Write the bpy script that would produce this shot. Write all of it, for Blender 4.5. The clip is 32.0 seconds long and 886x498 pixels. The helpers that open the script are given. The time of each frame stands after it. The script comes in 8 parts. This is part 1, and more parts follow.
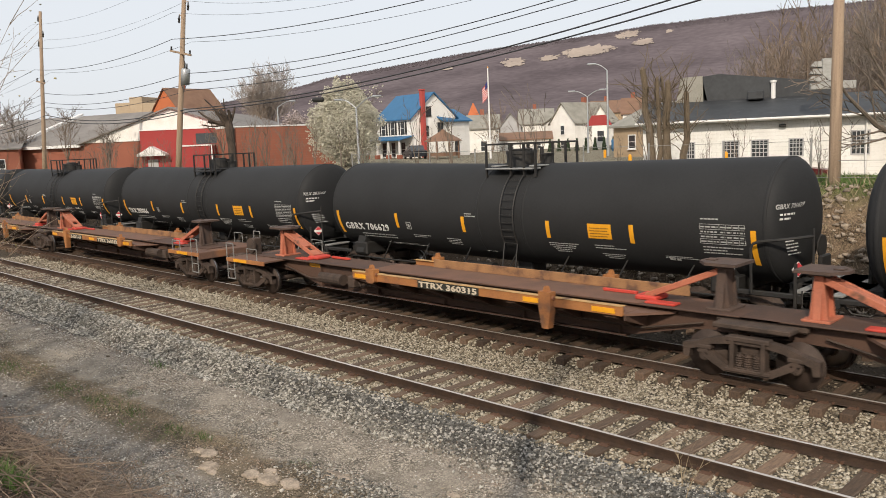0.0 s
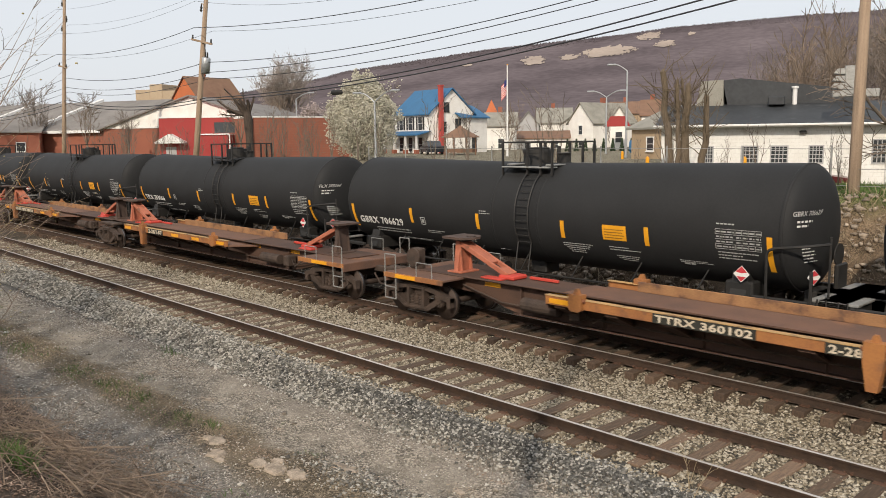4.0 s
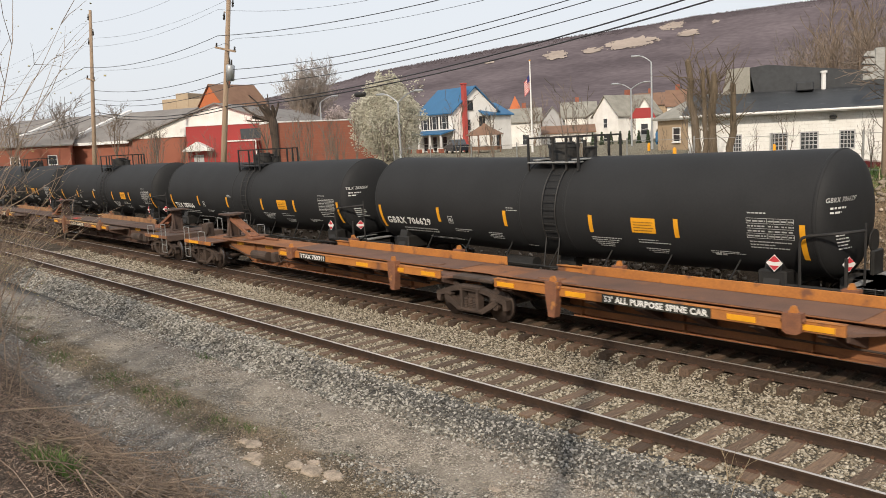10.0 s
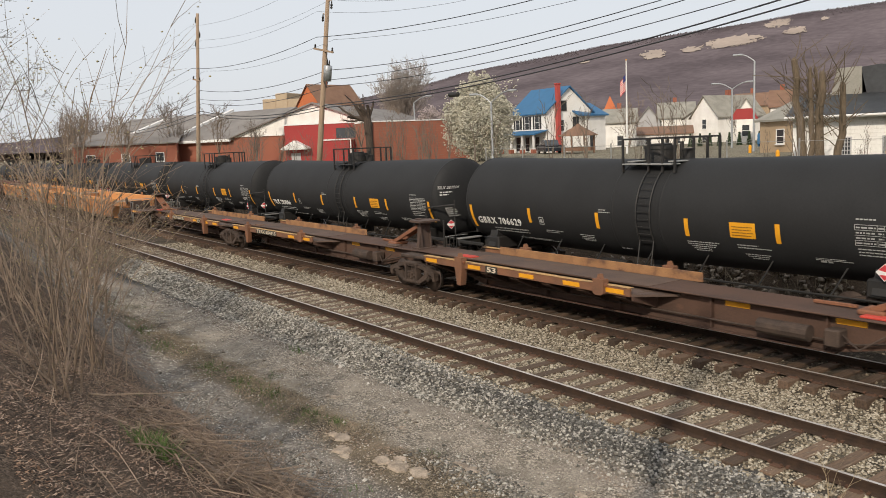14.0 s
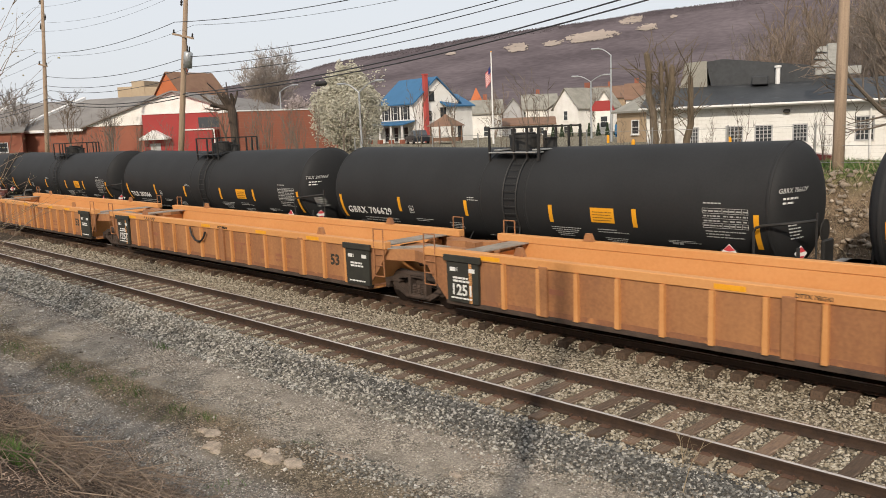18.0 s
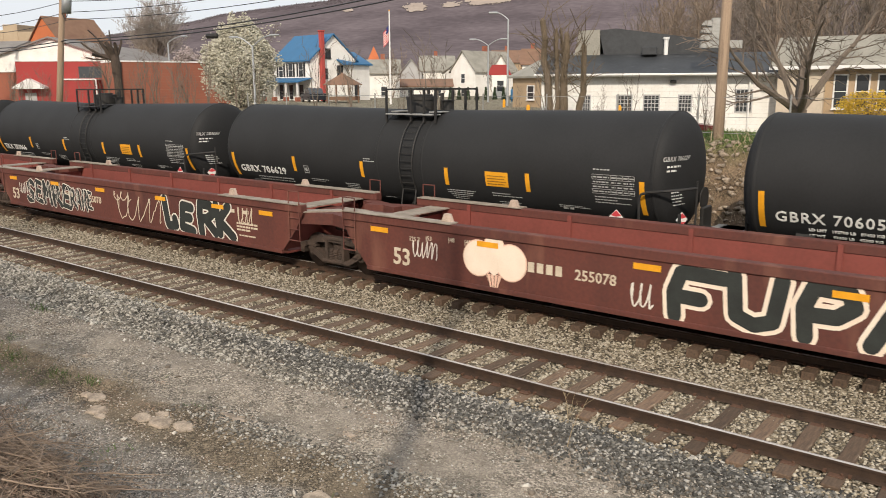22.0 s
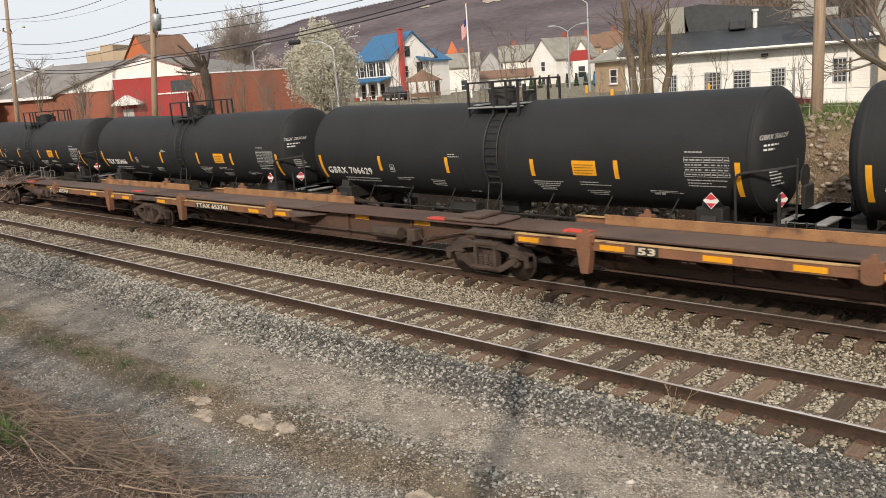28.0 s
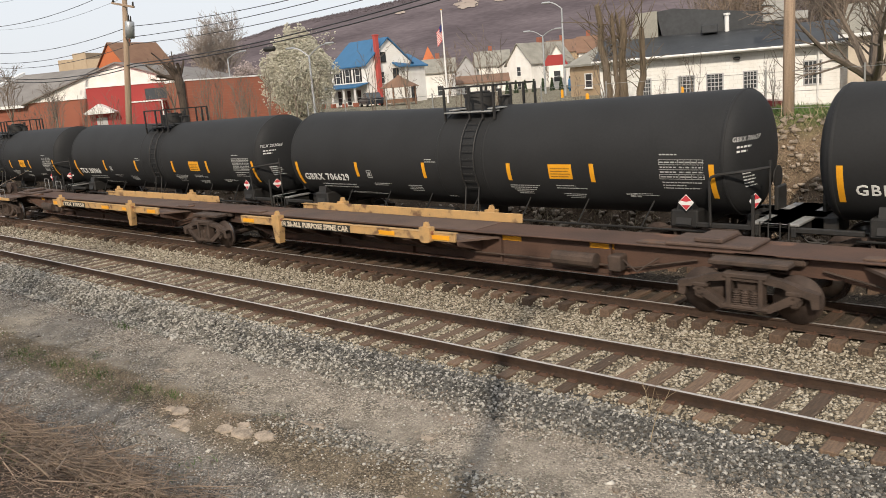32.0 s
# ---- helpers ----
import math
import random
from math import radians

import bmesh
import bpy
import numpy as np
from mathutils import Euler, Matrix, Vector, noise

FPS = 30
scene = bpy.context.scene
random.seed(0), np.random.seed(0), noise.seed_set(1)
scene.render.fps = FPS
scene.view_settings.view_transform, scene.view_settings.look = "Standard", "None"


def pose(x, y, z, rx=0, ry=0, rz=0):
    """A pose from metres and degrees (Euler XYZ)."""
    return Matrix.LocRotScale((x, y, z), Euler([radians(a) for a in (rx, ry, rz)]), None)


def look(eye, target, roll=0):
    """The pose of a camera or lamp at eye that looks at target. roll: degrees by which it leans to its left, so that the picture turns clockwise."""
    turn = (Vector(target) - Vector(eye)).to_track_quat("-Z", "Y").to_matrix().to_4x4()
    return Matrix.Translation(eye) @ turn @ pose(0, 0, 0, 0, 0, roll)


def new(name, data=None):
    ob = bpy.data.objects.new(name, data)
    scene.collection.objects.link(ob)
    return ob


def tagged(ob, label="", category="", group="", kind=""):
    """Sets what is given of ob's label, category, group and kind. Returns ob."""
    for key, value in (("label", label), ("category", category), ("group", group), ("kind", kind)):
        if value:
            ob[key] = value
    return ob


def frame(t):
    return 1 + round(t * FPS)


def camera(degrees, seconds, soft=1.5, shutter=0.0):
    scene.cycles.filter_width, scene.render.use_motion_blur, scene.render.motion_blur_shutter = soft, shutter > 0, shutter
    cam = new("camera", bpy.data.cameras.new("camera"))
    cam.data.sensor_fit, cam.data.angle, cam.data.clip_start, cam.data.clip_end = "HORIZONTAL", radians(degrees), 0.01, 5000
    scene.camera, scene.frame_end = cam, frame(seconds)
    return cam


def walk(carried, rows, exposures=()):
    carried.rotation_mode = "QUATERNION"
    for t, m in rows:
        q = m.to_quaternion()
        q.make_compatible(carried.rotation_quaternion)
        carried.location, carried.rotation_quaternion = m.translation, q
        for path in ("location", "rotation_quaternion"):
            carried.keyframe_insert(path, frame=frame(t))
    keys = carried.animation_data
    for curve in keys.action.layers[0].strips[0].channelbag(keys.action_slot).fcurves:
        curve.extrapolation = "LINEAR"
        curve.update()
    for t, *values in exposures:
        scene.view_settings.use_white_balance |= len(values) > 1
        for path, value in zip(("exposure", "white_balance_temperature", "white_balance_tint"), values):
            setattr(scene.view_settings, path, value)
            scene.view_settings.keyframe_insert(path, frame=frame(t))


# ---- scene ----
# World: x runs along the tracks (the train rolls towards +x), y across them, away from the eye, z up from the rail tops.
SHUTTER = 0.08
cam = camera(57.6, 32.0, soft=0.9, shutter=SHUTTER)
PATH = [
    (0, (0.019, -10.576, 4.780), (-7.035, -3.614, 3.454), -2.46),
    (0.5, (0.019, -10.562, 4.775), (-7.014, -3.582, 3.428), -3.61),
    (1, (0.030, -10.555, 4.775), (-6.950, -3.534, 3.366), -4.23),
    (1.5, (0.044, -10.566, 4.779), (-6.939, -3.541, 3.402), -3.63),
    (2, (0.036, -10.564, 4.775), (-7.059, -3.619, 3.577), -2.88),
    (2.5, (0.021, -10.566, 4.778), (-7.175, -3.710, 3.681), -2.19),
    (3, (0.020, -10.577, 4.786), (-7.246, -3.797, 3.680), -1.64),
    (3.5, (0.014, -10.564, 4.786), (-7.213, -3.765, 3.549), -1.10),
    (4, (0.011, -10.563, 4.780), (-7.158, -3.727, 3.411), -0.72),
    (4.5, (0.009, -10.567, 4.781), (-7.224, -3.812, 3.348), -1.63),
    (6.5, (0.022, -10.578, 4.780), (-7.250, -3.859, 3.378), -2.60),
    (7, (0.024, -10.584, 4.782), (-7.205, -3.814, 3.396), -1.83),
    (7.5, (0.017, -10.578, 4.779), (-7.235, -3.828, 3.418), -1.25),
    (8, (0.020, -10.578, 4.776), (-7.220, -3.840, 3.304), -1.62),
    (8.5, (0.004, -10.577, 4.779), (-7.336, -3.944, 3.322), -1.06),
    (9, (-0.006, -10.576, 4.785), (-7.440, -4.028, 3.426), -1.29),
    (9.5, (0.002, -10.579, 4.784), (-7.425, -4.020, 3.440), -2.27),
    (10, (0.009, -10.578, 4.780), (-7.393, -3.996, 3.405), -2.78),
    (10.5, (0.011, -10.588, 4.782), (-7.363, -3.975, 3.406), -3.01),
    (11, (0.008, -10.584, 4.783), (-7.382, -3.987, 3.416), -3.31),
    (11.5, (0.011, -10.578, 4.787), (-7.408, -4.032, 3.337), -3.38),
    (12, (0.013, -10.581, 4.789), (-7.412, -4.058, 3.260), -3.27),
    (12.5, (0.013, -10.581, 4.786), (-7.429, -4.087, 3.222), -3.58),
    (13, (0.006, -10.574, 4.788), (-7.510, -4.147, 3.302), -2.80),
    (13.5, (-0.007, -10.574, 4.790), (-8.076, -4.843, 3.362), -2.14),
    (15.5, (0.009, -10.589, 4.750), (-7.917, -4.565, 3.806), -3.61),
    (16, (0.014, -10.579, 4.753), (-7.706, -4.304, 3.739), -3.67),
    (16.5, (0.014, -10.576, 4.747), (-7.511, -4.071, 3.713), -3.37),
    (17, (0.021, -10.589, 4.738), (-7.242, -3.813, 3.582), -2.44),
    (17.5, (0.020, -10.599, 4.725), (-7.099, -3.702, 3.399), -2.02),
    (18, (0.033, -10.610, 4.719), (-7.028, -3.690, 3.220), -2.26),
    (18.5, (0.045, -10.624, 4.723), (-6.974, -3.658, 3.241), -1.86),
    (19, (0.031, -10.609, 4.733), (-6.886, -3.555, 3.185), -0.66),
    (19.5, (0.035, -10.617, 4.736), (-6.839, -3.541, 3.098), 1.66),
    (20, (0.041, -10.616, 4.729), (-6.851, -3.549, 3.135), 2.11),
    (20.5, (0.043, -10.607, 4.725), (-6.867, -3.566, 3.093), 1.17),
    (21, (0.039, -10.606, 4.725), (-6.823, -3.536, 3.012), 0.47),
    (21.5, (0.044, -10.611, 4.727), (-6.735, -3.487, 2.918), -0.42),
    (22, (0.071, -10.646, 4.739), (-5.979, -2.938, 2.741), -0.29),
    (22.5, (0.073, -10.702, 4.745), (-5.244, -2.497, 2.647), 0.98),
    (23, (0.073, -10.742, 4.735), (-6.117, -3.167, 2.661), -1.41),
    (23.5, (0.034, -10.736, 4.744), (-7.026, -3.947, 2.723), -1.34),
    (24, (-0.031, -10.704, 4.795), (-7.477, -4.273, 3.005), 1.08),
    (24.5, (-0.096, -10.637, 4.800), (-7.552, -4.216, 3.015), 1.67),
    (25, (-0.077, -10.644, 4.796), (-7.583, -4.286, 2.999), -0.20),
    (25.5, (-0.058, -10.636, 4.793), (-7.437, -4.078, 3.199), -1.58),
    (26, (-0.042, -10.610, 4.786), (-7.189, -3.787, 3.253), -2.20),
    (26.5, (-0.041, -10.599, 4.779), (-7.065, -3.679, 3.111), -2.93),
    (28.5, (-0.031, -10.582, 4.772), (-6.845, -3.576, 2.654), -4.57),
    (29, (-0.018, -10.579, 4.766), (-6.822, -3.565, 2.642), -5.25),
    (29.5, (-0.014, -10.571, 4.762), (-6.814, -3.545, 2.667), -5.55),
    (30, (-0.011, -10.573, 4.758), (-6.783, -3.510, 2.696), -5.59),
    (30.5, (-0.005, -10.579, 4.758), (-6.726, -3.466, 2.702), -5.63),
    (31, (-0.006, -10.577, 4.758), (-6.708, -3.431, 2.752), -5.54),
    (31.5, (-0.015, -10.569, 4.757), (-6.710, -3.406, 2.794), -5.15),
    (32, (-0.019, -10.570, 4.761), (-6.689, -3.394, 2.758), -4.65),
]
EXPO = [(0.0, -0.04), (4.0, -0.08), (9.0, -0.03), (12.5, -0.03), (15.0, -0.22), (17.0, -0.16), (19.0, -0.06), (21.0, -0.08), (22.5, 0.08), (23.2, 0.05), (24.0, -0.15), (26.5, -0.02), (29.0, 0.02), (32.0, 0.02)]
walk(cam, [(t, look(eye, target, roll)) for t, eye, target, roll in PATH], EXPO)

# ---- sky, sun, exposure ----
SUN_EL, SUN_AZ = 33.0, 150.0      # height; direction the light comes from, degrees clockwise from +y
world = bpy.data.worlds.new("sky")
scene.world = world
world.use_nodes = True
wn = world.node_tree.nodes
wl = world.node_tree.links
bg = wn["Background"]
sky = wn.new("ShaderNodeTexSky")
sky.sky_type = "NISHITA"
sky.sun_disc = False
sky.sun_elevation = radians(SUN_EL)
sky.sun_rotation = radians(SUN_AZ)
sky.dust_density = 4.0
sky.air_density = 1.0
sky.ozone_density = 1.0
veil = wn.new("ShaderNodeMix")
veil.data_type = "RGBA"
veil.inputs["Factor"].default_value = 0.8
veil.inputs["B"].default_value = (8.25, 8.5, 8.9, 1)      # thin high cloud over the whole sky
wl.new(sky.outputs["Color"], veil.inputs["A"])
wl.new(veil.outputs["Result"], bg.inputs["Color"])
bg.inputs["Strength"].default_value = 0.115
sun = new("sun", bpy.data.lights.new("sun", "SUN"))
sun.data.energy = 3.4
sun.data.angle = radians(0.9)
sun.data.color = (1.0, 0.88, 0.73)
sun.matrix_world = look((math.sin(radians(SUN_AZ)) * 60, math.cos(radians(SUN_AZ)) * 60, math.tan(radians(SUN_EL)) * 60), (0, 0, 0))

# ---- materials ----
MATS = {}


def material(name, color, rough=0.8, metal=0.0, dark=None, scale=3.0, fine=40.0, amount=0.5, bump=0.2, spec=0.4, rust=None, rust_at=0.58, rust_scale=1.2, random_value=0.0, island=0.0, streak=None):
    """A surface with broad patches towards the colour dark, fine grain, optional rust or dirt with an edge, and relief."""
    m = bpy.data.materials.new(name)
    m.use_nodes = True
    n, l = m.node_tree.nodes, m.node_tree.links
    b = n["Principled BSDF"]
    b.inputs["Roughness"].default_value = rough
    b.inputs["Metallic"].default_value = metal
    b.inputs["Specular IOR Level"].default_value = spec
    tc = n.new("ShaderNodeTexCoord")
    where = tc.outputs["Object"]
    if streak:
        mp = n.new("ShaderNodeMapping")
        mp.inputs["Scale"].default_value = streak
        l.new(where, mp.inputs["Vector"])
        where = mp.outputs["Vector"]

    def noise_at(size, detail=4.0, src=where):
        t = n.new("ShaderNodeTexNoise")
        t.inputs["Scale"].default_value = size
        t.inputs["Detail"].default_value = detail
        l.new(src, t.inputs["Vector"])
        return t.outputs["Fac"]

    def ramp(src, lo, hi):
        r = n.new("ShaderNodeMapRange")
        r.inputs["From Min"].default_value, r.inputs["From Max"].default_value = lo, hi
        l.new(src, r.inputs["Value"])
        return r.outputs["Result"]

    def mix(fac, a, bb):
        x = n.new("ShaderNodeMix")
        x.data_type = "RGBA"
        if isinstance(fac, float):
            x.inputs["Factor"].default_value = fac
        else:
            l.new(fac, x.inputs["Factor"])
        for key, v in (("A", a), ("B", bb)):
            if isinstance(v, tuple):
                x.inputs[key].default_value = (*v, 1)
            else:
                l.new(v, x.inputs[key])
        return x.outputs["Result"]

    dark = dark or tuple(c * 0.62 for c in color)
    broad, grain = noise_at(scale), noise_at(fine, 3.0, tc.outputs["Object"])
    both = n.new("ShaderNodeMath")
    both.operation = "ADD"
    half = n.new("ShaderNodeMath")
    half.operation = "MULTIPLY"
    half.inputs[1].default_value = 0.6
    l.new(grain, half.inputs[0])
    l.new(broad, both.inputs[0])
    l.new(half.outputs[0], both.inputs[1])
    out = mix(ramp(both.outputs[0], 0.8 - 0.35 * amount, 0.8 + 0.45 * (1.2 - amount)), color, dark)
    if rust:
        out = mix(ramp(noise_at(rust_scale, 7.0), rust_at, rust_at + 0.1), out, rust)
    if random_value or island:
        info = n.new("ShaderNodeNewGeometry" if island else "ShaderNodeObjectInfo")
        hsv = n.new("ShaderNodeHueSaturation")
        amount_v = island or random_value
        r = ramp(info.outputs["Random Per Island" if island else "Random"], 0.0, 1.0)
        mr = r.node
        mr.inputs["To Min"].default_value, mr.inputs["To Max"].default_value = 1 - amount_v, 1 + amount_v
        l.new(r, hsv.inputs["Value"])
        l.new(out, hsv.inputs["Color"])
        out = hsv.outputs["Color"]
    l.new(out, b.inputs["Base Color"])
    if bump:
        bp = n.new("ShaderNodeBump")
        bp.inputs["Strength"].default_value = bump
        bp.inputs["Distance"].default_value = 0.02
        l.new(both.outputs[0], bp.inputs["Height"])
        l.new(bp.outputs["Normal"], b.inputs["Normal"])
    MATS[name] = m
    return m


def stones(name, tones, rough=0.9, fine=45.0):
    """Crushed stone: every piece takes one of the tones, (share, colour), and has fine grain."""
    m = bpy.data.materials.new(name)
    m.use_nodes = True
    n, l = m.node_tree.nodes, m.node_tree.links
    b = n["Principled BSDF"]
    b.inputs["Roughness"].default_value = rough
    b.inputs["Specular IOR Level"].default_value = 0.3
    geo, cr, tc, nt = n.new("ShaderNodeNewGeometry"), n.new("ShaderNodeValToRGB"), n.new("ShaderNodeTexCoord"), n.new("ShaderNodeTexNoise")
    els = cr.color_ramp.elements
    while len(els) < len(tones):
        els.new(0.5)
    at = 0.0
    for e, (share, col) in zip(els, tones):
        e.position, e.color = at, (*col, 1)
        at += share
    l.new(geo.outputs["Random Per Island"], cr.inputs[0])
    nt.inputs["Scale"].default_value = fine
    l.new(tc.outputs["Object"], nt.inputs["Vector"])
    hsv, mr = n.new("ShaderNodeHueSaturation"), n.new("ShaderNodeMapRange")
    mr.inputs["To Min"].default_value, mr.inputs["To Max"].default_value = 0.6, 1.4
    l.new(nt.outputs["Fac"], mr.inputs["Value"])
    l.new(mr.outputs["Result"], hsv.inputs["Value"])
    l.new(cr.outputs["Color"], hsv.inputs["Color"])
    l.new(hsv.outputs["Color"], b.inputs["Base Color"])
    MATS[name] = m
    return m


def glass(name, color=(0.05, 0.06, 0.07), rough=0.08):
    return material(name, color, rough=rough, spec=0.8, bump=0.0, amount=0.2)


# ---- mesh tools ----
class Build:
    """Collects plain polygons for one mesh."""

    def __init__(self):
        self.v, self.f = [], []

    def add(self, verts, faces):
        k = len(self.v)
        self.v += [tuple(p) for p in verts]
        self.f += [tuple(i + k for i in f) for f in faces]
        return self

    def box(self, x0, x1, y0, y1, z0, z1, c=0.0, m=None):
        """A box; with c its edges are chamfered by c."""
        if c <= 0:
            v = [(x, y, z) for x in (x0, x1) for y in (y0, y1) for z in (z0, z1)]
            f = [(0, 1, 3, 2), (4, 6, 7, 5), (0, 4, 5, 1), (2, 3, 7, 6), (0, 2, 6, 4), (1, 5, 7, 3)]
        else:
            c = min(c, abs(x1 - x0) / 2.5, abs(y1 - y0) / 2.5, abs(z1 - z0) / 2.5)
            v, ids = [], {}
            for i, x in enumerate((x0, x1)):
                for j, y in enumerate((y0, y1)):
                    for k, z in enumerate((z0, z1)):
                        sx, sy, sz = (c, -c)[i], (c, -c)[j], (c, -c)[k]
                        for a, p in enumerate(((x, y + sy, z + sz), (x + sx, y, z + sz), (x + sx, y + sy, z))):
                            ids[i, j, k, a] = len(v)
                            v.append(p)
            g = lambda *q: tuple(ids[w] for w in q)
            f = []
            for s in (0, 1):
                f.append(g((s, 0, 0, 0), (s, 0, 1, 0), (s, 1, 1, 0), (s, 1, 0, 0)))
                f.append(g((0, s, 0, 1), (0, s, 1, 1), (1, s, 1, 1), (1, s, 0, 1)))
                f.append(g((0, 0, s, 2), (0, 1, s, 2), (1, 1, s, 2), (1, 0, s, 2)))
                for t in (0, 1):
                    f.append(g((s, t, 0, 0), (s, t, 1, 0), (s, t, 1, 1), (s, t, 0, 1)))
                    f.append(g((s, 0, t, 0), (s, 1, t, 0), (s, 1, t, 2), (s, 0, t, 2)))
                    f.append(g((0, s, t, 1), (1, s, t, 1), (1, s, t, 2), (0, s, t, 2)))
                    for u in (0, 1):
                        f.append(g((s, t, u, 0), (s, t, u, 1), (s, t, u, 2)))
        if m is not None:
            v = [m @ Vector(p) for p in v]
        return self.add(v, f)

    def tube(self, a, b, r, r2=None, n=8, caps=True):
        """A round bar from a to b."""
        a, b = Vector(a), Vector(b)
        r2 = r if r2 is None else r2
        q = (b - a).to_track_quat("Z", "Y")
        v = []
        for p, rr in ((a, r), (b, r2)):
            v += [p + q @ Vector((rr * math.cos(2 * math.pi * i / n), rr * math.sin(2 * math.pi * i / n), 0)) for i in range(n)]
        f = [(i, (i + 1) % n, n + (i + 1) % n, n + i) for i in range(n)]
        if caps:
            f += [tuple(range(n))[::-1], tuple(range(n, 2 * n))]
        return self.add(v, f)

    def sweep(self, pts, radii, n=6, caps=True):
        """One unbroken bar through all the points, with a radius at each."""
        pts = [Vector(p) for p in pts]
        v, m = [], len(pts)
        for k, p in enumerate(pts):
            d = pts[min(k + 1, m - 1)] - pts[max(k - 1, 0)]
            if k == 0:
                up = d.orthogonal().normalized()
            d.normalize()
            up = (up - d * up.dot(d))
            up = up.normalized() if up.length > 1e-5 else d.orthogonal().normalized()
            w = d.cross(up)
            v += [p + (up * math.cos(2 * math.pi * i / n) + w * math.sin(2 * math.pi * i / n)) * radii[k] for i in range(n)]
        f = [(k * n + i, k * n + (i + 1) % n, (k + 1) * n + (i + 1) % n, (k + 1) * n + i) for k in range(m - 1) for i in range(n)]
        if caps:
            f += [tuple(range(n))[::-1], tuple(range((m - 1) * n, m * n))]
        return self.add(v, f)

    def path(self, pts, r, n=6):
        return self.sweep(pts, [r] * len(pts), n)

    def prism(self, outline, y0, y1, axis="y"):
        """An outline of (x, z) drawn out from y0 to y1 (or of (y, z) along x, or (x, y) along z)."""
        n = len(outline)
        put = {"y": lambda p, w: (p[0], w, p[1]), "x": lambda p, w: (w, p[0], p[1]), "z": lambda p, w: (p[0], p[1], w)}[axis]
        v = [put(p, y0) for p in outline] + [put(p, y1) for p in outline]
        f = [tuple(range(n)), tuple(range(n, 2 * n))[::-1]] + [(i, n + i, n + (i + 1) % n, (i + 1) % n) for i in range(n)]
        return self.add(v, f)

    def lathe(self, rows, axis="x", n=32, at=(0, 0, 0)):
        """Rings of (place along the axis, radius[, shift in z])."""
        v, f = [], []
        for row in rows:
            s, r, dz = (*row, 0.0)[:3]
            for i in range(n):
                c, d = r * math.cos(2 * math.pi * i / n), r * math.sin(2 * math.pi * i / n)
                p = {"x": (s, c, d + dz), "y": (c, s, d + dz), "z": (c, d, s)}[axis]
                v.append((p[0] + at[0], p[1] + at[1], p[2] + at[2]))
        for k in range(len(rows) - 1):
            f += [(k * n + i, k * n + (i + 1) % n, (k + 1) * n + (i + 1) % n, (k + 1) * n + i) for i in range(n)]
        f += [tuple(range(n))[::-1], tuple(range((len(rows) - 1) * n, len(rows) * n))]
        return self.add(v, f)

    def mesh(self, name, mat, smooth=False):
        me = bpy.data.meshes.new(name)
        me.from_pydata(self.v, [], self.f)
        bm = bmesh.new()
        bm.from_mesh(me)
        bmesh.ops.recalc_face_normals(bm, faces=bm.faces)
        bm.to_mesh(me)
        bm.free()
        me.materials.append(mat)
        if smooth:
            me.polygons.foreach_set("use_smooth", [True] * len(me.polygons))
        return me


def part(name, build, mat, parent=None, label="", m=None, smooth=False, kind=""):
    """One mesh object, from a Build or a ready mesh, under its thing or part."""
    me = build if isinstance(build, bpy.types.Mesh) else build.mesh(name, mat, smooth)
    ob = new(name, me)
    if m is not None:
        ob.matrix_basis = m
    if parent is not None:
        ob.parent = parent
    return tagged(ob, label, kind=kind)


def thing(name, label, category, group="", m=None, kind=""):
    ob = new(name)
    ob.empty_display_size = 0.3
    if m is not None:
        ob.matrix_basis = m
    return tagged(ob, label, category, group, kind)


def sheet(name, nx, ny, at, mat, smooth=True):
    """A grid mesh: at(i, j) gives a point for i in 0..nx, j in 0..ny."""
    v = [at(i, j) for i in range(nx + 1) for j in range(ny + 1)]
    f = [(i * (ny + 1) + j, (i + 1) * (ny + 1) + j, (i + 1) * (ny + 1) + j + 1, i * (ny + 1) + j + 1) for i in range(nx) for j in range(ny)]
    me = bpy.data.meshes.new(name)
    me.from_pydata(v, [], f)
    me.materials.append(mat)
    if smooth:
        me.polygons.foreach_set("use_smooth", [True] * len(me.polygons))
    return me


def lumps(name, centres, sizes, mat, seed=1, flat=0.7, shape="rock"):
    """Many small stones (or clods) as one mesh: squashed, crooked octahedra."""
    rng = np.random.default_rng(seed)
    c, s = np.asarray(centres, float), np.asarray(sizes, float)
    base = np.array([(1, 0, 0), (-1, 0, 0), (0, 1, 0), (0, -1, 0), (0, 0, 1), (0, 0, -1)], float)
    tri = np.array([(0, 2, 4), (2, 1, 4), (1, 3, 4), (3, 0, 4), (2, 0, 5), (1, 2, 5), (3, 1, 5), (0, 3, 5)])
    n = len(c)
    q = rng.normal(size=(n, 4))
    q /= np.linalg.norm(q, axis=1)[:, None]
    w, x, y, z = q.T
    rot = np.stack([1 - 2 * (y * y + z * z), 2 * (x * y - z * w), 2 * (x * z + y * w), 2 * (x * y + z * w), 1 - 2 * (x * x + z * z), 2 * (y * z - x * w), 2 * (x * z - y * w), 2 * (y * z + x * w), 1 - 2 * (x * x + y * y)], 1).reshape(n, 3, 3)
    v = base[None] * rng.uniform(0.6, 1.2, (n, 6, 1)) + rng.normal(0, 0.18, (n, 6, 3))
    v = np.einsum("nij,nkj->nki", rot, v) * s[:, None, None]
    v[:, :, 2] *= flat
    v += c[:, None]
    return raw_mesh(name, v.reshape(-1, 3), (tri[None] + 6 * np.arange(n)[:, None, None]).reshape(-1, 3), mat)


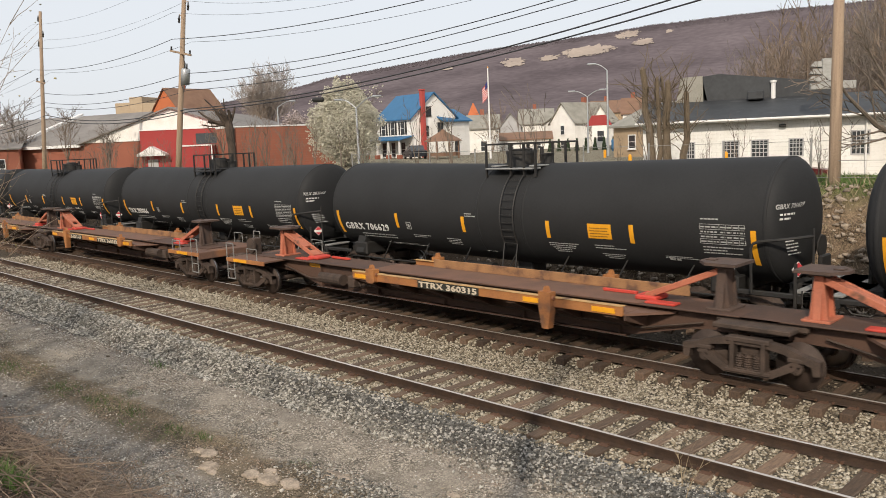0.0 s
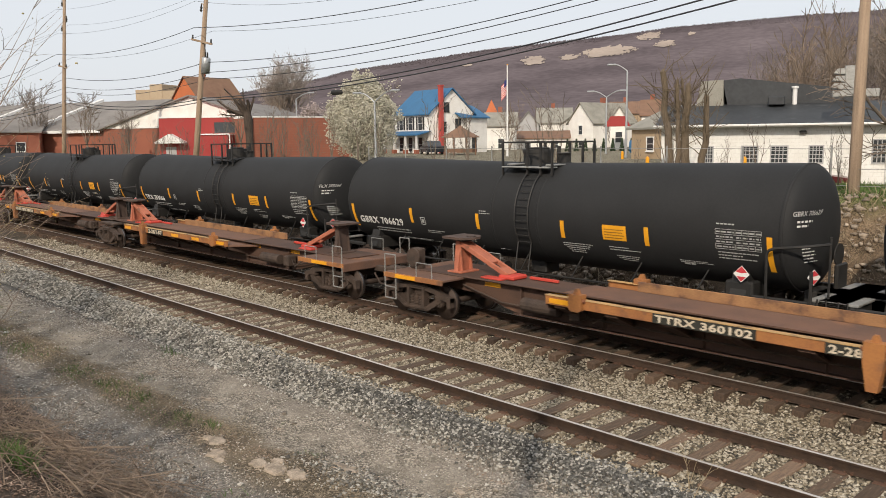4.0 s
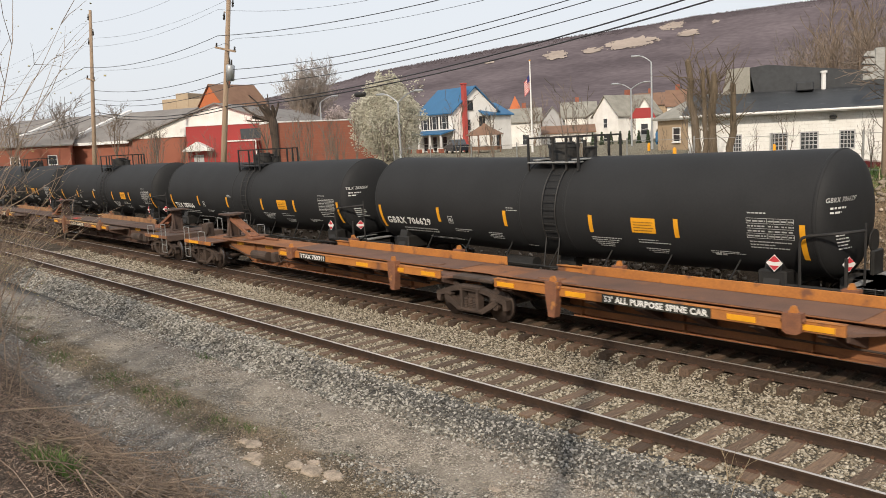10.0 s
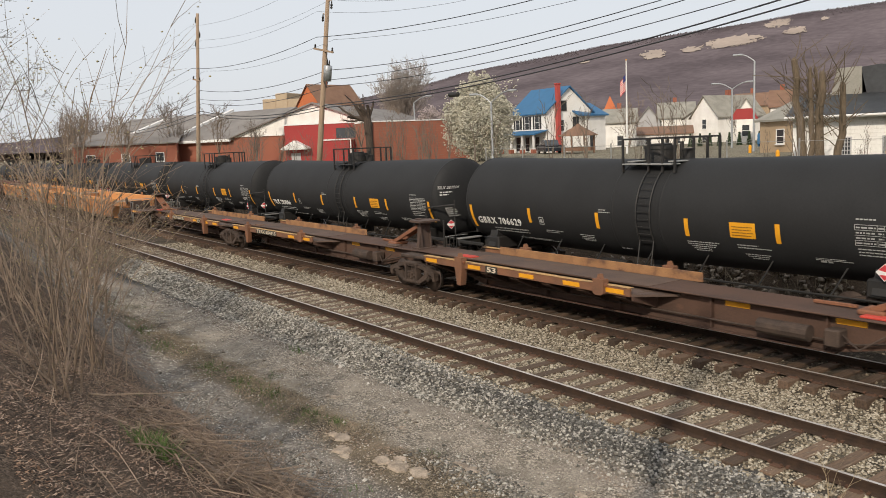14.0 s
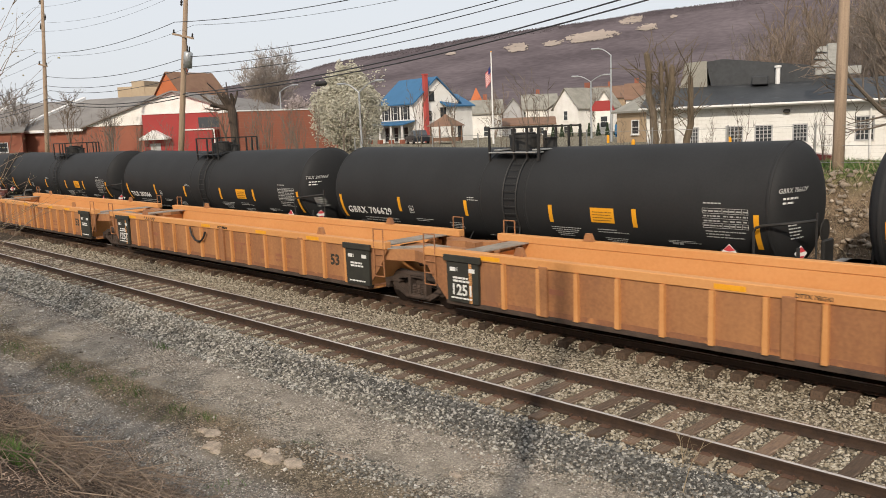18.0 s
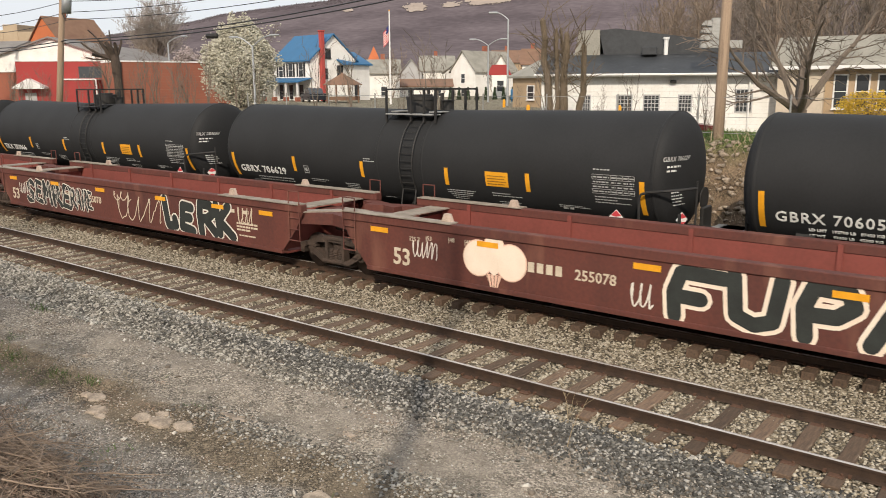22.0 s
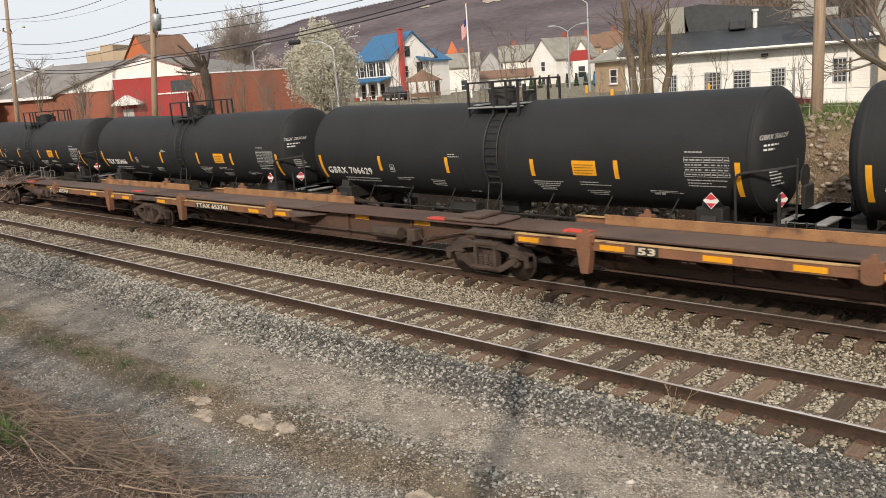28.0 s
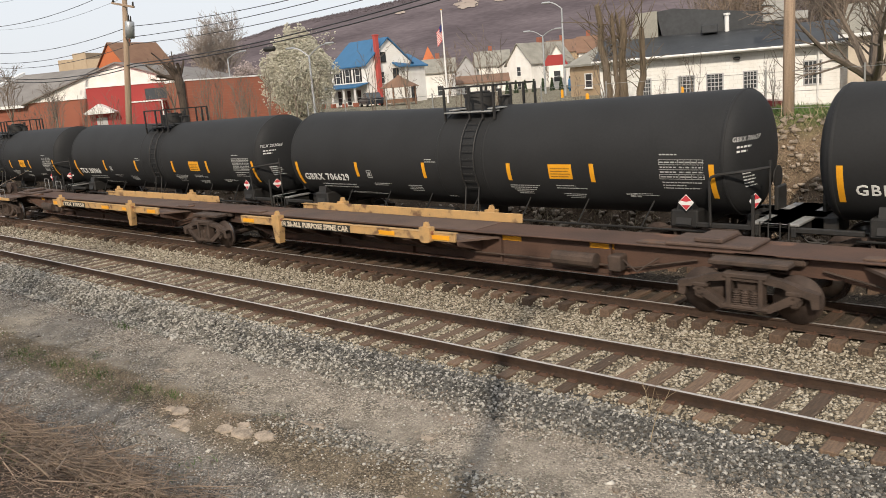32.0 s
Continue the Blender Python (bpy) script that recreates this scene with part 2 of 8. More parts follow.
def raw_mesh(name, verts, tris, mat):
    """A mesh from arrays of points and triangles."""
    me = bpy.data.meshes.new(name)
    nv, nt = len(verts), len(tris)
    me.vertices.add(nv)
    me.vertices.foreach_set("co", np.ascontiguousarray(verts, np.float32).ravel())
    me.loops.add(nt * 3)
    me.loops.foreach_set("vertex_index", np.ascontiguousarray(tris, np.int32).ravel())
    me.polygons.add(nt)
    me.polygons.foreach_set("loop_start", np.arange(0, nt * 3, 3, dtype=np.int32))
    me.update(calc_edges=True)
    me.validate()
    me.materials.append(mat)
    return me


TEXTS = {}


def lettering(text, height, mat, offset=0.0, depth=0.006, align="LEFT", spacing=1.0, shear=0.0):
    """A mesh of letters in the x-z plane, that face -y, cap height about the given one."""
    key = (text, height, mat.name, offset, align, spacing, shear)
    if key not in TEXTS:
        cu = bpy.data.curves.new("letters", "FONT")
        cu.body, cu.size, cu.extrude, cu.offset, cu.align_x, cu.space_character, cu.shear = text, height / 0.69, depth, offset, align, spacing, shear
        cu.resolution_u = 2
        ob = bpy.data.objects.new("letters", cu)
        scene.collection.objects.link(ob)
        bpy.context.view_layer.update()
        me = bpy.data.meshes.new_from_object(ob.evaluated_get(bpy.context.evaluated_depsgraph_get()))
        me.transform(pose(0, 0, 0, 90, 0, 0))
        me.materials.clear()
        me.materials.append(mat)
        bpy.data.objects.remove(ob)
        bpy.data.curves.remove(cu)
        TEXTS[key] = me
    return TEXTS[key]


def bars(rows, mat, seed=0, gap=0.5):
    """Unreadable small print: rows of (x, z, width, height) broken into word-long bars on the plane y = 0."""
    rng = random.Random(seed)
    b = Build()
    for x, z, w, h in rows:
        p = x
        while p < x + w:
            q = min(p + h * rng.uniform(1.2, 4.0), x + w)
            b.box(p, q, -0.004, 0.0, z, z + h)
            p = q + h * gap
    return b

# ---- surface list ----
RAIL = material("rail_steel", (0.072, 0.044, 0.029), 0.75, 0.3, dark=(0.035, 0.024, 0.018), scale=6, fine=80, bump=0.15)
RAILTOP = material("worn_rail_head", (0.72, 0.69, 0.66), 0.5, 0.55, dark=(0.32, 0.27, 0.23), scale=4, fine=60, bump=0.05, streak=(0.1, 4, 4))
TIE2 = material("dark_tie_wood", (0.125, 0.08, 0.052), 0.9, dark=(0.06, 0.042, 0.03), scale=5, fine=30, amount=0.6, bump=0.6, random_value=0.5, streak=(5, 0.6, 3))
TIE = material("tie_wood", (0.165, 0.108, 0.07), 0.9, dark=(0.075, 0.052, 0.037), scale=5, fine=30, amount=0.6, bump=0.6, random_value=0.45, rust=(0.22, 0.165, 0.115), rust_at=0.62, rust_scale=3.0, streak=(5, 0.6, 3))
PLATE = material("tie_plate_rust", (0.13, 0.07, 0.045), 0.85, 0.2, fine=60)
STONE = stones("ballast_stone", ((0.2, (0.085, 0.068, 0.047)), (0.34, (0.18, 0.149, 0.105)), (0.32, (0.285, 0.243, 0.176)), (0.14, (0.46, 0.41, 0.325))))
STONE4 = stones("oily_ballast_stone", ((0.3, (0.07, 0.055, 0.04)), (0.4, (0.15, 0.12, 0.085)), (0.3, (0.26, 0.22, 0.165))))
STONE2 = stones("dark_ballast_stone", ((0.36, (0.045, 0.043, 0.039)), (0.38, (0.092, 0.089, 0.082)), (0.19, (0.17, 0.163, 0.148)), (0.07, (0.40, 0.38, 0.345))))
STONE5 = stones("grey_ballast_stone", ((0.28, (0.07, 0.066, 0.058)), (0.36, (0.145, 0.136, 0.118)), (0.24, (0.255, 0.238, 0.205)), (0.12, (0.46, 0.435, 0.385))))
STONE3 = stones("mixed_gravel", ((0.27, (0.09, 0.08, 0.067)), (0.36, (0.21, 0.175, 0.14)), (0.29, (0.34, 0.30, 0.25)), (0.08, (0.58, 0.55, 0.50))))
PALE = material("pale_rubble", (0.47, 0.385, 0.30), 0.9, dark=(0.21, 0.17, 0.13), scale=7, fine=36, amount=0.8, bump=0.7, island=0.2)
RUBBLE = stones("bank_rubble", ((0.42, (0.085, 0.058, 0.04)), (0.38, (0.18, 0.125, 0.085)), (0.14, (0.30, 0.23, 0.165)), (0.06, (0.48, 0.41, 0.34))))
BARK = material("bark", (0.175, 0.138, 0.108), 0.9, dark=(0.10, 0.08, 0.065), scale=6, fine=40, bump=0.6, streak=(4, 4, 0.6))
TWIG = material("dry_twig", (0.27, 0.205, 0.15), 0.85, dark=(0.14, 0.10, 0.072), scale=4, fine=30, bump=0.2, island=0.4)
DEADW = material("dead_wood", (0.30, 0.225, 0.165), 0.9, dark=(0.17, 0.125, 0.09), scale=5, fine=30, bump=0.4, island=0.45)
GRASSB = material("green_grass", (0.09, 0.15, 0.035), 0.8, dark=(0.05, 0.09, 0.02), scale=5, fine=30, bump=0.0, island=0.3)
STRAW = material("dead_grass", (0.36, 0.29, 0.19), 0.9, dark=(0.20, 0.15, 0.095), scale=4, fine=30, bump=0.0, island=0.3)
LEAFL = stones("fallen_leaf", ((0.22, (0.08, 0.05, 0.034)), (0.36, (0.19, 0.115, 0.072)), (0.28, (0.31, 0.20, 0.13)), (0.14, (0.46, 0.34, 0.25))))
TANK = material("black_tank_paint", (0.0265, 0.0268, 0.0275), 0.66, dark=(0.0205, 0.0207, 0.021), scale=0.8, fine=18, amount=0.6, bump=0.02, spec=0.18, rust=(0.027, 0.026, 0.025), rust_at=0.64, rust_scale=0.5)
BLACK = material("black_fittings", (0.018, 0.018, 0.018), 0.6, dark=(0.03, 0.026, 0.022), scale=3, fine=30, bump=0.1)
WHITE = material("stencil_white", (0.74, 0.73, 0.70), 0.7, dark=(0.60, 0.59, 0.56), scale=6, bump=0.0)
YELLOW = material("reflective_yellow", (0.78, 0.36, 0.02), 0.45, dark=(0.65, 0.29, 0.015), scale=5, bump=0.0)
SIGN_RED = material("placard_red", (0.55, 0.05, 0.06), 0.5, bump=0.0, dark=(0.45, 0.04, 0.05))
GREYMETAL = material("galvanised_grating", (0.35, 0.35, 0.33), 0.55, 0.4, dark=(0.22, 0.21, 0.2), scale=4)
TRUCK = material("truck_cast_iron", (0.085, 0.058, 0.044), 0.85, 0.1, dark=(0.03, 0.023, 0.019), scale=3, fine=40, bump=0.35)
WHEEL = material("wheel_steel", (0.085, 0.06, 0.048), 0.7, 0.4, dark=(0.04, 0.03, 0.025), scale=5)
TREAD = material("polished_tread", (0.35, 0.34, 0.33), 0.3, 0.9, dark=(0.25, 0.23, 0.22), scale=8, bump=0.0)


# ---- ground ----
def foot(x):
    """Where the near bank starts to rise, across the tracks."""
    return -5.75 + 0.16 * max(0.0, -x - 17.0) if x > -33 else -3.2 + 0.02 * (-33 - x)


def ground_z(x, y):
    wob = 0.05 * noise.noise((x * 0.35, y * 0.35, 0.0)) + 0.025 * noise.noise((x * 1.3, y * 1.3, 4.0))
    f = foot(x)
    if y < f:
        z = -0.58 + 0.72 * (f - y)
        return min(z, 3.05 + 0.02 * (f - y)) + 2.2 * wob
    if y < -1.35:
        u = y + 0.035 * (-x - 10.0)
        return -0.59 + wob * 0.8 + 0.07 * max(0, 1 - abs(u + 3.6) / 0.6) + (0.05 * max(0, 1 - abs(u + 3.15) / 0.5) if x > -11 else 0)
    if y < -0.62:
        return -0.59 + 0.38 * (y + 1.35) / 0.73 + wob * 0.5
    if y < 2.4:
        k = abs(y - 0.75)
        return -0.205 - 0.16 * max(0.0, min(1.0, (k - 1.15) / 0.7)) + wob * 0.25
    if y < 10.4:
        k = min(abs(y - 4.85), abs(y - 8.85))
        return -0.225 - 0.12 * max(0.0, min(1.0, (k - 1.0) / 0.22)) + wob * 0.25
    top = 3.0 + 0.3 * noise.noise((x * 0.05, 3.0, 0.0)) * (1 if y < 40 else 0)
    if y < 11.0:
        return -0.38 + wob
    if y < 14.3:
        t = (y - 11.0) / 3.3
        return -0.38 + (top + 0.38) * (0.75 * t + 0.25 * t * t * (3 - 2 * t)) + 5.0 * wob * min(1, 4 * t * (1 - t))
    yard = 1.15 * max(0.0, min(1.0, (y - 20) / 3, (44 - y) / 4, (x + 22) / 3, (-8 - x) / 2))      # sunken yard by the block building
    return top - yard + (wob if y < 120 else 0) + max(0.0, (y - 250) * 0.012)


def ground_material():
    m = bpy.data.materials.new("ground_soil")
    m.use_nodes = True
    n, l = m.node_tree.nodes, m.node_tree.links
    b = n["Principled BSDF"]
    b.inputs["Roughness"].default_value = 0.95
    b.inputs["Specular IOR Level"].default_value = 0.2
    tc = n.new("ShaderNodeTexCoord")
    sep = n.new("ShaderNodeSeparateXYZ")
    l.new(tc.outputs["Object"], sep.inputs[0])

    def nz(scale, detail=5.0):
        t = n.new("ShaderNodeTexNoise")
        t.inputs["Scale"].default_value, t.inputs["Detail"].default_value = scale, detail
        l.new(tc.outputs["Object"], t.inputs["Vector"])
        return t.outputs["Fac"]

    def math_node(op, a, c):
        t = n.new("ShaderNodeMath")
        t.operation = op
        for k, v in enumerate((a, c)):
            if isinstance(v, (int, float)):
                t.inputs[k].default_value = v
            else:
                l.new(v, t.inputs[k])
        return t.outputs[0]

    edge = math_node("MULTIPLY", math_node("SUBTRACT", nz(0.8, 8.0), 0.5), 1.3)
    slant = math_node("MULTIPLY", math_node("ADD", sep.outputs["X"], 10.0), -0.035)      # the wheel ruts run a little askew to the rails
    y = math_node("ADD", math_node("ADD", sep.outputs["Y"], edge), slant)
    place = math_node("DIVIDE", math_node("ADD", y, 12.0), 40.0)
    cr = n.new("ShaderNodeValToRGB")
    stops = [(-12, (0.10, 0.07, 0.048)), (-6.0, (0.105, 0.076, 0.054)), (-5.5, (0.165, 0.15, 0.13)), (-4.45, (0.185, 0.167, 0.144)), (-4.15, (0.13, 0.105, 0.074)), (-3.3, (0.145, 0.116, 0.082)), (-3.0, (0.225, 0.197, 0.16)), (-2.2, (0.25, 0.217, 0.175)), (-1.6, (0.235, 0.204, 0.167)), (-1.3, (0.18, 0.158, 0.132)), (-1.0, (0.075, 0.07, 0.064)), (-0.75, (0.045, 0.043, 0.04)), (-0.5, (0.085, 0.073, 0.055)), (2.6, (0.085, 0.073, 0.055)), (3.6, (0.08, 0.066, 0.048)), (4.1, (0.07, 0.055, 0.04)), (10.4, (0.05, 0.042, 0.034)), (11.6, (0.095, 0.068, 0.047)), (13.6, (0.15, 0.108, 0.07)), (14.6, (0.10, 0.125, 0.04)), (17, (0.12, 0.135, 0.055)), (28, (0.18, 0.16, 0.115))]
    els = cr.color_ramp.elements
    while len(els) < len(stops):
        els.new(0.5)
    for e, (at, col) in zip(els, stops):
        e.position, e.color = (at + 12) / 40, (*col, 1)
    l.new(place, cr.inputs[0])
    def grit(scale):
        t = n.new("ShaderNodeTexVoronoi")
        t.inputs["Scale"].default_value = scale
        l.new(tc.outputs["Object"], t.inputs["Vector"])
        c = n.new("ShaderNodeSeparateColor")
        l.new(t.outputs["Color"], c.inputs["Color"])
        return c.outputs["Red"], t.outputs["Distance"]

    cell, round_ = grit(34.0)
    small, _ = grit(90.0)
    speck = math_node("ADD", math_node("MULTIPLY", math_node("POWER", cell, 2.2), 0.55), math_node("MULTIPLY", small, 0.3))
    loose = n.new("ShaderNodeMapRange")      # where gravel lies on the trodden dirt
    loose.inputs["From Min"].default_value, loose.inputs["From Max"].default_value = 0.42, 0.62
    loose.inputs["To Min"].default_value, loose.inputs["To Max"].default_value = 0.35, 1.3
    l.new(nz(0.9, 6.0), loose.inputs["Value"])
    speck = math_node("ADD", math_node("MULTIPLY", math_node("SUBTRACT", speck, 0.33), loose.outputs["Result"]), 0.33)
    blot = nz(1.6, 6.0)
    dirt = math_node("ADD", math_node("MULTIPLY", speck, 1.75), math_node("MULTIPLY", blot, 1.0))
    shade = n.new("ShaderNodeMapRange")
    shade.inputs["From Min"].default_value, shade.inputs["From Max"].default_value = 0.62, 1.62
    shade.inputs["To Min"].default_value, shade.inputs["To Max"].default_value = 0.4, 2.0
    l.new(dirt, shade.inputs["Value"])
    hsv = n.new("ShaderNodeHueSaturation")
    l.new(cr.outputs["Color"], hsv.inputs["Color"])
    l.new(shade.outputs["Result"], hsv.inputs["Value"])
    l.new(hsv.outputs["Color"], b.inputs["Base Color"])
    bp = n.new("ShaderNodeBump")
    bp.inputs["Strength"].default_value, bp.inputs["Distance"].default_value = 0.7, 0.03
    l.new(math_node("ADD", nz(28.0, 4.0), math_node("MULTIPLY", math_node("SUBTRACT", 0.5, round_), 0.9)), bp.inputs["Height"])
    l.new(bp.outputs["Normal"], b.inputs["Normal"])
    return m


GROUND = ground_material()


def spread(lo, hi, dense_lo, dense_hi, step, grow=1.35):
    """Grid lines, evenly dense in the middle and ever wider outwards."""
    mid = list(np.arange(dense_lo, dense_hi + 1e-6, step))
    s, p = step, dense_hi
    while p < hi:
        s *= grow
        p = min(p + s, hi)
        mid.append(p)
    s, p = step, dense_lo
    while p > lo:
        s *= grow
        p = max(p - s, lo)
        mid.insert(0, p)
    return mid


GX = spread(-3500, 3500, -46, 6, 0.28, 1.18)
GY = spread(-900, 3500, -12.0, 20.5, 0.2, 1.2)
GZ = np.array([[ground_z(x, y) for y in GY] for x in GX])


def heights(x, y):
    """The ground's height under many points at once."""
    i = np.clip(np.searchsorted(GX, x) - 1, 0, len(GX) - 2)
    j = np.clip(np.searchsorted(GY, y) - 1, 0, len(GY) - 2)
    gx, gy = np.asarray(GX), np.asarray(GY)
    u, w = (x - gx[i]) / (gx[i + 1] - gx[i]), (y - gy[j]) / (gy[j + 1] - gy[j])
    return (GZ[i, j] * (1 - u) + GZ[i + 1, j] * u) * (1 - w) + (GZ[i, j + 1] * (1 - u) + GZ[i + 1, j + 1] * u) * w


part("ground", sheet("ground", len(GX) - 1, len(GY) - 1, lambda i, j: (GX[i], GY[j], GZ[i, j]), GROUND), None, None, "gravelly dirt strip, ballast and grassy banks along railway tracks", kind="structure")["category"] = "ground"

# ---- tracks ----
GAUGE = 1.507
X0, X1 = -330.0, 150.0
TRACKS = (("near_track", 0.75, "worn railway track on brown wooden ties"), ("middle_track", 4.85, "railway track on dark wooden ties under a passing train"), ("far_track", 8.85, "railway track under standing tank cars"))


def rail_profile(y, head=0.036):
    return [(y - 0.07, -0.17), (y + 0.07, -0.17), (y + 0.065, -0.155), (y + 0.012, -0.135), (y + 0.011, -0.045), (y + head, -0.035), (y + head, -0.008), (y + head - 0.01, -0.003), (y - head + 0.01, -0.003), (y - head, -0.008), (y - head, -0.035), (y - 0.011, -0.045), (y - 0.012, -0.135), (y - 0.065, -0.155)]


dark_tie_mesh = Build().box(-0.115, 0.115, -1.22, 1.22, -0.18, 0.0, 0.014).mesh("tie", TIE2)
tie_mesh = Build().box(-0.115, 0.115, -1.22, 1.22, -0.18, 0.0, 0.014).mesh("tie", TIE)
rng = random.Random(4)
for name, yc, label in TRACKS:
    tr = thing(name, label, "railway track", "tracks side by side", kind="structure")
    for s in (-1, 1):
        y = yc + s * GAUGE / 2
        part("rail", Build().prism(rail_profile(y), X0, X1, "x"), RAIL, tr, "rust-brown steel rail")
        part("rail_head", Build().box(X0, X1, y - 0.027, y + 0.027, -0.0035, 0.0), RAILTOP, tr, "polished running surface")
    plates = Build()
    far_ties = Build()
    step = {"near_track": 0.586, "middle_track": 0.507, "far_track": 0.52}[name]
    phase = {"near_track": -3.0, "middle_track": -5.175, "far_track": 0.1}[name]
    k0, k1 = int((-190 - phase) / step), int((30 - phase) / step)
    lo, hi = (-72, 6) if name != "far_track" else (-12, 6)
    for k in range(k0, k1):
        x = phase + k * step + rng.uniform(-0.03, 0.03)
        turn, dy = rng.uniform(-1.2, 1.2), rng.uniform(-0.06, 0.06)
        if lo < x < hi:
            part("tie", tie_mesh if name == "near_track" else dark_tie_mesh, None, tr, m=pose(x, yc + dy, -0.165 + rng.uniform(-0.012, 0.006), 0, 0, turn))
            if x > -45:
                for s in (-1, 1):
                    y = yc + s * GAUGE / 2
                    plates.box(x - 0.09, x + 0.09, y - 0.17, y + 0.17, -0.168, -0.155, 0.004)
                    for a, c in ((-0.06, 0.09), (0.06, -0.09), (0.06, 0.09)):
                        plates.box(x + a - 0.012, x + a + 0.012, y + c - 0.012, y + c + 0.012, -0.155, -0.128)
                    if k % 2 == 0:
                        for a in (-0.15, 0.15):
                            plates.box(x + a - 0.02, x + a + 0.02, y - 0.085, y + 0.085, -0.175, -0.14)
        else:
            far_ties.box(x - 0.115, x + 0.115, yc - 1.22, yc + 1.22, -0.345, -0.165)
    part("tie_plates", plates, PLATE, tr, "rusty tie plates, spikes and rail anchors", kind="stuff")
    part("far_ties", far_ties, TIE if name == "near_track" else TIE2, tr, "farther wooden ties", kind="stuff")


# ---- ballast and stones ----
def scatter(n, box, size, seed, keep=lambda x, y, c: c >= 0, sink=0.3):
    """Stones strewn over a stretch of ground; keep() takes and gives arrays."""
    g = np.random.default_rng(seed)
    a, b2, c, d = g.random((4, n))
    x, y = box[0] + (box[1] - box[0]) * a, box[2] + (box[3] - box[2]) * b2
    ok = keep(x, y, c)
    x, y, d = x[ok], y[ok], d[ok]
    sz = (size[0] + (size[1] - size[0]) * d * d) * (1 + 0.02 * np.maximum(0, -x - 12))
    return np.stack([x, y, heights(x, y) + sz * (0.5 - sink)], 1), sz


def patches(x, y, fx, fy, seed):
    """Smooth uneven patches between about -1 and 1."""
    g = np.random.default_rng(seed)
    out = np.zeros_like(x)
    for k in range(9):
        a, w, p = g.uniform(0, 6.283), g.uniform(0.6, 2.4), g.uniform(0, 6.283)
        out += np.sin(w * (math.cos(a) * fx * x + math.sin(a) * fy * y) + p)
    return out / 3.0


def askew(x, y):
    return y + 0.035 * (-x - 10.0)


def thinned(x, c, far=46.0):
    return c > np.clip((-x - 9) / far, 0, 0.93) * 1.05


PTS, SZ = scatter(126000, (-46, 3, -0.62, 4.02), (0.023, 0.046), 11, lambda x, y, c: thinned(x, c))
part("ballast", lumps("ballast", PTS, SZ, STONE, 2), None, None, "grey-tan crushed stone ballast between and around the ties", kind="stuff")["category"] = "ballast"


def dark_share(x, y):
    """How much of the shoulder is dark stone: a band along the tie ends that fades out down the line."""
    return np.clip(1.5 - np.abs(y + 0.82) / 0.3 + 0.3 * patches(x, y, 1.5, 3.0, 5), 0, 1) * np.clip((x + 18) / 7, 0, 0.96)


PTS, SZ = scatter(62000, (-40, 3, -1.45, -0.5), (0.022, 0.048), 12, lambda x, y, c: thinned(x, c) & (np.random.default_rng(91).random(len(x)) < dark_share(x, y)))
part("shoulder_ballast", lumps("shoulder_ballast", PTS, SZ, STONE2, 3), None, None, "dark grey crushed stone on the ballast shoulder", kind="stuff")["category"] = "ballast"
PTS, SZ = scatter(62000, (-40, 3, -1.65, -0.5), (0.022, 0.054), 16, lambda x, y, c: thinned(x, c) & (np.random.default_rng(92).random(len(x)) > dark_share(x, y)) & (c > np.clip((-1.2 + 0.12 * patches(x, y, 1.2, 1.0, 6) - askew(x, y)) / 0.3, 0, 0.97)))
part("pale_shoulder_ballast", lumps("pale_shoulder_ballast", PTS, SZ, STONE5, 13), None, None, "grey and white crushed stone on the ballast shoulder", kind="stuff")["category"] = "ballast"


def strewn(x, y, c):
    """Gravel gathers along the edge of the ballast, in the near rut and in patches."""
    u = askew(x, y)
    k = 0.6 * np.exp(-((u + 1.35) / 0.22) ** 2) + 0.16 + 0.24 * np.clip(patches(x, y, 1.2, 2.0, 2), 0, 1) + 0.4 * ((u < -4.2) & (u > -5.4))
    return c < k


def heap(x, y, c):
    """Coarse gravel lies between the ruts where they near the eye."""
    u = askew(x, y)
    return (c < np.exp(-((u + 3.25) / 0.32) ** 2) * np.clip((x + 11.6) / 1.2, 0, 1) * (0.95 + 0.3 * patches(x, y, 2.0, 3.0, 3))) | ((c < 0.4) & (u < -4.2) & (u > -5.2) & (patches(x, y, 1.3, 2.0, 4) > 0.9))


PTS, SZ = scatter(130000, (-32, 2, -5.8, -1.2), (0.006, 0.024), 13, strewn, 0.4)
part("gravel", lumps("gravel", PTS, SZ, STONE3, 4), None, None, "loose grey and white gravel on the dirt strip", kind="stuff")["category"] = "gravel"
PTS, SZ = scatter(26000, (-14, 2, -5.3, -2.4), (0.014, 0.048), 17, heap, 0.3)
part("coarse_gravel", lumps("coarse_gravel", PTS, SZ, STONE5, 18), None, None, "coarse grey gravel heaped between the wheel ruts", kind="stuff")["category"] = "gravel"
PTS, SZ = scatter(1100, (-34, 2, -5.6, -1.2), (0.025, 0.075), 15, strewn, 0.35)
part("larger_stones", lumps("larger_stones", PTS, SZ, STONE3, 8), None, None, "fist-sized pale stones lying on the dirt strip", kind="stuff")["category"] = "stones"
PTS, SZ = scatter(16000, (-90, 3, 3.7, 10.8), (0.025, 0.05), 14, lambda x, y, c: c > -x / 95)
part("yard_ballast", lumps("yard_ballast", PTS, SZ, STONE4, 5), None, None, "oily brown stone ballast under the trains", kind="stuff")["category"] = "ballast"


# ---- wheel trucks ----
def wheel_rows():
    return [(-0.07, 0.455), (-0.045, 0.452), (-0.04, 0.425), (0.06, 0.42), (0.062, 0.36), (0.03, 0.33), (0.02, 0.16), (0.07, 0.12), (0.08, 0.0)]


TRUCK_MESHES = {}


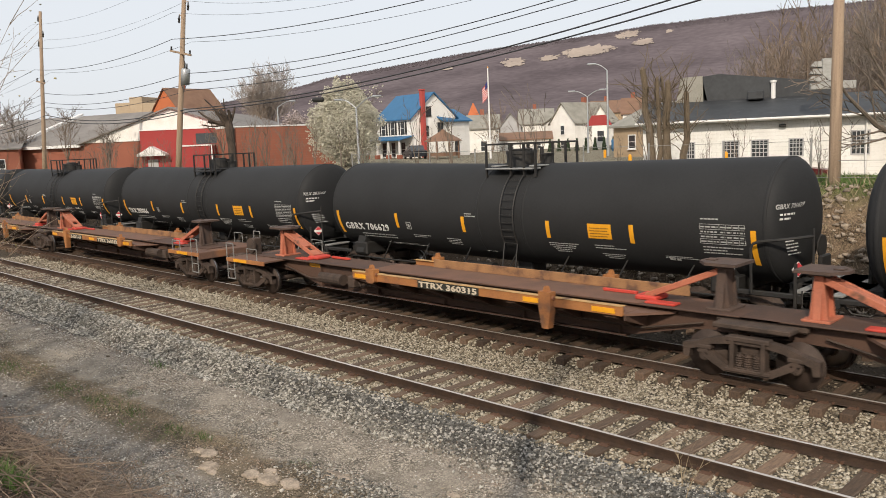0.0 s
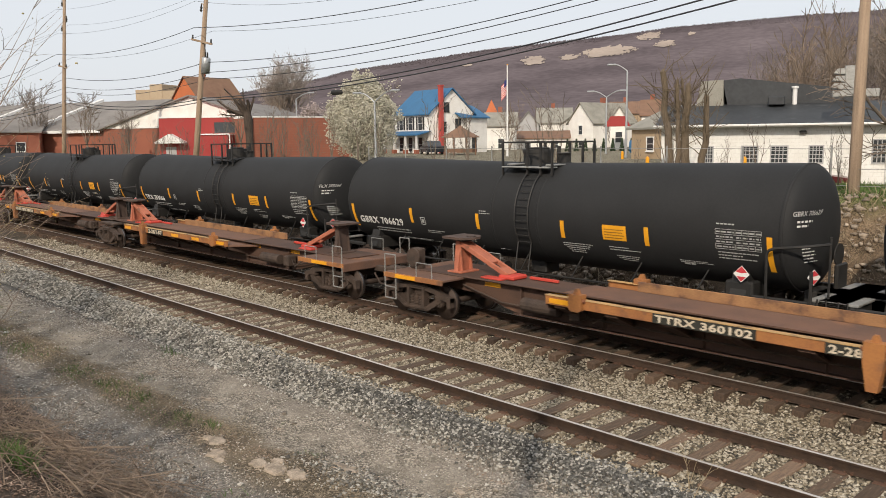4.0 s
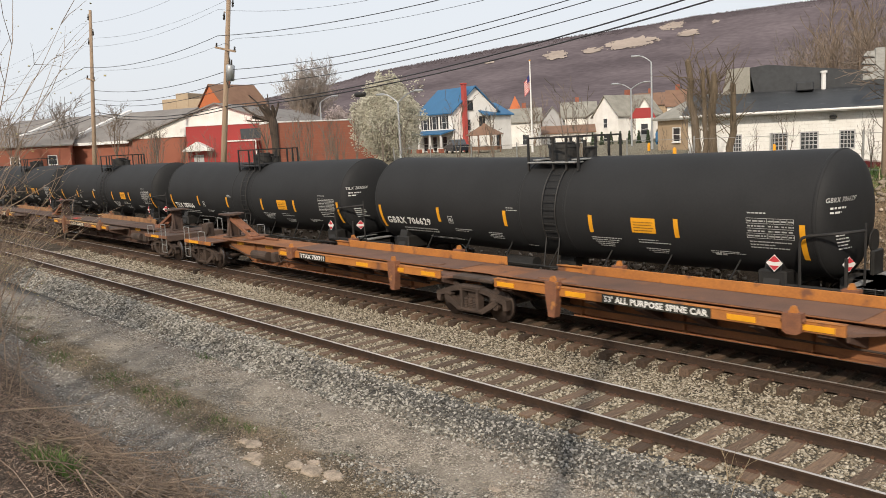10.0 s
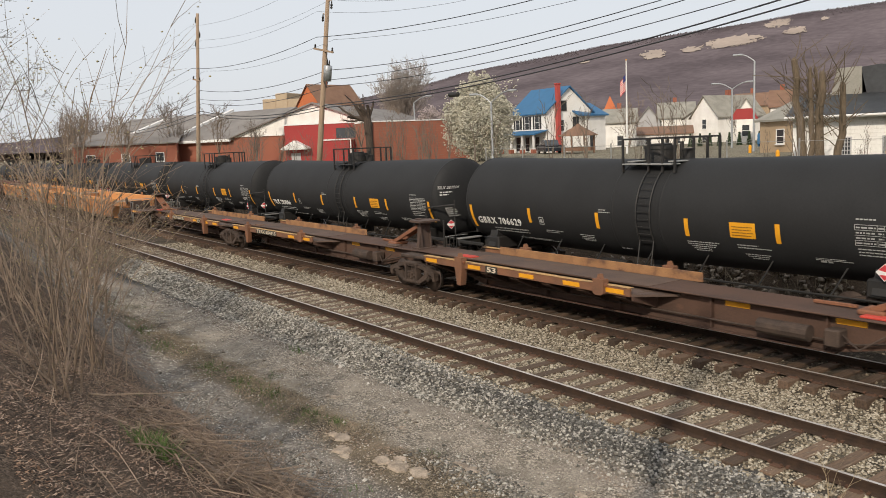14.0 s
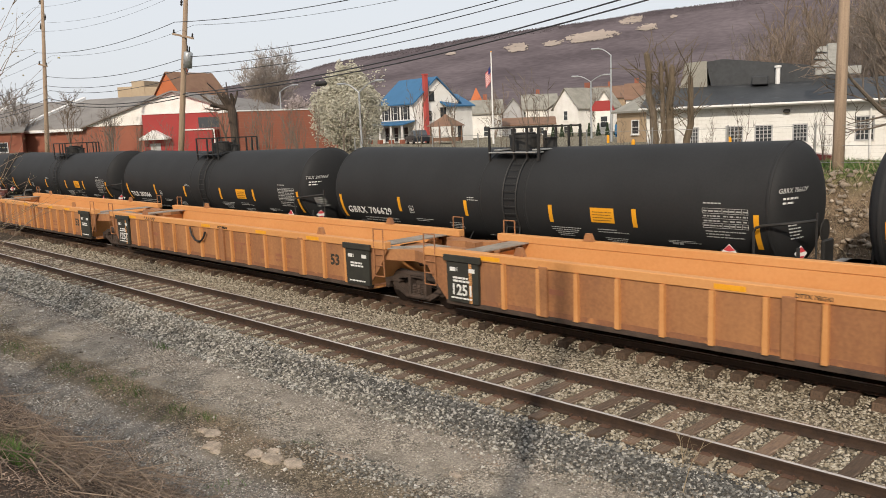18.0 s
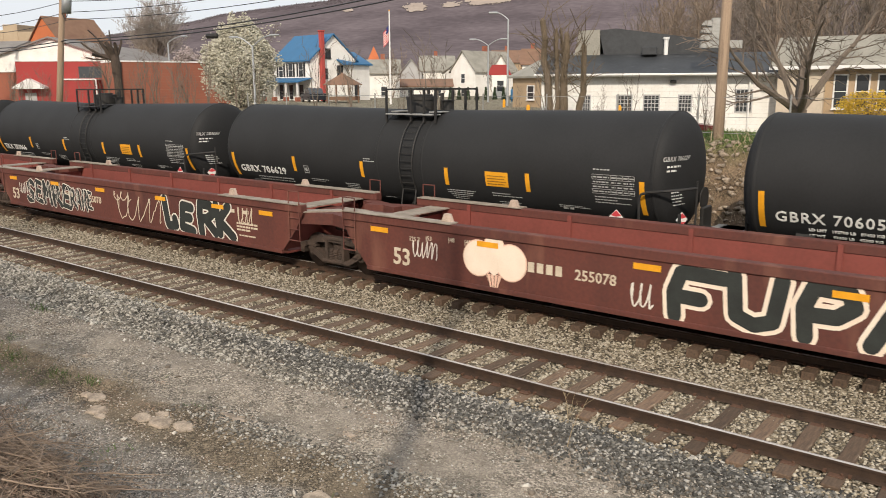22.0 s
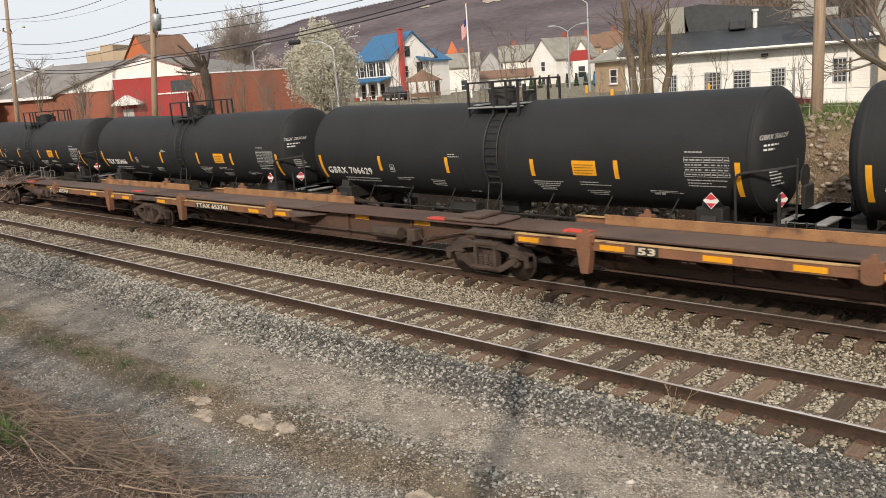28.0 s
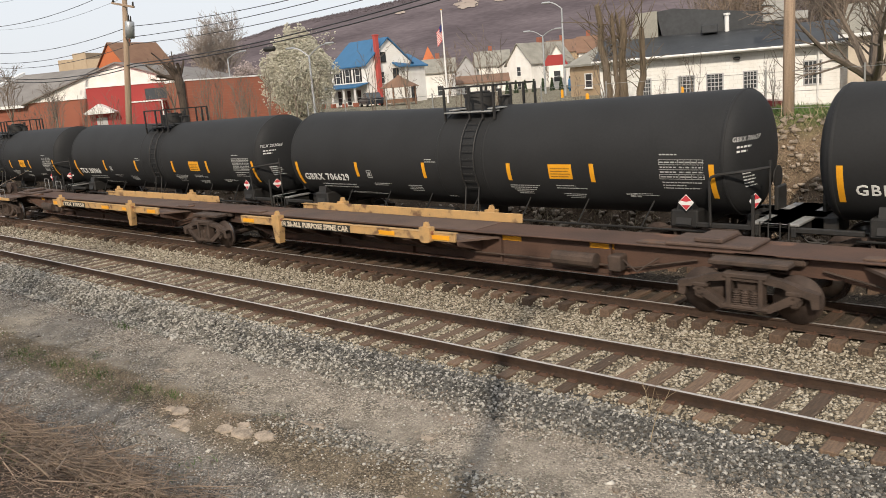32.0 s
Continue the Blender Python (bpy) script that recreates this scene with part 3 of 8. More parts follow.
def truck_meshes():
    if TRUCK_MESHES:
        return TRUCK_MESHES
    f = Build().prism([(-1.32, 0.50), (-1.32, 0.62), (-1.05, 0.68), (-0.72, 0.80), (-0.30, 0.86), (0.30, 0.86), (0.72, 0.80), (1.05, 0.68), (1.32, 0.62), (1.32, 0.50), (1.12, 0.52), (0.95, 0.57), (0.68, 0.67), (0.30, 0.73), (-0.30, 0.73), (-0.68, 0.67), (-0.95, 0.57), (-1.12, 0.52)], -0.09, 0.09)
    f.prism([(-1.02, 0.50), (-0.88, 0.58), (-0.40, 0.29), (0.40, 0.29), (0.88, 0.58), (1.02, 0.50), (0.92, 0.42), (0.46, 0.17), (-0.46, 0.17), (-0.92, 0.42)], -0.10, 0.09)
    for s in (-1, 1):
        f.prism([(s * 1.32, 0.62), (s * 1.32, 0.36), (s * 1.2, 0.34), (s * 1.16, 0.52)], -0.08, 0.08)
    f.box(-0.44, 0.44, -0.13, 0.1, 0.19, 0.27, 0.02).box(-0.42, 0.42, -0.12, 0.1, 0.78, 0.88, 0.02)
    for s in (-1, 1):
        f.box(s * 0.30 - 0.045, s * 0.30 + 0.045, -0.13, 0.1, 0.22, 0.82, 0.015)
        f.box(s * 0.88 - 0.15, s * 0.88 + 0.15, -0.11, 0.11, 0.53, 0.64, 0.03)
    TRUCK_MESHES["side_frame"] = f.mesh("side_frame", TRUCK)
    sp = Build()
    for i in range(-1, 2):
        for k in range(6):
            z = 0.285 + 0.045 * k
            sp.lathe([(z - 0.014, 0.075), (z, 0.085), (z + 0.014, 0.075)], "z", 10, (i * 0.17, -0.04, 0))
        sp.tube((i * 0.17, -0.04, 0.27), (i * 0.17, -0.04, 0.56), 0.06, n=8)
    TRUCK_MESHES["spring_nest"] = sp.mesh("spring_nest", TRUCK)
    bo = Build().box(-0.2, 0.2, -0.98, 0.98, 0.5, 0.78, 0.03)
    bo.tube((0, 0, 0.7), (0, 0, 0.95), 0.32, n=14)
    TRUCK_MESHES["bolster"] = bo.mesh("bolster", TRUCK)
    w = Build()
    for s in (-1, 1):
        w.lathe([(s * (GAUGE / 2) - s * a, r) for a, r in wheel_rows()], "y", 28)
    w.tube((0, -0.95, 0), (0, 0.95, 0), 0.08, n=10)
    TRUCK_MESHES["wheelset"] = w.mesh("wheelset", WHEEL, True)
    for s, key in ((-1, "tread_near"), (1, "tread_far")):
        y = s * (GAUGE / 2)
        TRUCK_MESHES[key] = Build().lathe([(y - 0.05, 0.4255), (y + 0.04, 0.4225)], "y", 28).mesh("tread", TREAD, True)
    for s, key in ((-1, "bearing_cap_near"), (1, "bearing_cap_far")):
        c = Build().lathe([(s * 0.97, 0.13), (s * 1.06, 0.125), (s * 1.08, 0.09)], "y", 12)
        for i in range(3):
            a = i * 2.094 + 0.5
            c.tube((0.07 * math.cos(a), s * 1.07, 0.07 * math.sin(a)), (0.07 * math.cos(a), s * 1.10, 0.07 * math.sin(a)), 0.022, n=6)
        TRUCK_MESHES[key] = c.mesh("bearing_cap", TRUCK)
    return TRUCK_MESHES


WHEELSETS = []


def add_truck(car, x, moving=True):
    """A two-axle truck under a car: frames, springs, bolster and two turning wheelsets."""
    k = truck_meshes()
    for s in (-1, 1):
        part("side_frame", k["side_frame"], None, car, m=pose(x, s * 1.0, 0, 0, 0, 0 if s < 0 else 180))
        part("spring_nest", k["spring_nest"], None, car, m=pose(x, s * 1.0, 0, 0, 0, 0 if s < 0 else 180))
    part("bolster", k["bolster"], None, car, m=pose(x, 0, 0))
    for s in (-1, 1):
        w = part("wheelset", k["wheelset"], None, car, m=pose(0, 0, 0.425))
        w.matrix_parent_inverse = pose(x + s * 0.88, 0, 0)
        part("tread", k["tread_near"], None, w)
        part("tread", k["tread_far"], None, w)
        part("bearing_cap", k["bearing_cap_near"], None, w)
        part("bearing_cap", k["bearing_cap_far"], None, w)
        if moving:
            WHEELSETS.append(w)


def add_coupler(car, x, s, z=0.85, mat=None):
    b = Build().box(min(x, x + s * 0.9), max(x, x + s * 0.9), -0.09, 0.09, z - 0.09, z + 0.09, 0.02)
    b.box(x + s * 0.9 - 0.17, x + s * 0.9 + 0.17, -0.15, 0.15, z - 0.16, z + 0.16, 0.05)
    b.path([(x + s * 0.3, -0.3, z - 0.1), (x + s * 0.6, -0.32, z - 0.38), (x + s * 0.95, -0.2, z - 0.42), (x + s * 1.15, -0.05, z - 0.3)], 0.025)
    part("coupler", b, mat or TRUCK, car, "knuckle coupler with air hose")


# ---- tank cars ----
PLATEP = material("brown_plate_print", (0.25, 0.12, 0.02), 0.7, bump=0.0)
PRINT = material("small_white_print", (0.42, 0.42, 0.40), 0.7, dark=(0.30, 0.30, 0.29), scale=12, bump=0.0)

TR, TZ, THALF = 1.52, 2.56, 7.97


def shell_rows():
    rows = []
    for k in range(7):
        a = radians(90 * k / 6)
        rows.append((-THALF - 0.44 * math.cos(a), max(0.02, TR * math.sin(a) ** 0.8), 0.0))
    for x, dz in ((-THALF + 0.02, 0), (-0.9, -0.085), (-0.86, -0.085), (0.0, -0.095), (0.86, -0.085), (0.9, -0.085), (THALF - 0.02, 0)):
        rows.append((x, TR, dz))
    for k in range(6, -1, -1):
        a = radians(90 * k / 6)
        rows.append((THALF + 0.44 * math.cos(a), max(0.02, TR * math.sin(a) ** 0.8), 0.0))
    return rows


def on_shell(x, z, lift=0.006):
    """The pose of a mark on the near flank of the shell at the height z: its plane touches the shell."""
    dz = -0.09 * max(0.0, 1 - abs(x) / THALF)
    h = max(-0.98, min(0.98, (z - TZ - dz) / TR))
    a = math.asin(h)
    return Matrix.Translation((x, -(TR + lift) * math.cos(a), TZ + dz + (TR + lift) * math.sin(a))) @ pose(0, 0, 0, -math.degrees(a), 0, 0)


def curved(x, z0, z1, w, lift=0.006, n=6):
    """A strip that hugs the flank of the shell."""
    b = Build()
    dz = -0.09 * max(0.0, 1 - abs(x) / THALF)
    v = []
    for k in range(n + 1):
        z = z0 + (z1 - z0) * k / n
        a = math.asin(max(-0.99, min(0.99, (z - TZ - dz) / TR)))
        for s in (-1, 1):
            for r in (TR - 0.01, TR + lift):
                v.append((x + s * w / 2, -r * math.cos(a), TZ + dz + r * math.sin(a)))
    f = []
    for k in range(n):
        o = 4 * k
        f += [(o + 1, o + 3, o + 7, o + 5), (o, o + 1, o + 5, o + 4), (o + 3, o + 2, o + 6, o + 7)]
    f += [(0, 2, 3, 1), (4 * n, 4 * n + 1, 4 * n + 3, 4 * n + 2)]
    return b.add(v, f)


def wrap(me, x0, z0, lift=0.008):
    """A copy of a flat mark laid on the curved flank of the shell, its origin at x0 and the height z0."""
    if isinstance(me, Build):
        me = me.mesh("mark", WHITE)
    me = me.copy()
    for v in me.vertices:
        dz = -0.094 * max(0.0, 1 - abs(x0 + v.co.x) / THALF)
        a0 = math.asin(max(-0.98, min(0.98, (z0 - TZ - dz) / TR)))
        a, r = a0 + v.co.z / TR, TR + lift - v.co.y
        v.co = (x0 + v.co.x, -r * math.cos(a), TZ + dz + r * math.sin(a))
    return me


def on_head(mesh, start, z0):
    """A copy of a flat mark, wrapped round the end of the shell: x of the mark runs along the curve from start."""
    me = mesh.copy()
    arc, th, run = [], 90.0, -0.3
    while th > 4:
        c, s = math.cos(radians(th)), math.sin(radians(th))
        arc.append((run, th))
        c2, s2 = math.cos(radians(th - 2)), math.sin(radians(th - 2))
        run += math.hypot(0.44 * (c2 - c), TR * (s2 ** 0.8 - s ** 0.8))
        th -= 2
    for v in me.vertices:
        u = v.co.x + start - 0.3
        th = np.interp(u, [a[0] for a in arc], [a[1] for a in arc])
        r = TR * math.sin(radians(th)) ** 0.8 + 0.012 + abs(v.co.y) * 0.3
        z = z0 + v.co.z
        h = z - TZ
        y = math.sqrt(max(0.01, r * r - h * h))
        v.co = (THALF + 0.44 * math.cos(radians(th)) + 0.01, -y, z)
    return me


def tank_car(x, number, near, variant=0):
    """A standing black tank car: shell, fittings, platform, ladder, marks and trucks."""
    car = thing("tank_car", "long black tank car with yellow reflective bars and white stencils", "tank car", "string of tank cars on the far track", pose(x, 8.85, 0))
    shell = part("shell", Build().lathe(shell_rows(), "x", 64, (0, 0, TZ)), TANK, car, smooth=True)
    for sx in (-THALF, -0.88, 0.88, THALF):
        dz = -0.09 * max(0.0, 1 - abs(sx) / THALF)
        part("jacket_band", Build().lathe([(sx - 0.045, TR + 0.001, dz), (sx - 0.035, TR + 0.008, dz), (sx + 0.035, TR + 0.008, dz), (sx + 0.045, TR + 0.001, dz)], "x", 48, (0, 0, TZ)), TANK, shell, smooth=True)
    # underframe
    for s in (-1, 1):
        part("draft_sill", Build().box(s * 9.0 - 0.9, s * 9.0 + 0.9, -0.42, 0.42, 0.72, 1.12, 0.03), BLACK, car)
        part("body_bolster", Build().box(s * 6.9 - 0.35, s * 6.9 + 0.35, -1.25, 1.25, 0.86, 1.3, 0.04), BLACK, car)
        part("saddle", Build().prism([(-1.3, 0.95), (1.3, 0.95), (1.05, 1.75), (0.4, 1.25), (-0.4, 1.25), (-1.05, 1.75)], s * 6.9 - 0.2, s * 6.9 + 0.2, "x"), BLACK, car)
        part("end_sill", Build().box(s * 9.55 - 0.06, s * 9.55 + 0.06, -1.45, 1.45, 0.82, 1.05, 0.02), BLACK, car)
        for y in (-1.36, 1.36):
            part("side_sill", Build().box(min(s * 7.3, s * 9.5), max(s * 7.3, s * 9.5), y - 0.06, y + 0.06, 0.92, 1.04, 0.02), BLACK, car)
    for s in (-1, 1):
        part("end_platform", Build().box(s * 9.25 - 0.42, s * 9.25 + 0.42, -1.42, 1.42, 1.06, 1.12, 0.015), GREYMETAL, car, "grey grating step at the car's end")
        add_truck(car, s * 6.9, moving=False)
        add_coupler(car, s * 8.9, s, 0.88, BLACK)
        e = s * (THALF - 0.25)
        if s > 0:      # handrail loop round one end of the shell
            part("end_handrail", Build().path([(e, -1.58, 1.0), (e, -1.63, 2.05), (e + 0.05, -1.63, 2.16), (e + 0.2, -1.62, 2.22), (e + 0.6, -1.56, 2.27), (e + 0.95, -1.38, 2.31), (e + 1.2, -1.1, 2.34)], 0.034, 6), BLACK, car)
            part("handrail_post", Build().path([(e + 1.2, -1.1, 0.5), (e + 1.2, -1.1, 2.5)], 0.028, 6), BLACK, car)
            part("handrail_post", Build().box(e + 0.92, e + 0.99, -1.5, -1.44, 0.5, 1.75, 0.01), BLACK, car)
        for q in (1.1, 1.55):
            part("step_rail", Build().path([(e + s * q, -1.45, 0.4), (e + s * q, -1.45, 1.15)], 0.02, 5), BLACK, car)
        for k in range(2):
            part("step", Build().path([(e + s * 1.1, -1.45, 0.42 + 0.32 * k), (e + s * 1.55, -1.45, 0.42 + 0.32 * k)], 0.016, 4), BLACK, car)
        bw = Build().tube((s * 9.75, 0.5, 1.9), (s * 9.78, 0.5, 1.9), 0.28, n=16)
        bw.box(s * 9.7 - 0.05, s * 9.7 + 0.05, 0.2, 0.8, 1.1, 1.7, 0.03)
        part("hand_brake", bw, BLACK, car)
    pipes = Build().path([(-7.5, -1.2, 0.78), (7.5, -1.2, 0.78)], 0.03, 6).path([(-6.0, -0.5, 0.62), (6.0, -0.5, 0.62)], 0.035, 6)
    pipes.box(-0.3, 0.3, -0.35, 0.35, 0.62, 1.06, 0.04).tube((-2.0, -0.75, 0.75), (-0.9, -0.75, 0.75), 0.2, n=12)
    for k in range(-3, 4):
        pipes.path([(k * 1.9, -1.2, 0.78), (k * 1.9 + 0.35, -1.05, 1.5)], 0.022, 5)
    part("brake_piping", pipes, BLACK, car)
    # manway housing, platform and railings
    top = TZ + TR - 0.09
    mw = Build().tube((-0.3, 0, top - 0.12), (-0.3, 0, top + 0.3), 0.46, n=24).tube((-0.3, 0, top + 0.3), (-0.3, 0, top + 0.4), 0.49, n=24)
    mw.box(-0.6, 0.0, -0.2, 0.2, top + 0.4, top + 0.46, 0.02)
    mw.tube((0.62, 0.1, top - 0.1), (0.62, 0.1, top + 0.26), 0.17, n=12).tube((0.62, 0.1, top + 0.26), (0.62, 0.1, top + 0.3), 0.22, n=12).tube((0.3, 0.25, top - 0.1), (0.3, 0.25, top + 0.5), 0.06, n=8)
    part("manway_housing", mw, BLACK, car)
    pl = Build()
    for yy in (-0.92, 0.92):
        pl.box(-0.8, 1.0, yy - 0.22, yy + 0.22, top - 0.13, top - 0.09, 0.01)
    pl.box(-0.8, -0.5, -0.9, 0.9, top - 0.06, top - 0.02, 0.01).box(0.7, 1.0, -0.9, 0.9, top - 0.06, top - 0.02, 0.01)
    part("walkway", pl, GREYMETAL if near else BLACK, car, "grating walkway round the manway")
    for yy in (-1.02, 1.02):
        for xx in (-0.85, 0.12, 0.62, 1.05):
            part("railing_post", Build().box(xx - 0.03, xx + 0.03, yy - 0.03, yy + 0.03, top - 0.35, top + 0.62), BLACK, car)
        for zz in (top + 0.62,):
            part("railing_bar", Build().box(-0.88, 1.08, yy - 0.022, yy + 0.022, zz - 0.025, zz + 0.025), BLACK, car)
    for xx in (-0.85, 1.05):
        for zz in (top + 0.62,):
            part("railing_bar", Build().box(xx - 0.022, xx + 0.022, -0.99, 0.99, zz - 0.025, zz + 0.025), BLACK, car)
    ld = Build()
    pts = []
    for k in range(11):
        a = radians(50 - 78 * k / 10)
        pts.append((-(TR + 0.09) * math.cos(a), TZ - 0.09 + (TR + 0.09) * math.sin(a)))
    pts.append((-(TR + 0.05), 0.85))
    for xx in (0.12, 0.62):
        ld.path([(xx, *p) for p in pts], 0.022, 5)
    ladder = part("ladder", ld, BLACK, car)
    for k in range(1, 12):
        part("rung", Build().path([(0.12, *pts[k]), (0.62, *pts[k])], 0.014, 4), BLACK, ladder)
    # marks on the near flank
    for q, z0 in ((-7.78, 1.62), (-4.6, 1.95), (-1.5, 1.95), (1.8, 1.95), (4.5, 1.95), (7.72, 1.6)):
        part("reflective_bar", curved(q, z0, 2.44, 0.13), YELLOW, car, "yellow reflective bar")
    part("yellow_plate", curved(3.52, 2.02, 2.42, 0.74), YELLOW, car, "yellow warning plate with small print")
    part("plate_print", wrap(bars([(-0.3, 0.2 - 0.075 * k, 0.6 - 0.05 * (k % 2), 0.022) for k in range(4)], BLACK, 3).mesh("plate_print", PLATEP), 3.52, 2.1, 0.008), None, car, "thin brown lines of print")
    text, digits, second = number
    if text:
        part("car_number", wrap(lettering(text + " " + digits, 0.25, WHITE, 0.005, spacing=1.14), -7.5, 1.80), None, car, "white stencilled car number")
        part("end_number", on_head(lettering(text + " " + digits, 0.105, WHITE, 0.003, spacing=1.05), 0.22, 2.93), None, car, "white car number on the rounded end")
        part("end_print", on_head(bars([(0, 0, 0.5, 0.045), (0, -0.1, 0.36, 0.045), (0.15, -0.62, 0.3, 0.03), (0.15, -0.7, 0.4, 0.03), (0.15, -0.78, 0.4, 0.03), (0.15, -0.86, 0.3, 0.03), (0.15, -0.94, 0.35, 0.03)], WHITE, 4, 0.8).mesh("end_print", WHITE), 0.36, 2.78), None, car)
    if digits == "706050":
        for k, (words, z) in enumerate((("LD LMT   192700 LB   87400 KG", 1.625), ("LT WT     93300 LB   42300 KG", 1.49))):
            part("weight_line", wrap(lettering(words, 0.075, WHITE, 0.003), -6.82, z), None, car, "small white weight line")
    groups = [[] if digits == "706050" else [(-6.72, 1.63, 1.8, 0.05), (-6.72, 1.51, 1.8, 0.05)], [(-5.6, 1.36, 1.6, 0.02), (-5.6, 1.30, 2.0, 0.02)], [(-3.95, 1.72, 0.8, 0.03), (-3.95, 1.65, 0.6, 0.03)], [(-2.4, 1.68, 0.6, 0.03), (-2.35, 1.61, 0.55, 0.03), (-2.4, 1.54, 0.6, 0.03), (-2.3, 1.47, 0.5, 0.03)], [(-1.4, 2.52, 0.3, 0.03), (-1.4, 2.45, 0.45, 0.03)],
              [(1.75, 1.80, 1.0, 0.03), (1.75, 1.73, 0.9, 0.03), (1.85, 1.66, 0.75, 0.03), (1.9, 1.59, 0.55, 0.03), (1.95, 1.52, 0.5, 0.03)], [(3.3, 1.82, 0.6, 0.03), (3.3, 1.74, 0.95, 0.03)], [(3.45, 1.58, 0.7, 0.03), (3.5, 1.51, 0.6, 0.03), (3.6, 1.44, 0.45, 0.03)], [(5.35, 1.66, 0.75, 0.02), (5.35, 1.61, 0.9, 0.02), (5.45, 1.54, 0.3, 0.06)], [(6.42, 2.66, 0.45, 0.035)], [(6.45, 1.98, 1.0, 0.03), (6.45, 1.90, 0.6, 0.03), (6.45, 1.82, 0.95, 0.03)], [(-0.9, 1.36, 0.4, 0.02)]]
    groups = [g for g in groups if g]
    for i, rows in enumerate(groups):
        mx, mz = rows[0][0], rows[0][1]
        part("small_print", wrap(bars([(a - mx, b - mz, w, h * 0.9) for a, b, w, h in rows], PRINT, 7 + i, 0.7).mesh("small_print", PRINT), mx, mz), None, car)
    # test table, small boxed mark, placards
    tb = Build()
    for k in range(5):
        tb.box(0, 1.13, -0.004, 0, 0.12 * k - 0.005, 0.12 * k + 0.005)
    for q in (0, 0.5, 0.66, 0.82, 0.98, 1.13):
        tb.box(q - 0.005, q + 0.005, -0.004, 0, 0, 0.48)
    part("test_table", wrap(tb.mesh("test_table", PRINT), 6.4, 2.08), None, car, "white stencilled table")
    part("table_print", wrap(bars([(0.03 + c, 0.04 + 0.12 * k, w, 0.034) for k in range(4) for c, w in ((0, 0.44), (0.5, 0.12), (0.66, 0.12), (0.82, 0.12), (0.98, 0.12))], PRINT, 2, 0.8).mesh("table_print", PRINT), 6.4, 2.08), None, car)
    bx = Build()
    for a, c, d, e in ((0, 0.22, 0, 0.02), (0, 0.22, 0.24, 0.26), (0, 0.02, 0, 0.26), (0.2, 0.22, 0, 0.26), (0.06, 0.16, 0.07, 0.19)):
        bx.box(a, c, -0.004, 0, d, e)
    part("boxed_mark", wrap(bx.mesh("boxed_mark", PRINT), -4.15, 1.92), None, car)
    for q, zz, sc, rz in ((7.02, 1.5, 0.2, 0), (8.55, 1.55, 0.18, 64)):
        m = pose(q, -1.36, zz) if rz == 0 else pose(q, -1.02, zz, 0, 0, rz)
        h = Build().prism([(0, -sc), (sc, 0), (0, sc), (-sc, 0)], -0.012, 0.0)
        pl2 = part("placard", h, WHITE, car, "red and white diamond hazard placard", m=m)
        part("placard_fill", Build().prism([(0, 0.06 - sc * 0.2), (sc * 0.72, 0.05), (0, sc * 0.9), (-sc * 0.72, 0.05)], -0.017, -0.011), SIGN_RED, pl2)
        part("placard_fill", Build().prism([(0, -sc * 0.9), (sc * 0.6, -0.06), (-sc * 0.6, -0.06)], -0.017, -0.011), SIGN_RED, pl2)
    return car


TANKS = ((2.55, ("GBRX", "706050", 0)), (-15.73, ("GBRX", "706629", 0)), (-34.0, ("TILX", "283066", 0)), (-52.3, ("", "", 0)), (-70.6, ("", "", 0)), (-88.9, ("", "", 0)), (-107.2, ("", "", 0)), (-125.5, ("", "", 0)), (-143.8, ("", "", 0)))
for x, number in TANKS:
    tank_car(x, number, x > -30)


# ---- the passing train ----
SPEED, MIDDLE = 15.7, 4.85
UNITS = []           # (thing, its place along the track at 20 s)
DECK = material("rusty_deck_steel", (0.175, 0.092, 0.06), 0.85, 0.1, dark=(0.10, 0.062, 0.048), scale=1.2, fine=30, bump=0.2, rust=(0.24, 0.11, 0.055), rust_at=0.6, rust_scale=0.9)
DECK_D = material("dark_deck_steel", (0.12, 0.078, 0.058), 0.85, 0.1, dark=(0.07, 0.05, 0.042), scale=1.2, fine=30, bump=0.2, rust=(0.16, 0.085, 0.05), rust_at=0.6, rust_scale=0.9)
EDGE = material("faded_orange_edge", (0.38, 0.16, 0.05), 0.75, dark=(0.22, 0.09, 0.04), scale=1.5, fine=25, bump=0.15, rust=(0.16, 0.08, 0.045), rust_at=0.56, rust_scale=1.6)
EDGE_O = material("bright_orange_edge", (0.48, 0.185, 0.04), 0.7, dark=(0.30, 0.115, 0.035), scale=1.5, fine=25, amount=0.6, bump=0.15, rust=(0.17, 0.075, 0.04), rust_at=0.57, rust_scale=1.8)
EDGE_D = material("brown_edge", (0.23, 0.105, 0.055), 0.8, dark=(0.12, 0.065, 0.042), scale=1.5, fine=25, bump=0.15, rust=(0.40, 0.20, 0.06), rust_at=0.64, rust_scale=1.6)
SPINE = material("brown_spine_steel", (0.098, 0.054, 0.037), 0.8, dark=(0.045, 0.03, 0.024), scale=1.0, fine=25, bump=0.15, rust=(0.20, 0.10, 0.06), rust_at=0.62, rust_scale=0.8, streak=(0.6, 1, 1.5))
SPINE_O = material("orange_spine_steel", (0.33, 0.135, 0.05), 0.8, dark=(0.17, 0.075, 0.038), scale=1.2, fine=25, amount=0.7, bump=0.2, rust=(0.13, 0.065, 0.04), rust_at=0.57, rust_scale=1.1, streak=(0.6, 1, 1.5))
SALMON = material("salmon_hitch_paint", (0.45, 0.15, 0.085), 0.75, dark=(0.30, 0.10, 0.06), scale=3, fine=30, bump=0.1, rust=(0.14, 0.07, 0.045), rust_at=0.62, rust_scale=2.5)
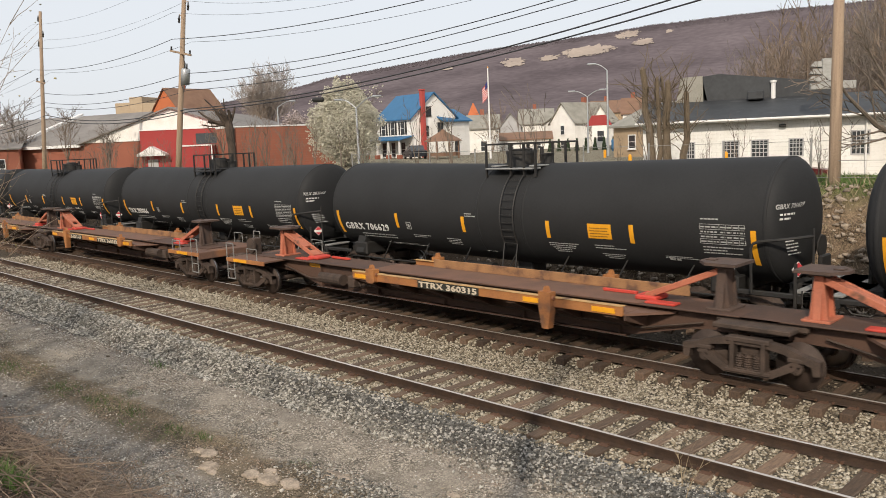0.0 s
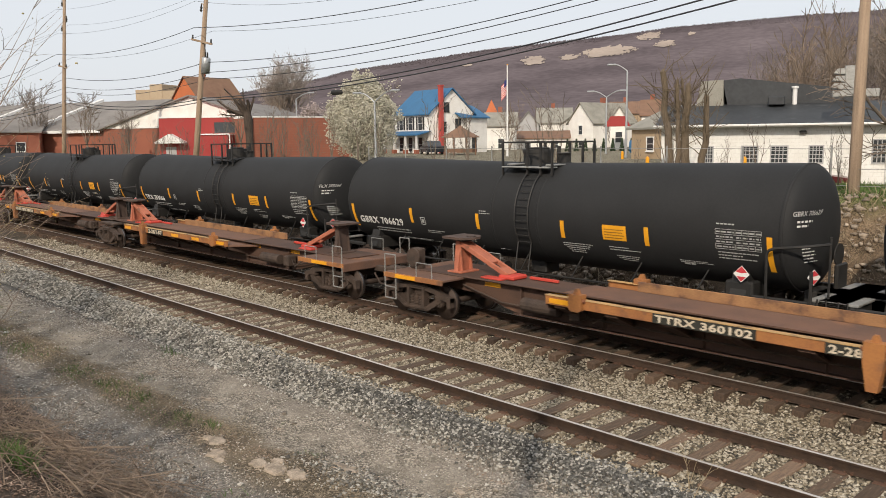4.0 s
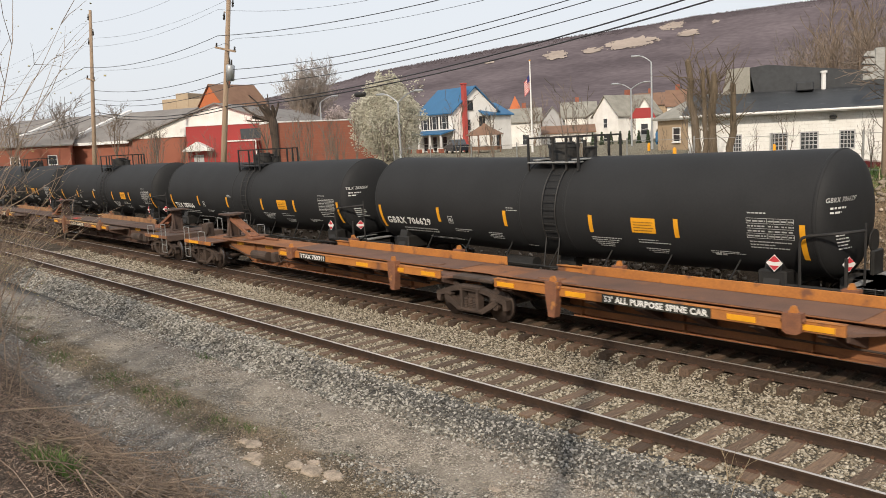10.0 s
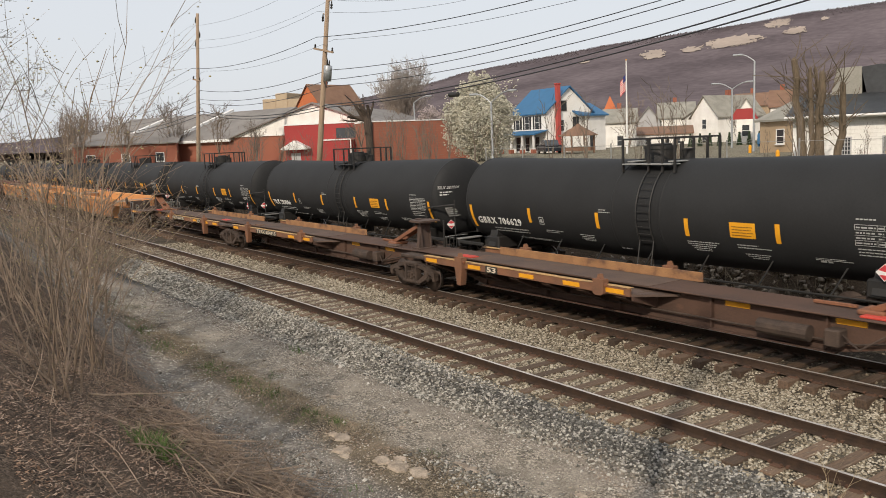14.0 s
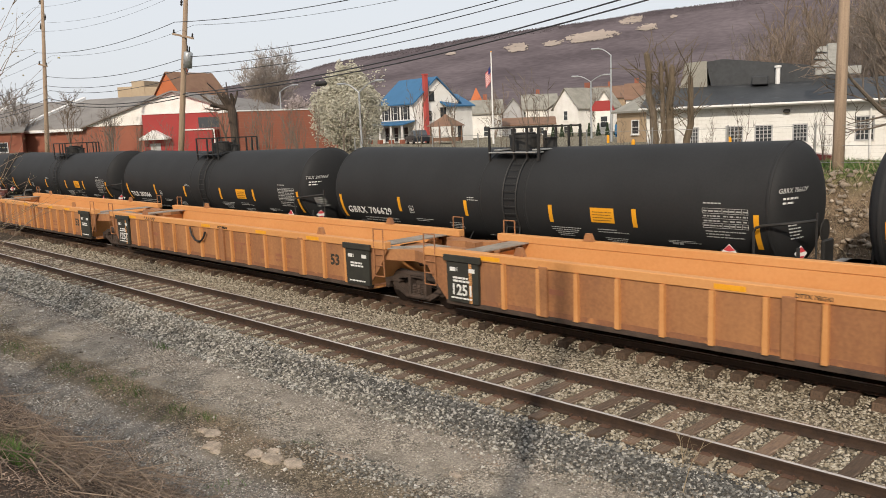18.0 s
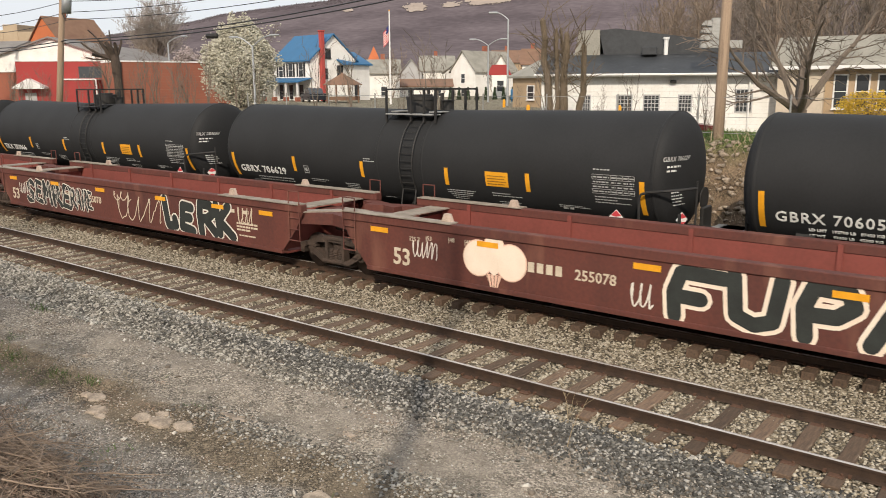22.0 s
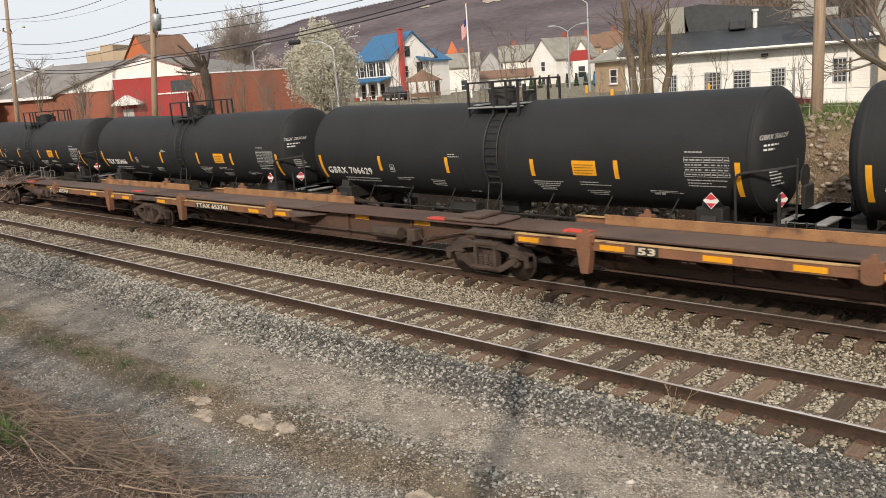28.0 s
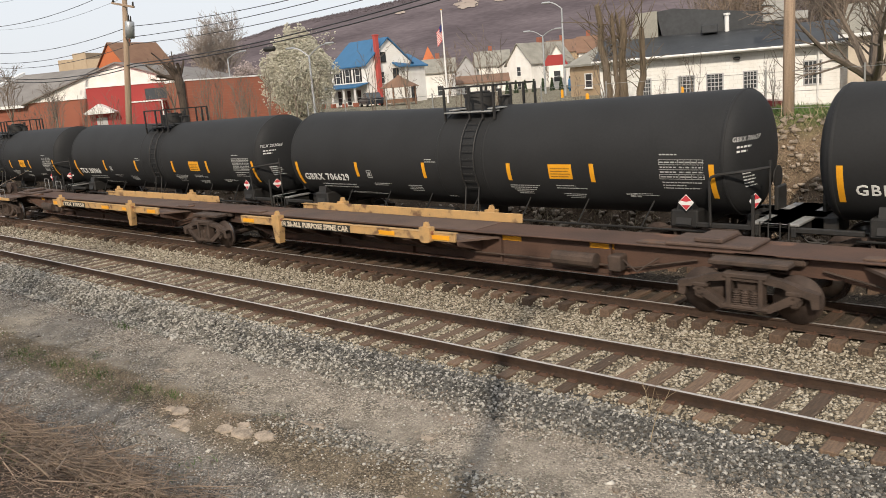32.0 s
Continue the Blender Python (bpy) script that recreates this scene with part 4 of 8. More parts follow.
HITCH = material("grey_brown_hitch", (0.11, 0.072, 0.055), 0.8, 0.2, dark=(0.06, 0.045, 0.04), scale=3, fine=30)
REDP = material("red_shock_pad", (0.55, 0.06, 0.04), 0.6, dark=(0.4, 0.05, 0.035), scale=4, bump=0.05)
RUSTE = material("rusty_pedestal", (0.24, 0.10, 0.05), 0.8, dark=(0.13, 0.06, 0.04), scale=4, fine=30, bump=0.3, rust=(0.40, 0.17, 0.05), rust_at=0.62, rust_scale=4)
SKIRT = material("rust_stain", (0.30, 0.13, 0.06), 0.85, dark=(0.20, 0.09, 0.05), scale=2.0, fine=20, amount=0.7, bump=0.1, rust=(0.46, 0.20, 0.075), rust_at=0.55, rust_scale=2.0)
LADE = material("pale_scuffed_edge", (0.50, 0.30, 0.12), 0.75, dark=(0.32, 0.22, 0.11), scale=3, fine=30, bump=0.1, rust=(0.16, 0.09, 0.05), rust_at=0.56, rust_scale=3.0)
GUIDE = material("worn_brown_guide", (0.36, 0.19, 0.085), 0.8, dark=(0.20, 0.10, 0.05), scale=2.5, fine=30, amount=0.7, bump=0.2, rust=(0.13, 0.07, 0.045), rust_at=0.56, rust_scale=2.5)
OLIVE = material("dark_number_panel", (0.035, 0.034, 0.026), 0.7, dark=(0.02, 0.02, 0.017), scale=4, bump=0.05)
# orange panels carry recess shade besides weathering; the second orange is the lit copy
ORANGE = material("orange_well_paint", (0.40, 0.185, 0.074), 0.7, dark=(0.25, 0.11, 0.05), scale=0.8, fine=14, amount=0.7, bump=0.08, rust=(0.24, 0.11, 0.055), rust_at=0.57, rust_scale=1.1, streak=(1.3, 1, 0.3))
ORANGE_LIT = material("orange_well_lit", (0.60, 0.29, 0.105), 0.7, dark=(0.52, 0.225, 0.07), scale=0.7, fine=14, bump=0.06, streak=(0.5, 1, 1))
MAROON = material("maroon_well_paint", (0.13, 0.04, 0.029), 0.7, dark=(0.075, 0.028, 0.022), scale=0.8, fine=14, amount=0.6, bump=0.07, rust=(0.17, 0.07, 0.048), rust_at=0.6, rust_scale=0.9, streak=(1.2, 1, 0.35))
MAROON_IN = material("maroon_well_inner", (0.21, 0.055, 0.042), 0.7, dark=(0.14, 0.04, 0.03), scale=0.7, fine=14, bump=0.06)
GRATE = material("worn_walkway", (0.33, 0.285, 0.235), 0.75, 0.1, dark=(0.18, 0.145, 0.11), scale=3, fine=30)
SPRAYW = material("spray_white", (0.72, 0.68, 0.60), 0.7, dark=(0.58, 0.54, 0.48), scale=3, bump=0.0)
SPRAYK = material("spray_black", (0.022, 0.024, 0.022), 0.65, dark=(0.035, 0.04, 0.036), scale=3, bump=0.0)
SPRAYP = material("spray_peach", (0.75, 0.50, 0.38), 0.7, dark=(0.66, 0.42, 0.31), scale=2, bump=0.0)
SPRAYC = material("spray_cream", (0.82, 0.70, 0.57), 0.7, dark=(0.74, 0.60, 0.47), scale=2, bump=0.0)
SPRAYO = material("spray_gold", (0.50, 0.36, 0.15), 0.7, dark=(0.52, 0.48, 0.33), scale=1.6, bump=0.0)
SPRAYG = material("spray_grey_green", (0.20, 0.27, 0.22), 0.7, dark=(0.14, 0.19, 0.16), scale=2, bump=0.0)
SPRAYR = material("spray_red", (0.42, 0.05, 0.03), 0.7, dark=(0.34, 0.06, 0.04), scale=3, bump=0.0)
STEN = material("stencil_cream", (0.62, 0.54, 0.42), 0.7, dark=(0.46, 0.38, 0.28), scale=4, bump=0.0)
FADED = material("faded_brown_letters", (0.26, 0.10, 0.06), 0.75, dark=(0.32, 0.13, 0.06), scale=4, bump=0.0)
LOCK = material("twistlock_steel", (0.55, 0.44, 0.36), 0.7, 0.1, dark=(0.3, 0.22, 0.17), scale=6)


def hitch(car, x, way, struts, leg, z=1.2):
    """A raised trailer stand: a broad tapering leg, a flat head plate and a slotted strut down to the deck in the direction way."""
    h = part("hitch_leg", Build().prism([(-0.30, z), (0.30, z), (0.16, z + 0.84), (-0.16, z + 0.84)], x - 0.07, x + 0.07, "x").prism([(x - 0.17, z), (x + 0.17, z), (x + 0.08, z + 0.84), (x - 0.08, z + 0.84)], -0.2, -0.16).prism([(x - 0.17, z), (x + 0.17, z), (x + 0.08, z + 0.84), (x - 0.08, z + 0.84)], 0.16, 0.2).box(x - 0.26, x + 0.26, -0.36, 0.36, z - 0.02, z + 0.03, 0.01), leg, car, "broad steel trailer stand")
    part("hitch_head", Build().prism([(x - way * 0.40, -0.42), (x + way * 0.26, -0.42), (x + way * 0.5, -0.14), (x + way * 0.5, 0.14), (x + way * 0.26, 0.42), (x - way * 0.40, 0.42)], z + 0.90, z + 0.96, "z").box(x - 0.2, x + 0.2, -0.2, 0.2, z + 0.82, z + 0.9, 0.02).box(x + way * 0.3 - 0.1, x + way * 0.3 + 0.1, -0.1, 0.1, z + 0.955, z + 0.99, 0.015), HITCH, h, "dark flat head plate")
    a, b = Vector((x + way * 0.1, 0, z + 0.76)), Vector((x + way * 1.75, 0, z + 0.08))
    m = Matrix.Translation((a + b) / 2) @ (b - a).to_track_quat("X", "Z").to_matrix().to_4x4()
    n = (b - a).length / 2
    s = Build()
    for yy in (-0.16, 0.16):
        s.box(-n, n, yy - 0.035, yy + 0.035, -0.065, 0.065, 0.012, m)
    s.box(-n, n * 0.28, -0.125, 0.125, -0.03, 0.045, 0.0, m).box(n * 0.62, n, -0.125, 0.125, -0.03, 0.045, 0.0, m)
    part("hitch_strut", s, struts, h, "slotted diagonal strut")
    part("hitch_shoe", Build().box(b.x - 0.22, b.x + 0.3, -0.28, 0.28, z - 0.01, z + 0.1, 0.03).box(b.x + way * 0.9 - 0.45, b.x + way * 0.9 + 0.45, 0.18, 0.26, z, z + 0.07, 0.01), REDP if struts is SALMON else struts, h, "worn shoe and stop bar on the deck")


BRACKET = []


def bracket_mesh():
    """A triangular bracket with a foot plate, under one side of a deck."""
    if not BRACKET:
        BRACKET.append(Build().prism([(0.36, 0.55), (0.36, 1.03), (1.2, 1.03), (1.2, 0.93)], -0.03, 0.03, "x").prism([(0.36, 0.55), (0.36, 0.6), (1.2, 0.98), (1.2, 0.93)], -0.16, 0.16, "x").mesh("deck_bracket", SPINE))
    return BRACKET[0]


def spine_unit(s_front, s_rear, style, ends=(0, 0), words=(), hitches="one", platform="rear"):
    """One platform of a spine car: deep centre sill, loading deck with edges, brackets, hitches and trucks."""
    edge, deck, strut = {"faded": (EDGE, DECK, SALMON), "bright": (EDGE_O, DECK, RUSTE), "dark": (EDGE_D, DECK_D, RUSTE), "dusty": (LADE, DECK_D, HITCH)}[style]
    mid, half = (s_front + s_rear) / 2, (s_front - s_rear) / 2
    car = thing("spine_car", {"faded": "rusty brown spine flatcar with salmon hitches, empty", "bright": "orange-edged spine flatcar with brown deck, empty", "dark": "dark brown spine flatcar with yellow marks, empty", "dusty": "dusty brown spine flatcar with folded hitches, empty"}[style], "flatcar", "train of empty intermodal cars")
    UNITS.append((car, mid))
    p = -1 if platform == "rear" else 1          # side of the loading deck
    e = half
    sill = [(-e - 0.5, 0.78), (-e + 1.5, 0.72), (-e + 2.9, 0.40), (e - 2.9, 0.40), (e - 1.5, 0.72), (e + 0.5, 0.78), (e + 0.5, 1.12), (-e - 0.5, 1.12)]
    spine = SPINE_O if style == "bright" else SPINE
    part("centre_sill", Build().prism(sill, -0.36, 0.36), spine, car)
    fl = Build().box(-e - 0.4, e + 0.4, -0.60, 0.60, 1.12, 1.155, 0.01).box(-e + 3.0, e - 3.0, -0.5, 0.5, 0.37, 0.4, 0.0)
    for k in range(5):
        q = -e + 3.2 + k * (2 * e - 6.4) / 4
        fl.box(q - 0.02, q + 0.02, -0.46, 0.46, 0.4, 1.12)
    part("sill_flange", fl, spine, car)
    # loading deck, towards the rear or the front of the unit
    near_, far_ = (2.6, 11.55) if style in ("dusty", "faded") else (1.1, 9.6)
    a, b = (-e + near_, -e + far_) if p < 0 else (e - far_, e - near_) if style in ("dusty", "faded") else (e - 9.35, e - 0.95)
    part("deck", Build().box(a, b, -1.22, 1.22, 1.03, 1.055, 0.008), deck, car, "sunken steel shelf of the loading deck")
    part("deck_top", Build().box(a, b, -0.60, 0.60, 1.155, 1.168, 0.004), deck, car, "worn centre plate of the loading deck")
    for s in (-1, 1):
        beam = part("deck_edge", Build().box(a, b, s * 1.22 - 0.04 + s * 0.02, s * 1.22 + 0.04 + s * 0.02, 0.995, 1.205, 0.012), edge, car, "painted side beam of the deck")
        part("edge_lip", Build().box(a, b, min(s * 1.13, s * 1.295), max(s * 1.13, s * 1.295), 1.205, 1.217), LADE if style != "bright" else EDGE_O, beam, "pale scuffed top flange")
    for q, w in ((a, -1), (b, 1)):
        part("deck_taper", Build().prism([(q, -1.2), (q + w * 0.75, -0.4), (q + w * 0.75, 0.4), (q, 1.2)], 0.99, 1.045, "z"), deck, car, "tapered end plate of the deck")
        for s in (-1, 1):
            part("end_gusset", Build().prism([(s * 0.36, 0.62), (s * 0.36, 1.0), (s * 1.2, 1.0), (s * 1.2, 0.9)], q + w * 0.02 - 0.03, q + w * 0.02 + 0.03, "x"), SPINE, car)
    part("inner_edge", Build().box(a + 0.9, b + 0.25, 1.10, 1.14, 1.055, 1.30, 0.01), LADE if style == "dusty" else EDGE_O if style == "bright" else GUIDE, car, "scuffed guide along the deck")
    n = 7
    for k in range(n):
        q = a + 0.35 + k * (b - a - 0.7) / (n - 1)
        for s in (-1, 1):
            part("deck_bracket", bracket_mesh(), None, car, m=pose(q, 0, 0, 0, 0, 0 if s > 0 else 180))
    # container pedestals: folding locks on the deck
    for q, low in ((a + 1.95, 0.5), (b - 0.9, 0.95)) if p < 0 else ((a + 0.9, 0.95), (b - 1.95, 0.5)):
        for s in (-1, 1):
            pd = part("pedestal", Build().prism([(q - 0.17, 1.34), (q - 0.17, 1.0), (q - 0.09, low), (q + 0.09, low), (q + 0.17, 1.0), (q + 0.17, 1.34)], s * 1.29 - 0.1, s * 1.29 + 0.1), RUSTE if style == "bright" else edge, car, "rusty folding container pedestal")
            part("twistlock", Build().prism([(q - 0.08, 1.34), (q + 0.08, 1.34), (q + 0.03, 1.46), (q - 0.03, 1.46)], s * 1.29 - 0.05, s * 1.29 + 0.05), edge, pd)
            part("pedestal_pin", Build().tube((q - 0.22, s * 1.3, 1.2), (q + 0.22, s * 1.3, 1.2), 0.045, n=8), RUSTE, pd)
    # yellow stripes along the edge
    taken = [(q - 0.1, q + {"5": 2.6 if len(w) > 4 else 0.5, "2": 1.35, "A": 2.6}.get(w[0], 3.45 if w[:4] == "TWIN" else 2.3)) for w, q in words]
    for q in (0.12, 2.3, 4.6, 6.3, b - a - 0.75):
        if all(q + 0.6 < u or q > v for u, v in taken):
            part("reflective_stripe", Build().box(a + q, a + q + 0.58, -1.295, -1.281, 1.04, 1.15), YELLOW, car, "yellow reflective stripe")
    for q, s in ((0.9 if p < 0 else -1.6, 1), (3.4 if p < 0 else -3.8, 1)):
        part("reflective_stripe", Build().box(p * -2.4 + q - 0.3 if p < 0 else p * -2.4 + q, p * -2.4 + q + 0.3 if p < 0 else p * -2.4 + q + 0.55, -0.376, -0.361, 0.95, 1.06), YELLOW, car)
    for text, q in words:
        cap = 0.125 if style == "bright" else 0.14
        wide = {"5": 2.5 if len(text) > 4 else 0.4, "2": 1.25, "A": 2.5}.get(text[0], 3.35 if text[:4] == "TWIN" else 1.4 if style == "bright" else 2.05)
        me = lettering(text, cap, WHITE if style == "bright" else STEN, 0.006, spacing=1.05)
        k = wide / max(v.co.x for v in me.vertices)
        part("lettered_panel", Build().box(a + q - 0.06, a + q + wide + 0.06, -1.297, -1.281, 1.0, 1.2), OLIVE, car, "dark panel with pale letters")
        part("letters", me, None, car, "pale stencilled letters", m=pose(a + q, -1.299, 1.1 - cap / 2) @ Matrix.Diagonal((k, 1, 1, 1)))
    # bare end: bulkhead-less spine with reservoir, pipes and pads
    ax = e - 4.0 if p < 0 else -e + 4.0
    pi = Build().tube((ax - 0.55, -0.62, 0.72), (ax + 0.55, -0.62, 0.72), 0.17, n=12).path([(-e + 1.2, -0.46, 0.9), (-e + 2.6, -0.5, 0.62), (e - 2.6, -0.5, 0.62), (e - 1.2, -0.46, 0.9)], 0.025, 5)
    pi.box(ax + 0.9, ax + 1.2, -0.75, -0.4, 0.55, 0.9, 0.03).path([(ax + 1.2, -0.6, 0.8), (ax + 1.6, -0.75, 0.6), (ax + 2.0, -0.55, 0.9)], 0.02, 5)
    part("air_reservoir", pi, TRUCK, car, "brake reservoir, valve and piping")
    for q in (e - 2.2, -e + 2.2):
        part("shock_pad", Build().box(q - 0.35, q + 0.35, -0.48, -0.2, 1.155, 1.2, 0.01), REDP if style in ("faded",) or rng.random() < 0.4 else deck, car, "worn red pad on the spine")
    if hitches in ("one", "both"):
        hitch(car, -p * (e - 0.75), p, strut, HITCH if p < 0 or style != "faded" else SALMON, 1.17)
    if hitches == "both":
        hitch(car, p * (e - 0.95), -p, strut, SALMON if p < 0 else HITCH, 1.17)
    if hitches == "none":
        for q in (-p * (e - 1.0),):
            part("folded_hitch", Build().box(q - 0.9, q + 0.9, -0.5, 0.5, 1.16, 1.25, 0.03).box(q - 0.3, q + 0.3, -0.42, 0.42, 1.25, 1.36, 0.03), HITCH, car, "folded trailer hitch lying flat")
    # ends: free ends have a wide platform with steps and a coupler, inner ends an articulated joint
    add_truck(car, -e)
    for s, free in ((1, ends[0]), (-1, ends[1])):
        x = s * e
        if free:
            if s > 0:
                add_truck(car, e)
            pf = Build().box(min(x - s * 1.3, x + s * 1.05), max(x - s * 1.3, x + s * 1.05), -1.3, 1.3, 1.06, 1.12, 0.01)
            pf.box(x + s * 1.0 - 0.06, x + s * 1.0 + 0.06, -1.32, 1.32, 0.86, 1.12, 0.02)
            part("end_deck", pf, deck, car)
            part("end_edge", Build().box(min(x - s * 1.3, x + s * 1.05), max(x - s * 1.3, x + s * 1.05), -1.345, -1.3, 0.98, 1.12, 0.01), edge, car)
            part("reflective_stripe", Build().box(x - 0.55, x + 0.25, -1.36, -1.345, 1.0, 1.1), YELLOW, car)
            for yy in (-1.33, 1.33):
                st = Build()
                for q in (0.55, 1.0):
                    st.path([(x + s * q, yy, 0.4), (x + s * q, yy, 1.62)], 0.018, 5)
                for zz in (0.4, 0.72, 1.62):
                    st.path([(x + s * 0.55, yy, zz), (x + s * 1.0, yy, zz)], 0.018, 5)
                part("handhold", Build().path([(x - s * 0.9, yy, 1.12), (x - s * 0.9, yy, 1.5), (x - s * 0.3, yy, 1.5), (x - s * 0.3, yy, 1.12)], 0.016, 5), GREYMETAL, car, "pale bent handhold")
                part("grab_iron", st, GREYMETAL, car, "step ladder with grab iron")
            add_coupler(car, x + s * 0.95, s)
            if s < 0:
                hb = Build().tube((x - 0.72, -0.55, 1.45), (x - 0.72, -0.49, 1.45), 0.26, n=16).box(x - 0.9, x - 0.55, -0.48, -0.2, 1.1, 1.7, 0.03)
                part("hand_brake", hb, TRUCK, car, "hand brake wheel and gearbox")
        elif s < 0:
            j = Build().tube((x, 0, 0.8), (x, 0, 1.1), 0.5, n=16).box(x - 0.9, x + 0.9, -0.55, 0.55, 0.95, 1.1, 0.04)
            for yy in (-0.8, 0.8):
                j.box(x - 0.75, x + 0.75, yy - 0.2, yy + 0.2, 0.98, 1.08, 0.02)
            part("articulation", j, TRUCK, car, "articulated joint over the shared truck")
    return car


def ribs_at(lo, hi, n):
    return [lo + (hi - lo) * k / (n - 1) for k in range(n)]


def well_unit(s_front, s_rear, style, ends, plan):
    """One well of a double-stack car: side walls with chords (and ribs), inner walls, floor, end decks, trucks."""
    red = style == "red"
    paint, inner = (MAROON, MAROON_IN) if red else (ORANGE, ORANGE_LIT)
    mid, half = (s_front + s_rear) / 2, (s_front - s_rear) / 2
    car = thing("well_car", "maroon steel well car sprayed with graffiti, empty" if red else "weathered orange steel well car with upright ribs, empty", "well car", "train of empty intermodal cars")
    UNITS.append((car, mid))
    e = half
    w, t = e - 1.55, e - 0.9          # ends of the deep part, ends of the chords
    for s in (-1, 1):
        o = s * 1.5
        side = part("side_wall", Build().prism([(-w, 0.40), (w, 0.40), (w + 0.55, 1.02), (t + 0.2, 1.5), (-t - 0.2, 1.5), (-w - 0.55, 1.02)], o - 0.02, o + 0.02), paint, car, "steel side of the well")
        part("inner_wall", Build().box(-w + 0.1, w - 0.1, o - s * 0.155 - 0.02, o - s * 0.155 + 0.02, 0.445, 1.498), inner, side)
        part("top_chord", Build().box(-t - 0.15, t + 0.15, min(o - s * 0.18, o + s * 0.06), max(o - s * 0.18, o + s * 0.06), 1.5, 1.70, 0.015), paint if red else ORANGE_LIT, side, "box-shaped top chord")
        part("rust_skirt", Build().box(-w + 0.05, w - 0.05, min(o + s * 0.0205, o + s * 0.024), max(o + s * 0.0205, o + s * 0.024), 0.445, 0.56), SKIRT, side, "rust-stained lower edge") if not red else None
        part("bottom_sill", Build().box(-w, w, min(o - s * 0.18, o + s * 0.05), max(o - s * 0.18, o + s * 0.05), 0.33, 0.44, 0.01), paint if red else TRUCK, side)
        if not red:
            for q in ribs_at(-w + 0.9, w - 0.9, 15):
                part("rib", Build().prism([(q - 0.055, 0.44), (q + 0.055, 0.44), (q + 0.045, 1.5), (q - 0.045, 1.5)], min(o, o + s * 0.11), max(o, o + s * 0.11)), paint if red else ORANGE_LIT, side)
            for q in (-w * 0.62, 0.4, w * 0.62):
                part("splice_plate", Build().box(q - 0.12, q + 0.12, min(o + s * 0.02, o + s * 0.1), max(o + s * 0.02, o + s * 0.1), 0.42, 1.56, 0.01), paint, side)
            # angled cover plates at the chord's ends
        else:
            for q in ribs_at(-w + 1.0, w - 1.0, 6):
                part("chord_bracket", Build().box(q - 0.05, q + 0.05, min(o - s * 0.22, o - s * 0.16), max(o - s * 0.22, o - s * 0.16), 0.9, 1.66), inner, side)
            for q in (-1, 1):
                part("walkway_cover", Build().box(min(q * (w - 2.6), q * (t + 0.1)), max(q * (w - 2.6), q * (t + 0.1)), min(o - s * 0.22, o + s * 0.10), max(o - s * 0.22, o + s * 0.10), 1.70, 1.725), GRATE, side, "pale worn walkway on the chord")
        for q in (-w * 0.72, w * 0.72):
            lk = part("container_guide", Build().prism([(q - 0.16, 1.7), (q + 0.16, 1.7), (q + 0.07, 1.9), (q - 0.07, 1.9)], o - s * 0.14 - 0.05, o - s * 0.14 + 0.05), LOCK if red else paint, side, "bevelled container guide")
    fl = Build().box(-w, w, -1.34, 1.34, 0.30, 0.36)
    for q in ribs_at(-w + 0.8, w - 0.8, 9):
        fl.box(q - 0.09, q + 0.09, -1.34, 1.34, 0.36, 0.46)
    part("well_floor", fl, inner, car)
    for s in (-1, 1):
        x = s * e
        i0, i1 = s * (w - 0.02), s * w
        part("well_bulkhead", Build().box(min(s * (w - 0.06), s * w), max(s * (w - 0.06), s * w), -1.4, 1.4, 0.42, 1.35), inner, car)
        ed = Build()
        for yy in (-1, 1):
            ed.prism([(s * (w + 0.5), yy * 1.5), (s * (e + 0.55), yy * 0.95), (s * (e + 0.55), yy * 0.62), (s * (w + 0.5), yy * 1.1)], 1.2, 1.5, "z")
        ed.box(min(s * w, s * (e + 0.55)), max(s * w, s * (e + 0.55)), -0.32, 0.32, 1.0, 1.42, 0.03)
        part("end_frame", ed, paint, car)
        wk = Build()
        wk.prism([(s * (w + 0.2), -1.5), (s * (w + 0.75), -1.5), (s * (e + 0.45), -0.25), (s * (e + 0.0), -0.25)], 1.5, 1.53, "z")
        wk.box(min(s * (w - 0.35), s * (w + 0.3)), max(s * (w - 0.35), s * (w + 0.3)), -1.35, 1.35, 1.5, 1.53)
        part("crossover_walkway", wk, GRATE, car, "pale grating walkway at the well's end")
        for yy in (-1.56, 1.56):
            gi = Build()
            for q in (0.35, 0.75):
                gi.path([(s * (w + q), yy, 0.75), (s * (w + q), yy, 2.05)], 0.018, 5)
            for zz in (0.75, 1.05, 1.35, 2.05):
                gi.path([(s * (w + 0.35), yy, zz), (s * (w + 0.75), yy, zz)], 0.016, 5)
            part("end_ladder", gi, paint, car)
        if ends[0 if s > 0 else 1]:
            if s > 0:
                add_truck(car, e)
            ep = Build().box(min(s * (e + 0.4), s * (e + 1.3)), max(s * (e + 0.4), s * (e + 1.3)), -1.35, 1.35, 1.0, 1.08, 0.01).box(s * (e + 1.28) - 0.05, s * (e + 1.28) + 0.05, -1.38, 1.38, 0.8, 1.08, 0.02)
            ep.box(s * (e + 0.7) - 0.3, s * (e + 0.7) + 0.3, -0.6, 0.1, 1.08, 1.55, 0.03)
            part("end_platform", ep, TRUCK, car)
            hb = Build().tube((s * (e + 0.72), -0.95, 1.6), (s * (e + 0.72), -0.9, 1.6), 0.26, n=16).path([(s * (e + 1.2), -1.35, 0.45), (s * (e + 1.2), -1.35, 1.9), (s * (e + 0.6), -1.35, 1.9), (s * (e + 0.6), -1.35, 0.45), (s * (e + 1.2), -1.35, 0.45)], 0.02, 5)
            hb.path([(s * (e + 0.6), -1.35, 1.2), (s * (e + 1.2), -1.35, 1.2)], 0.02, 5)
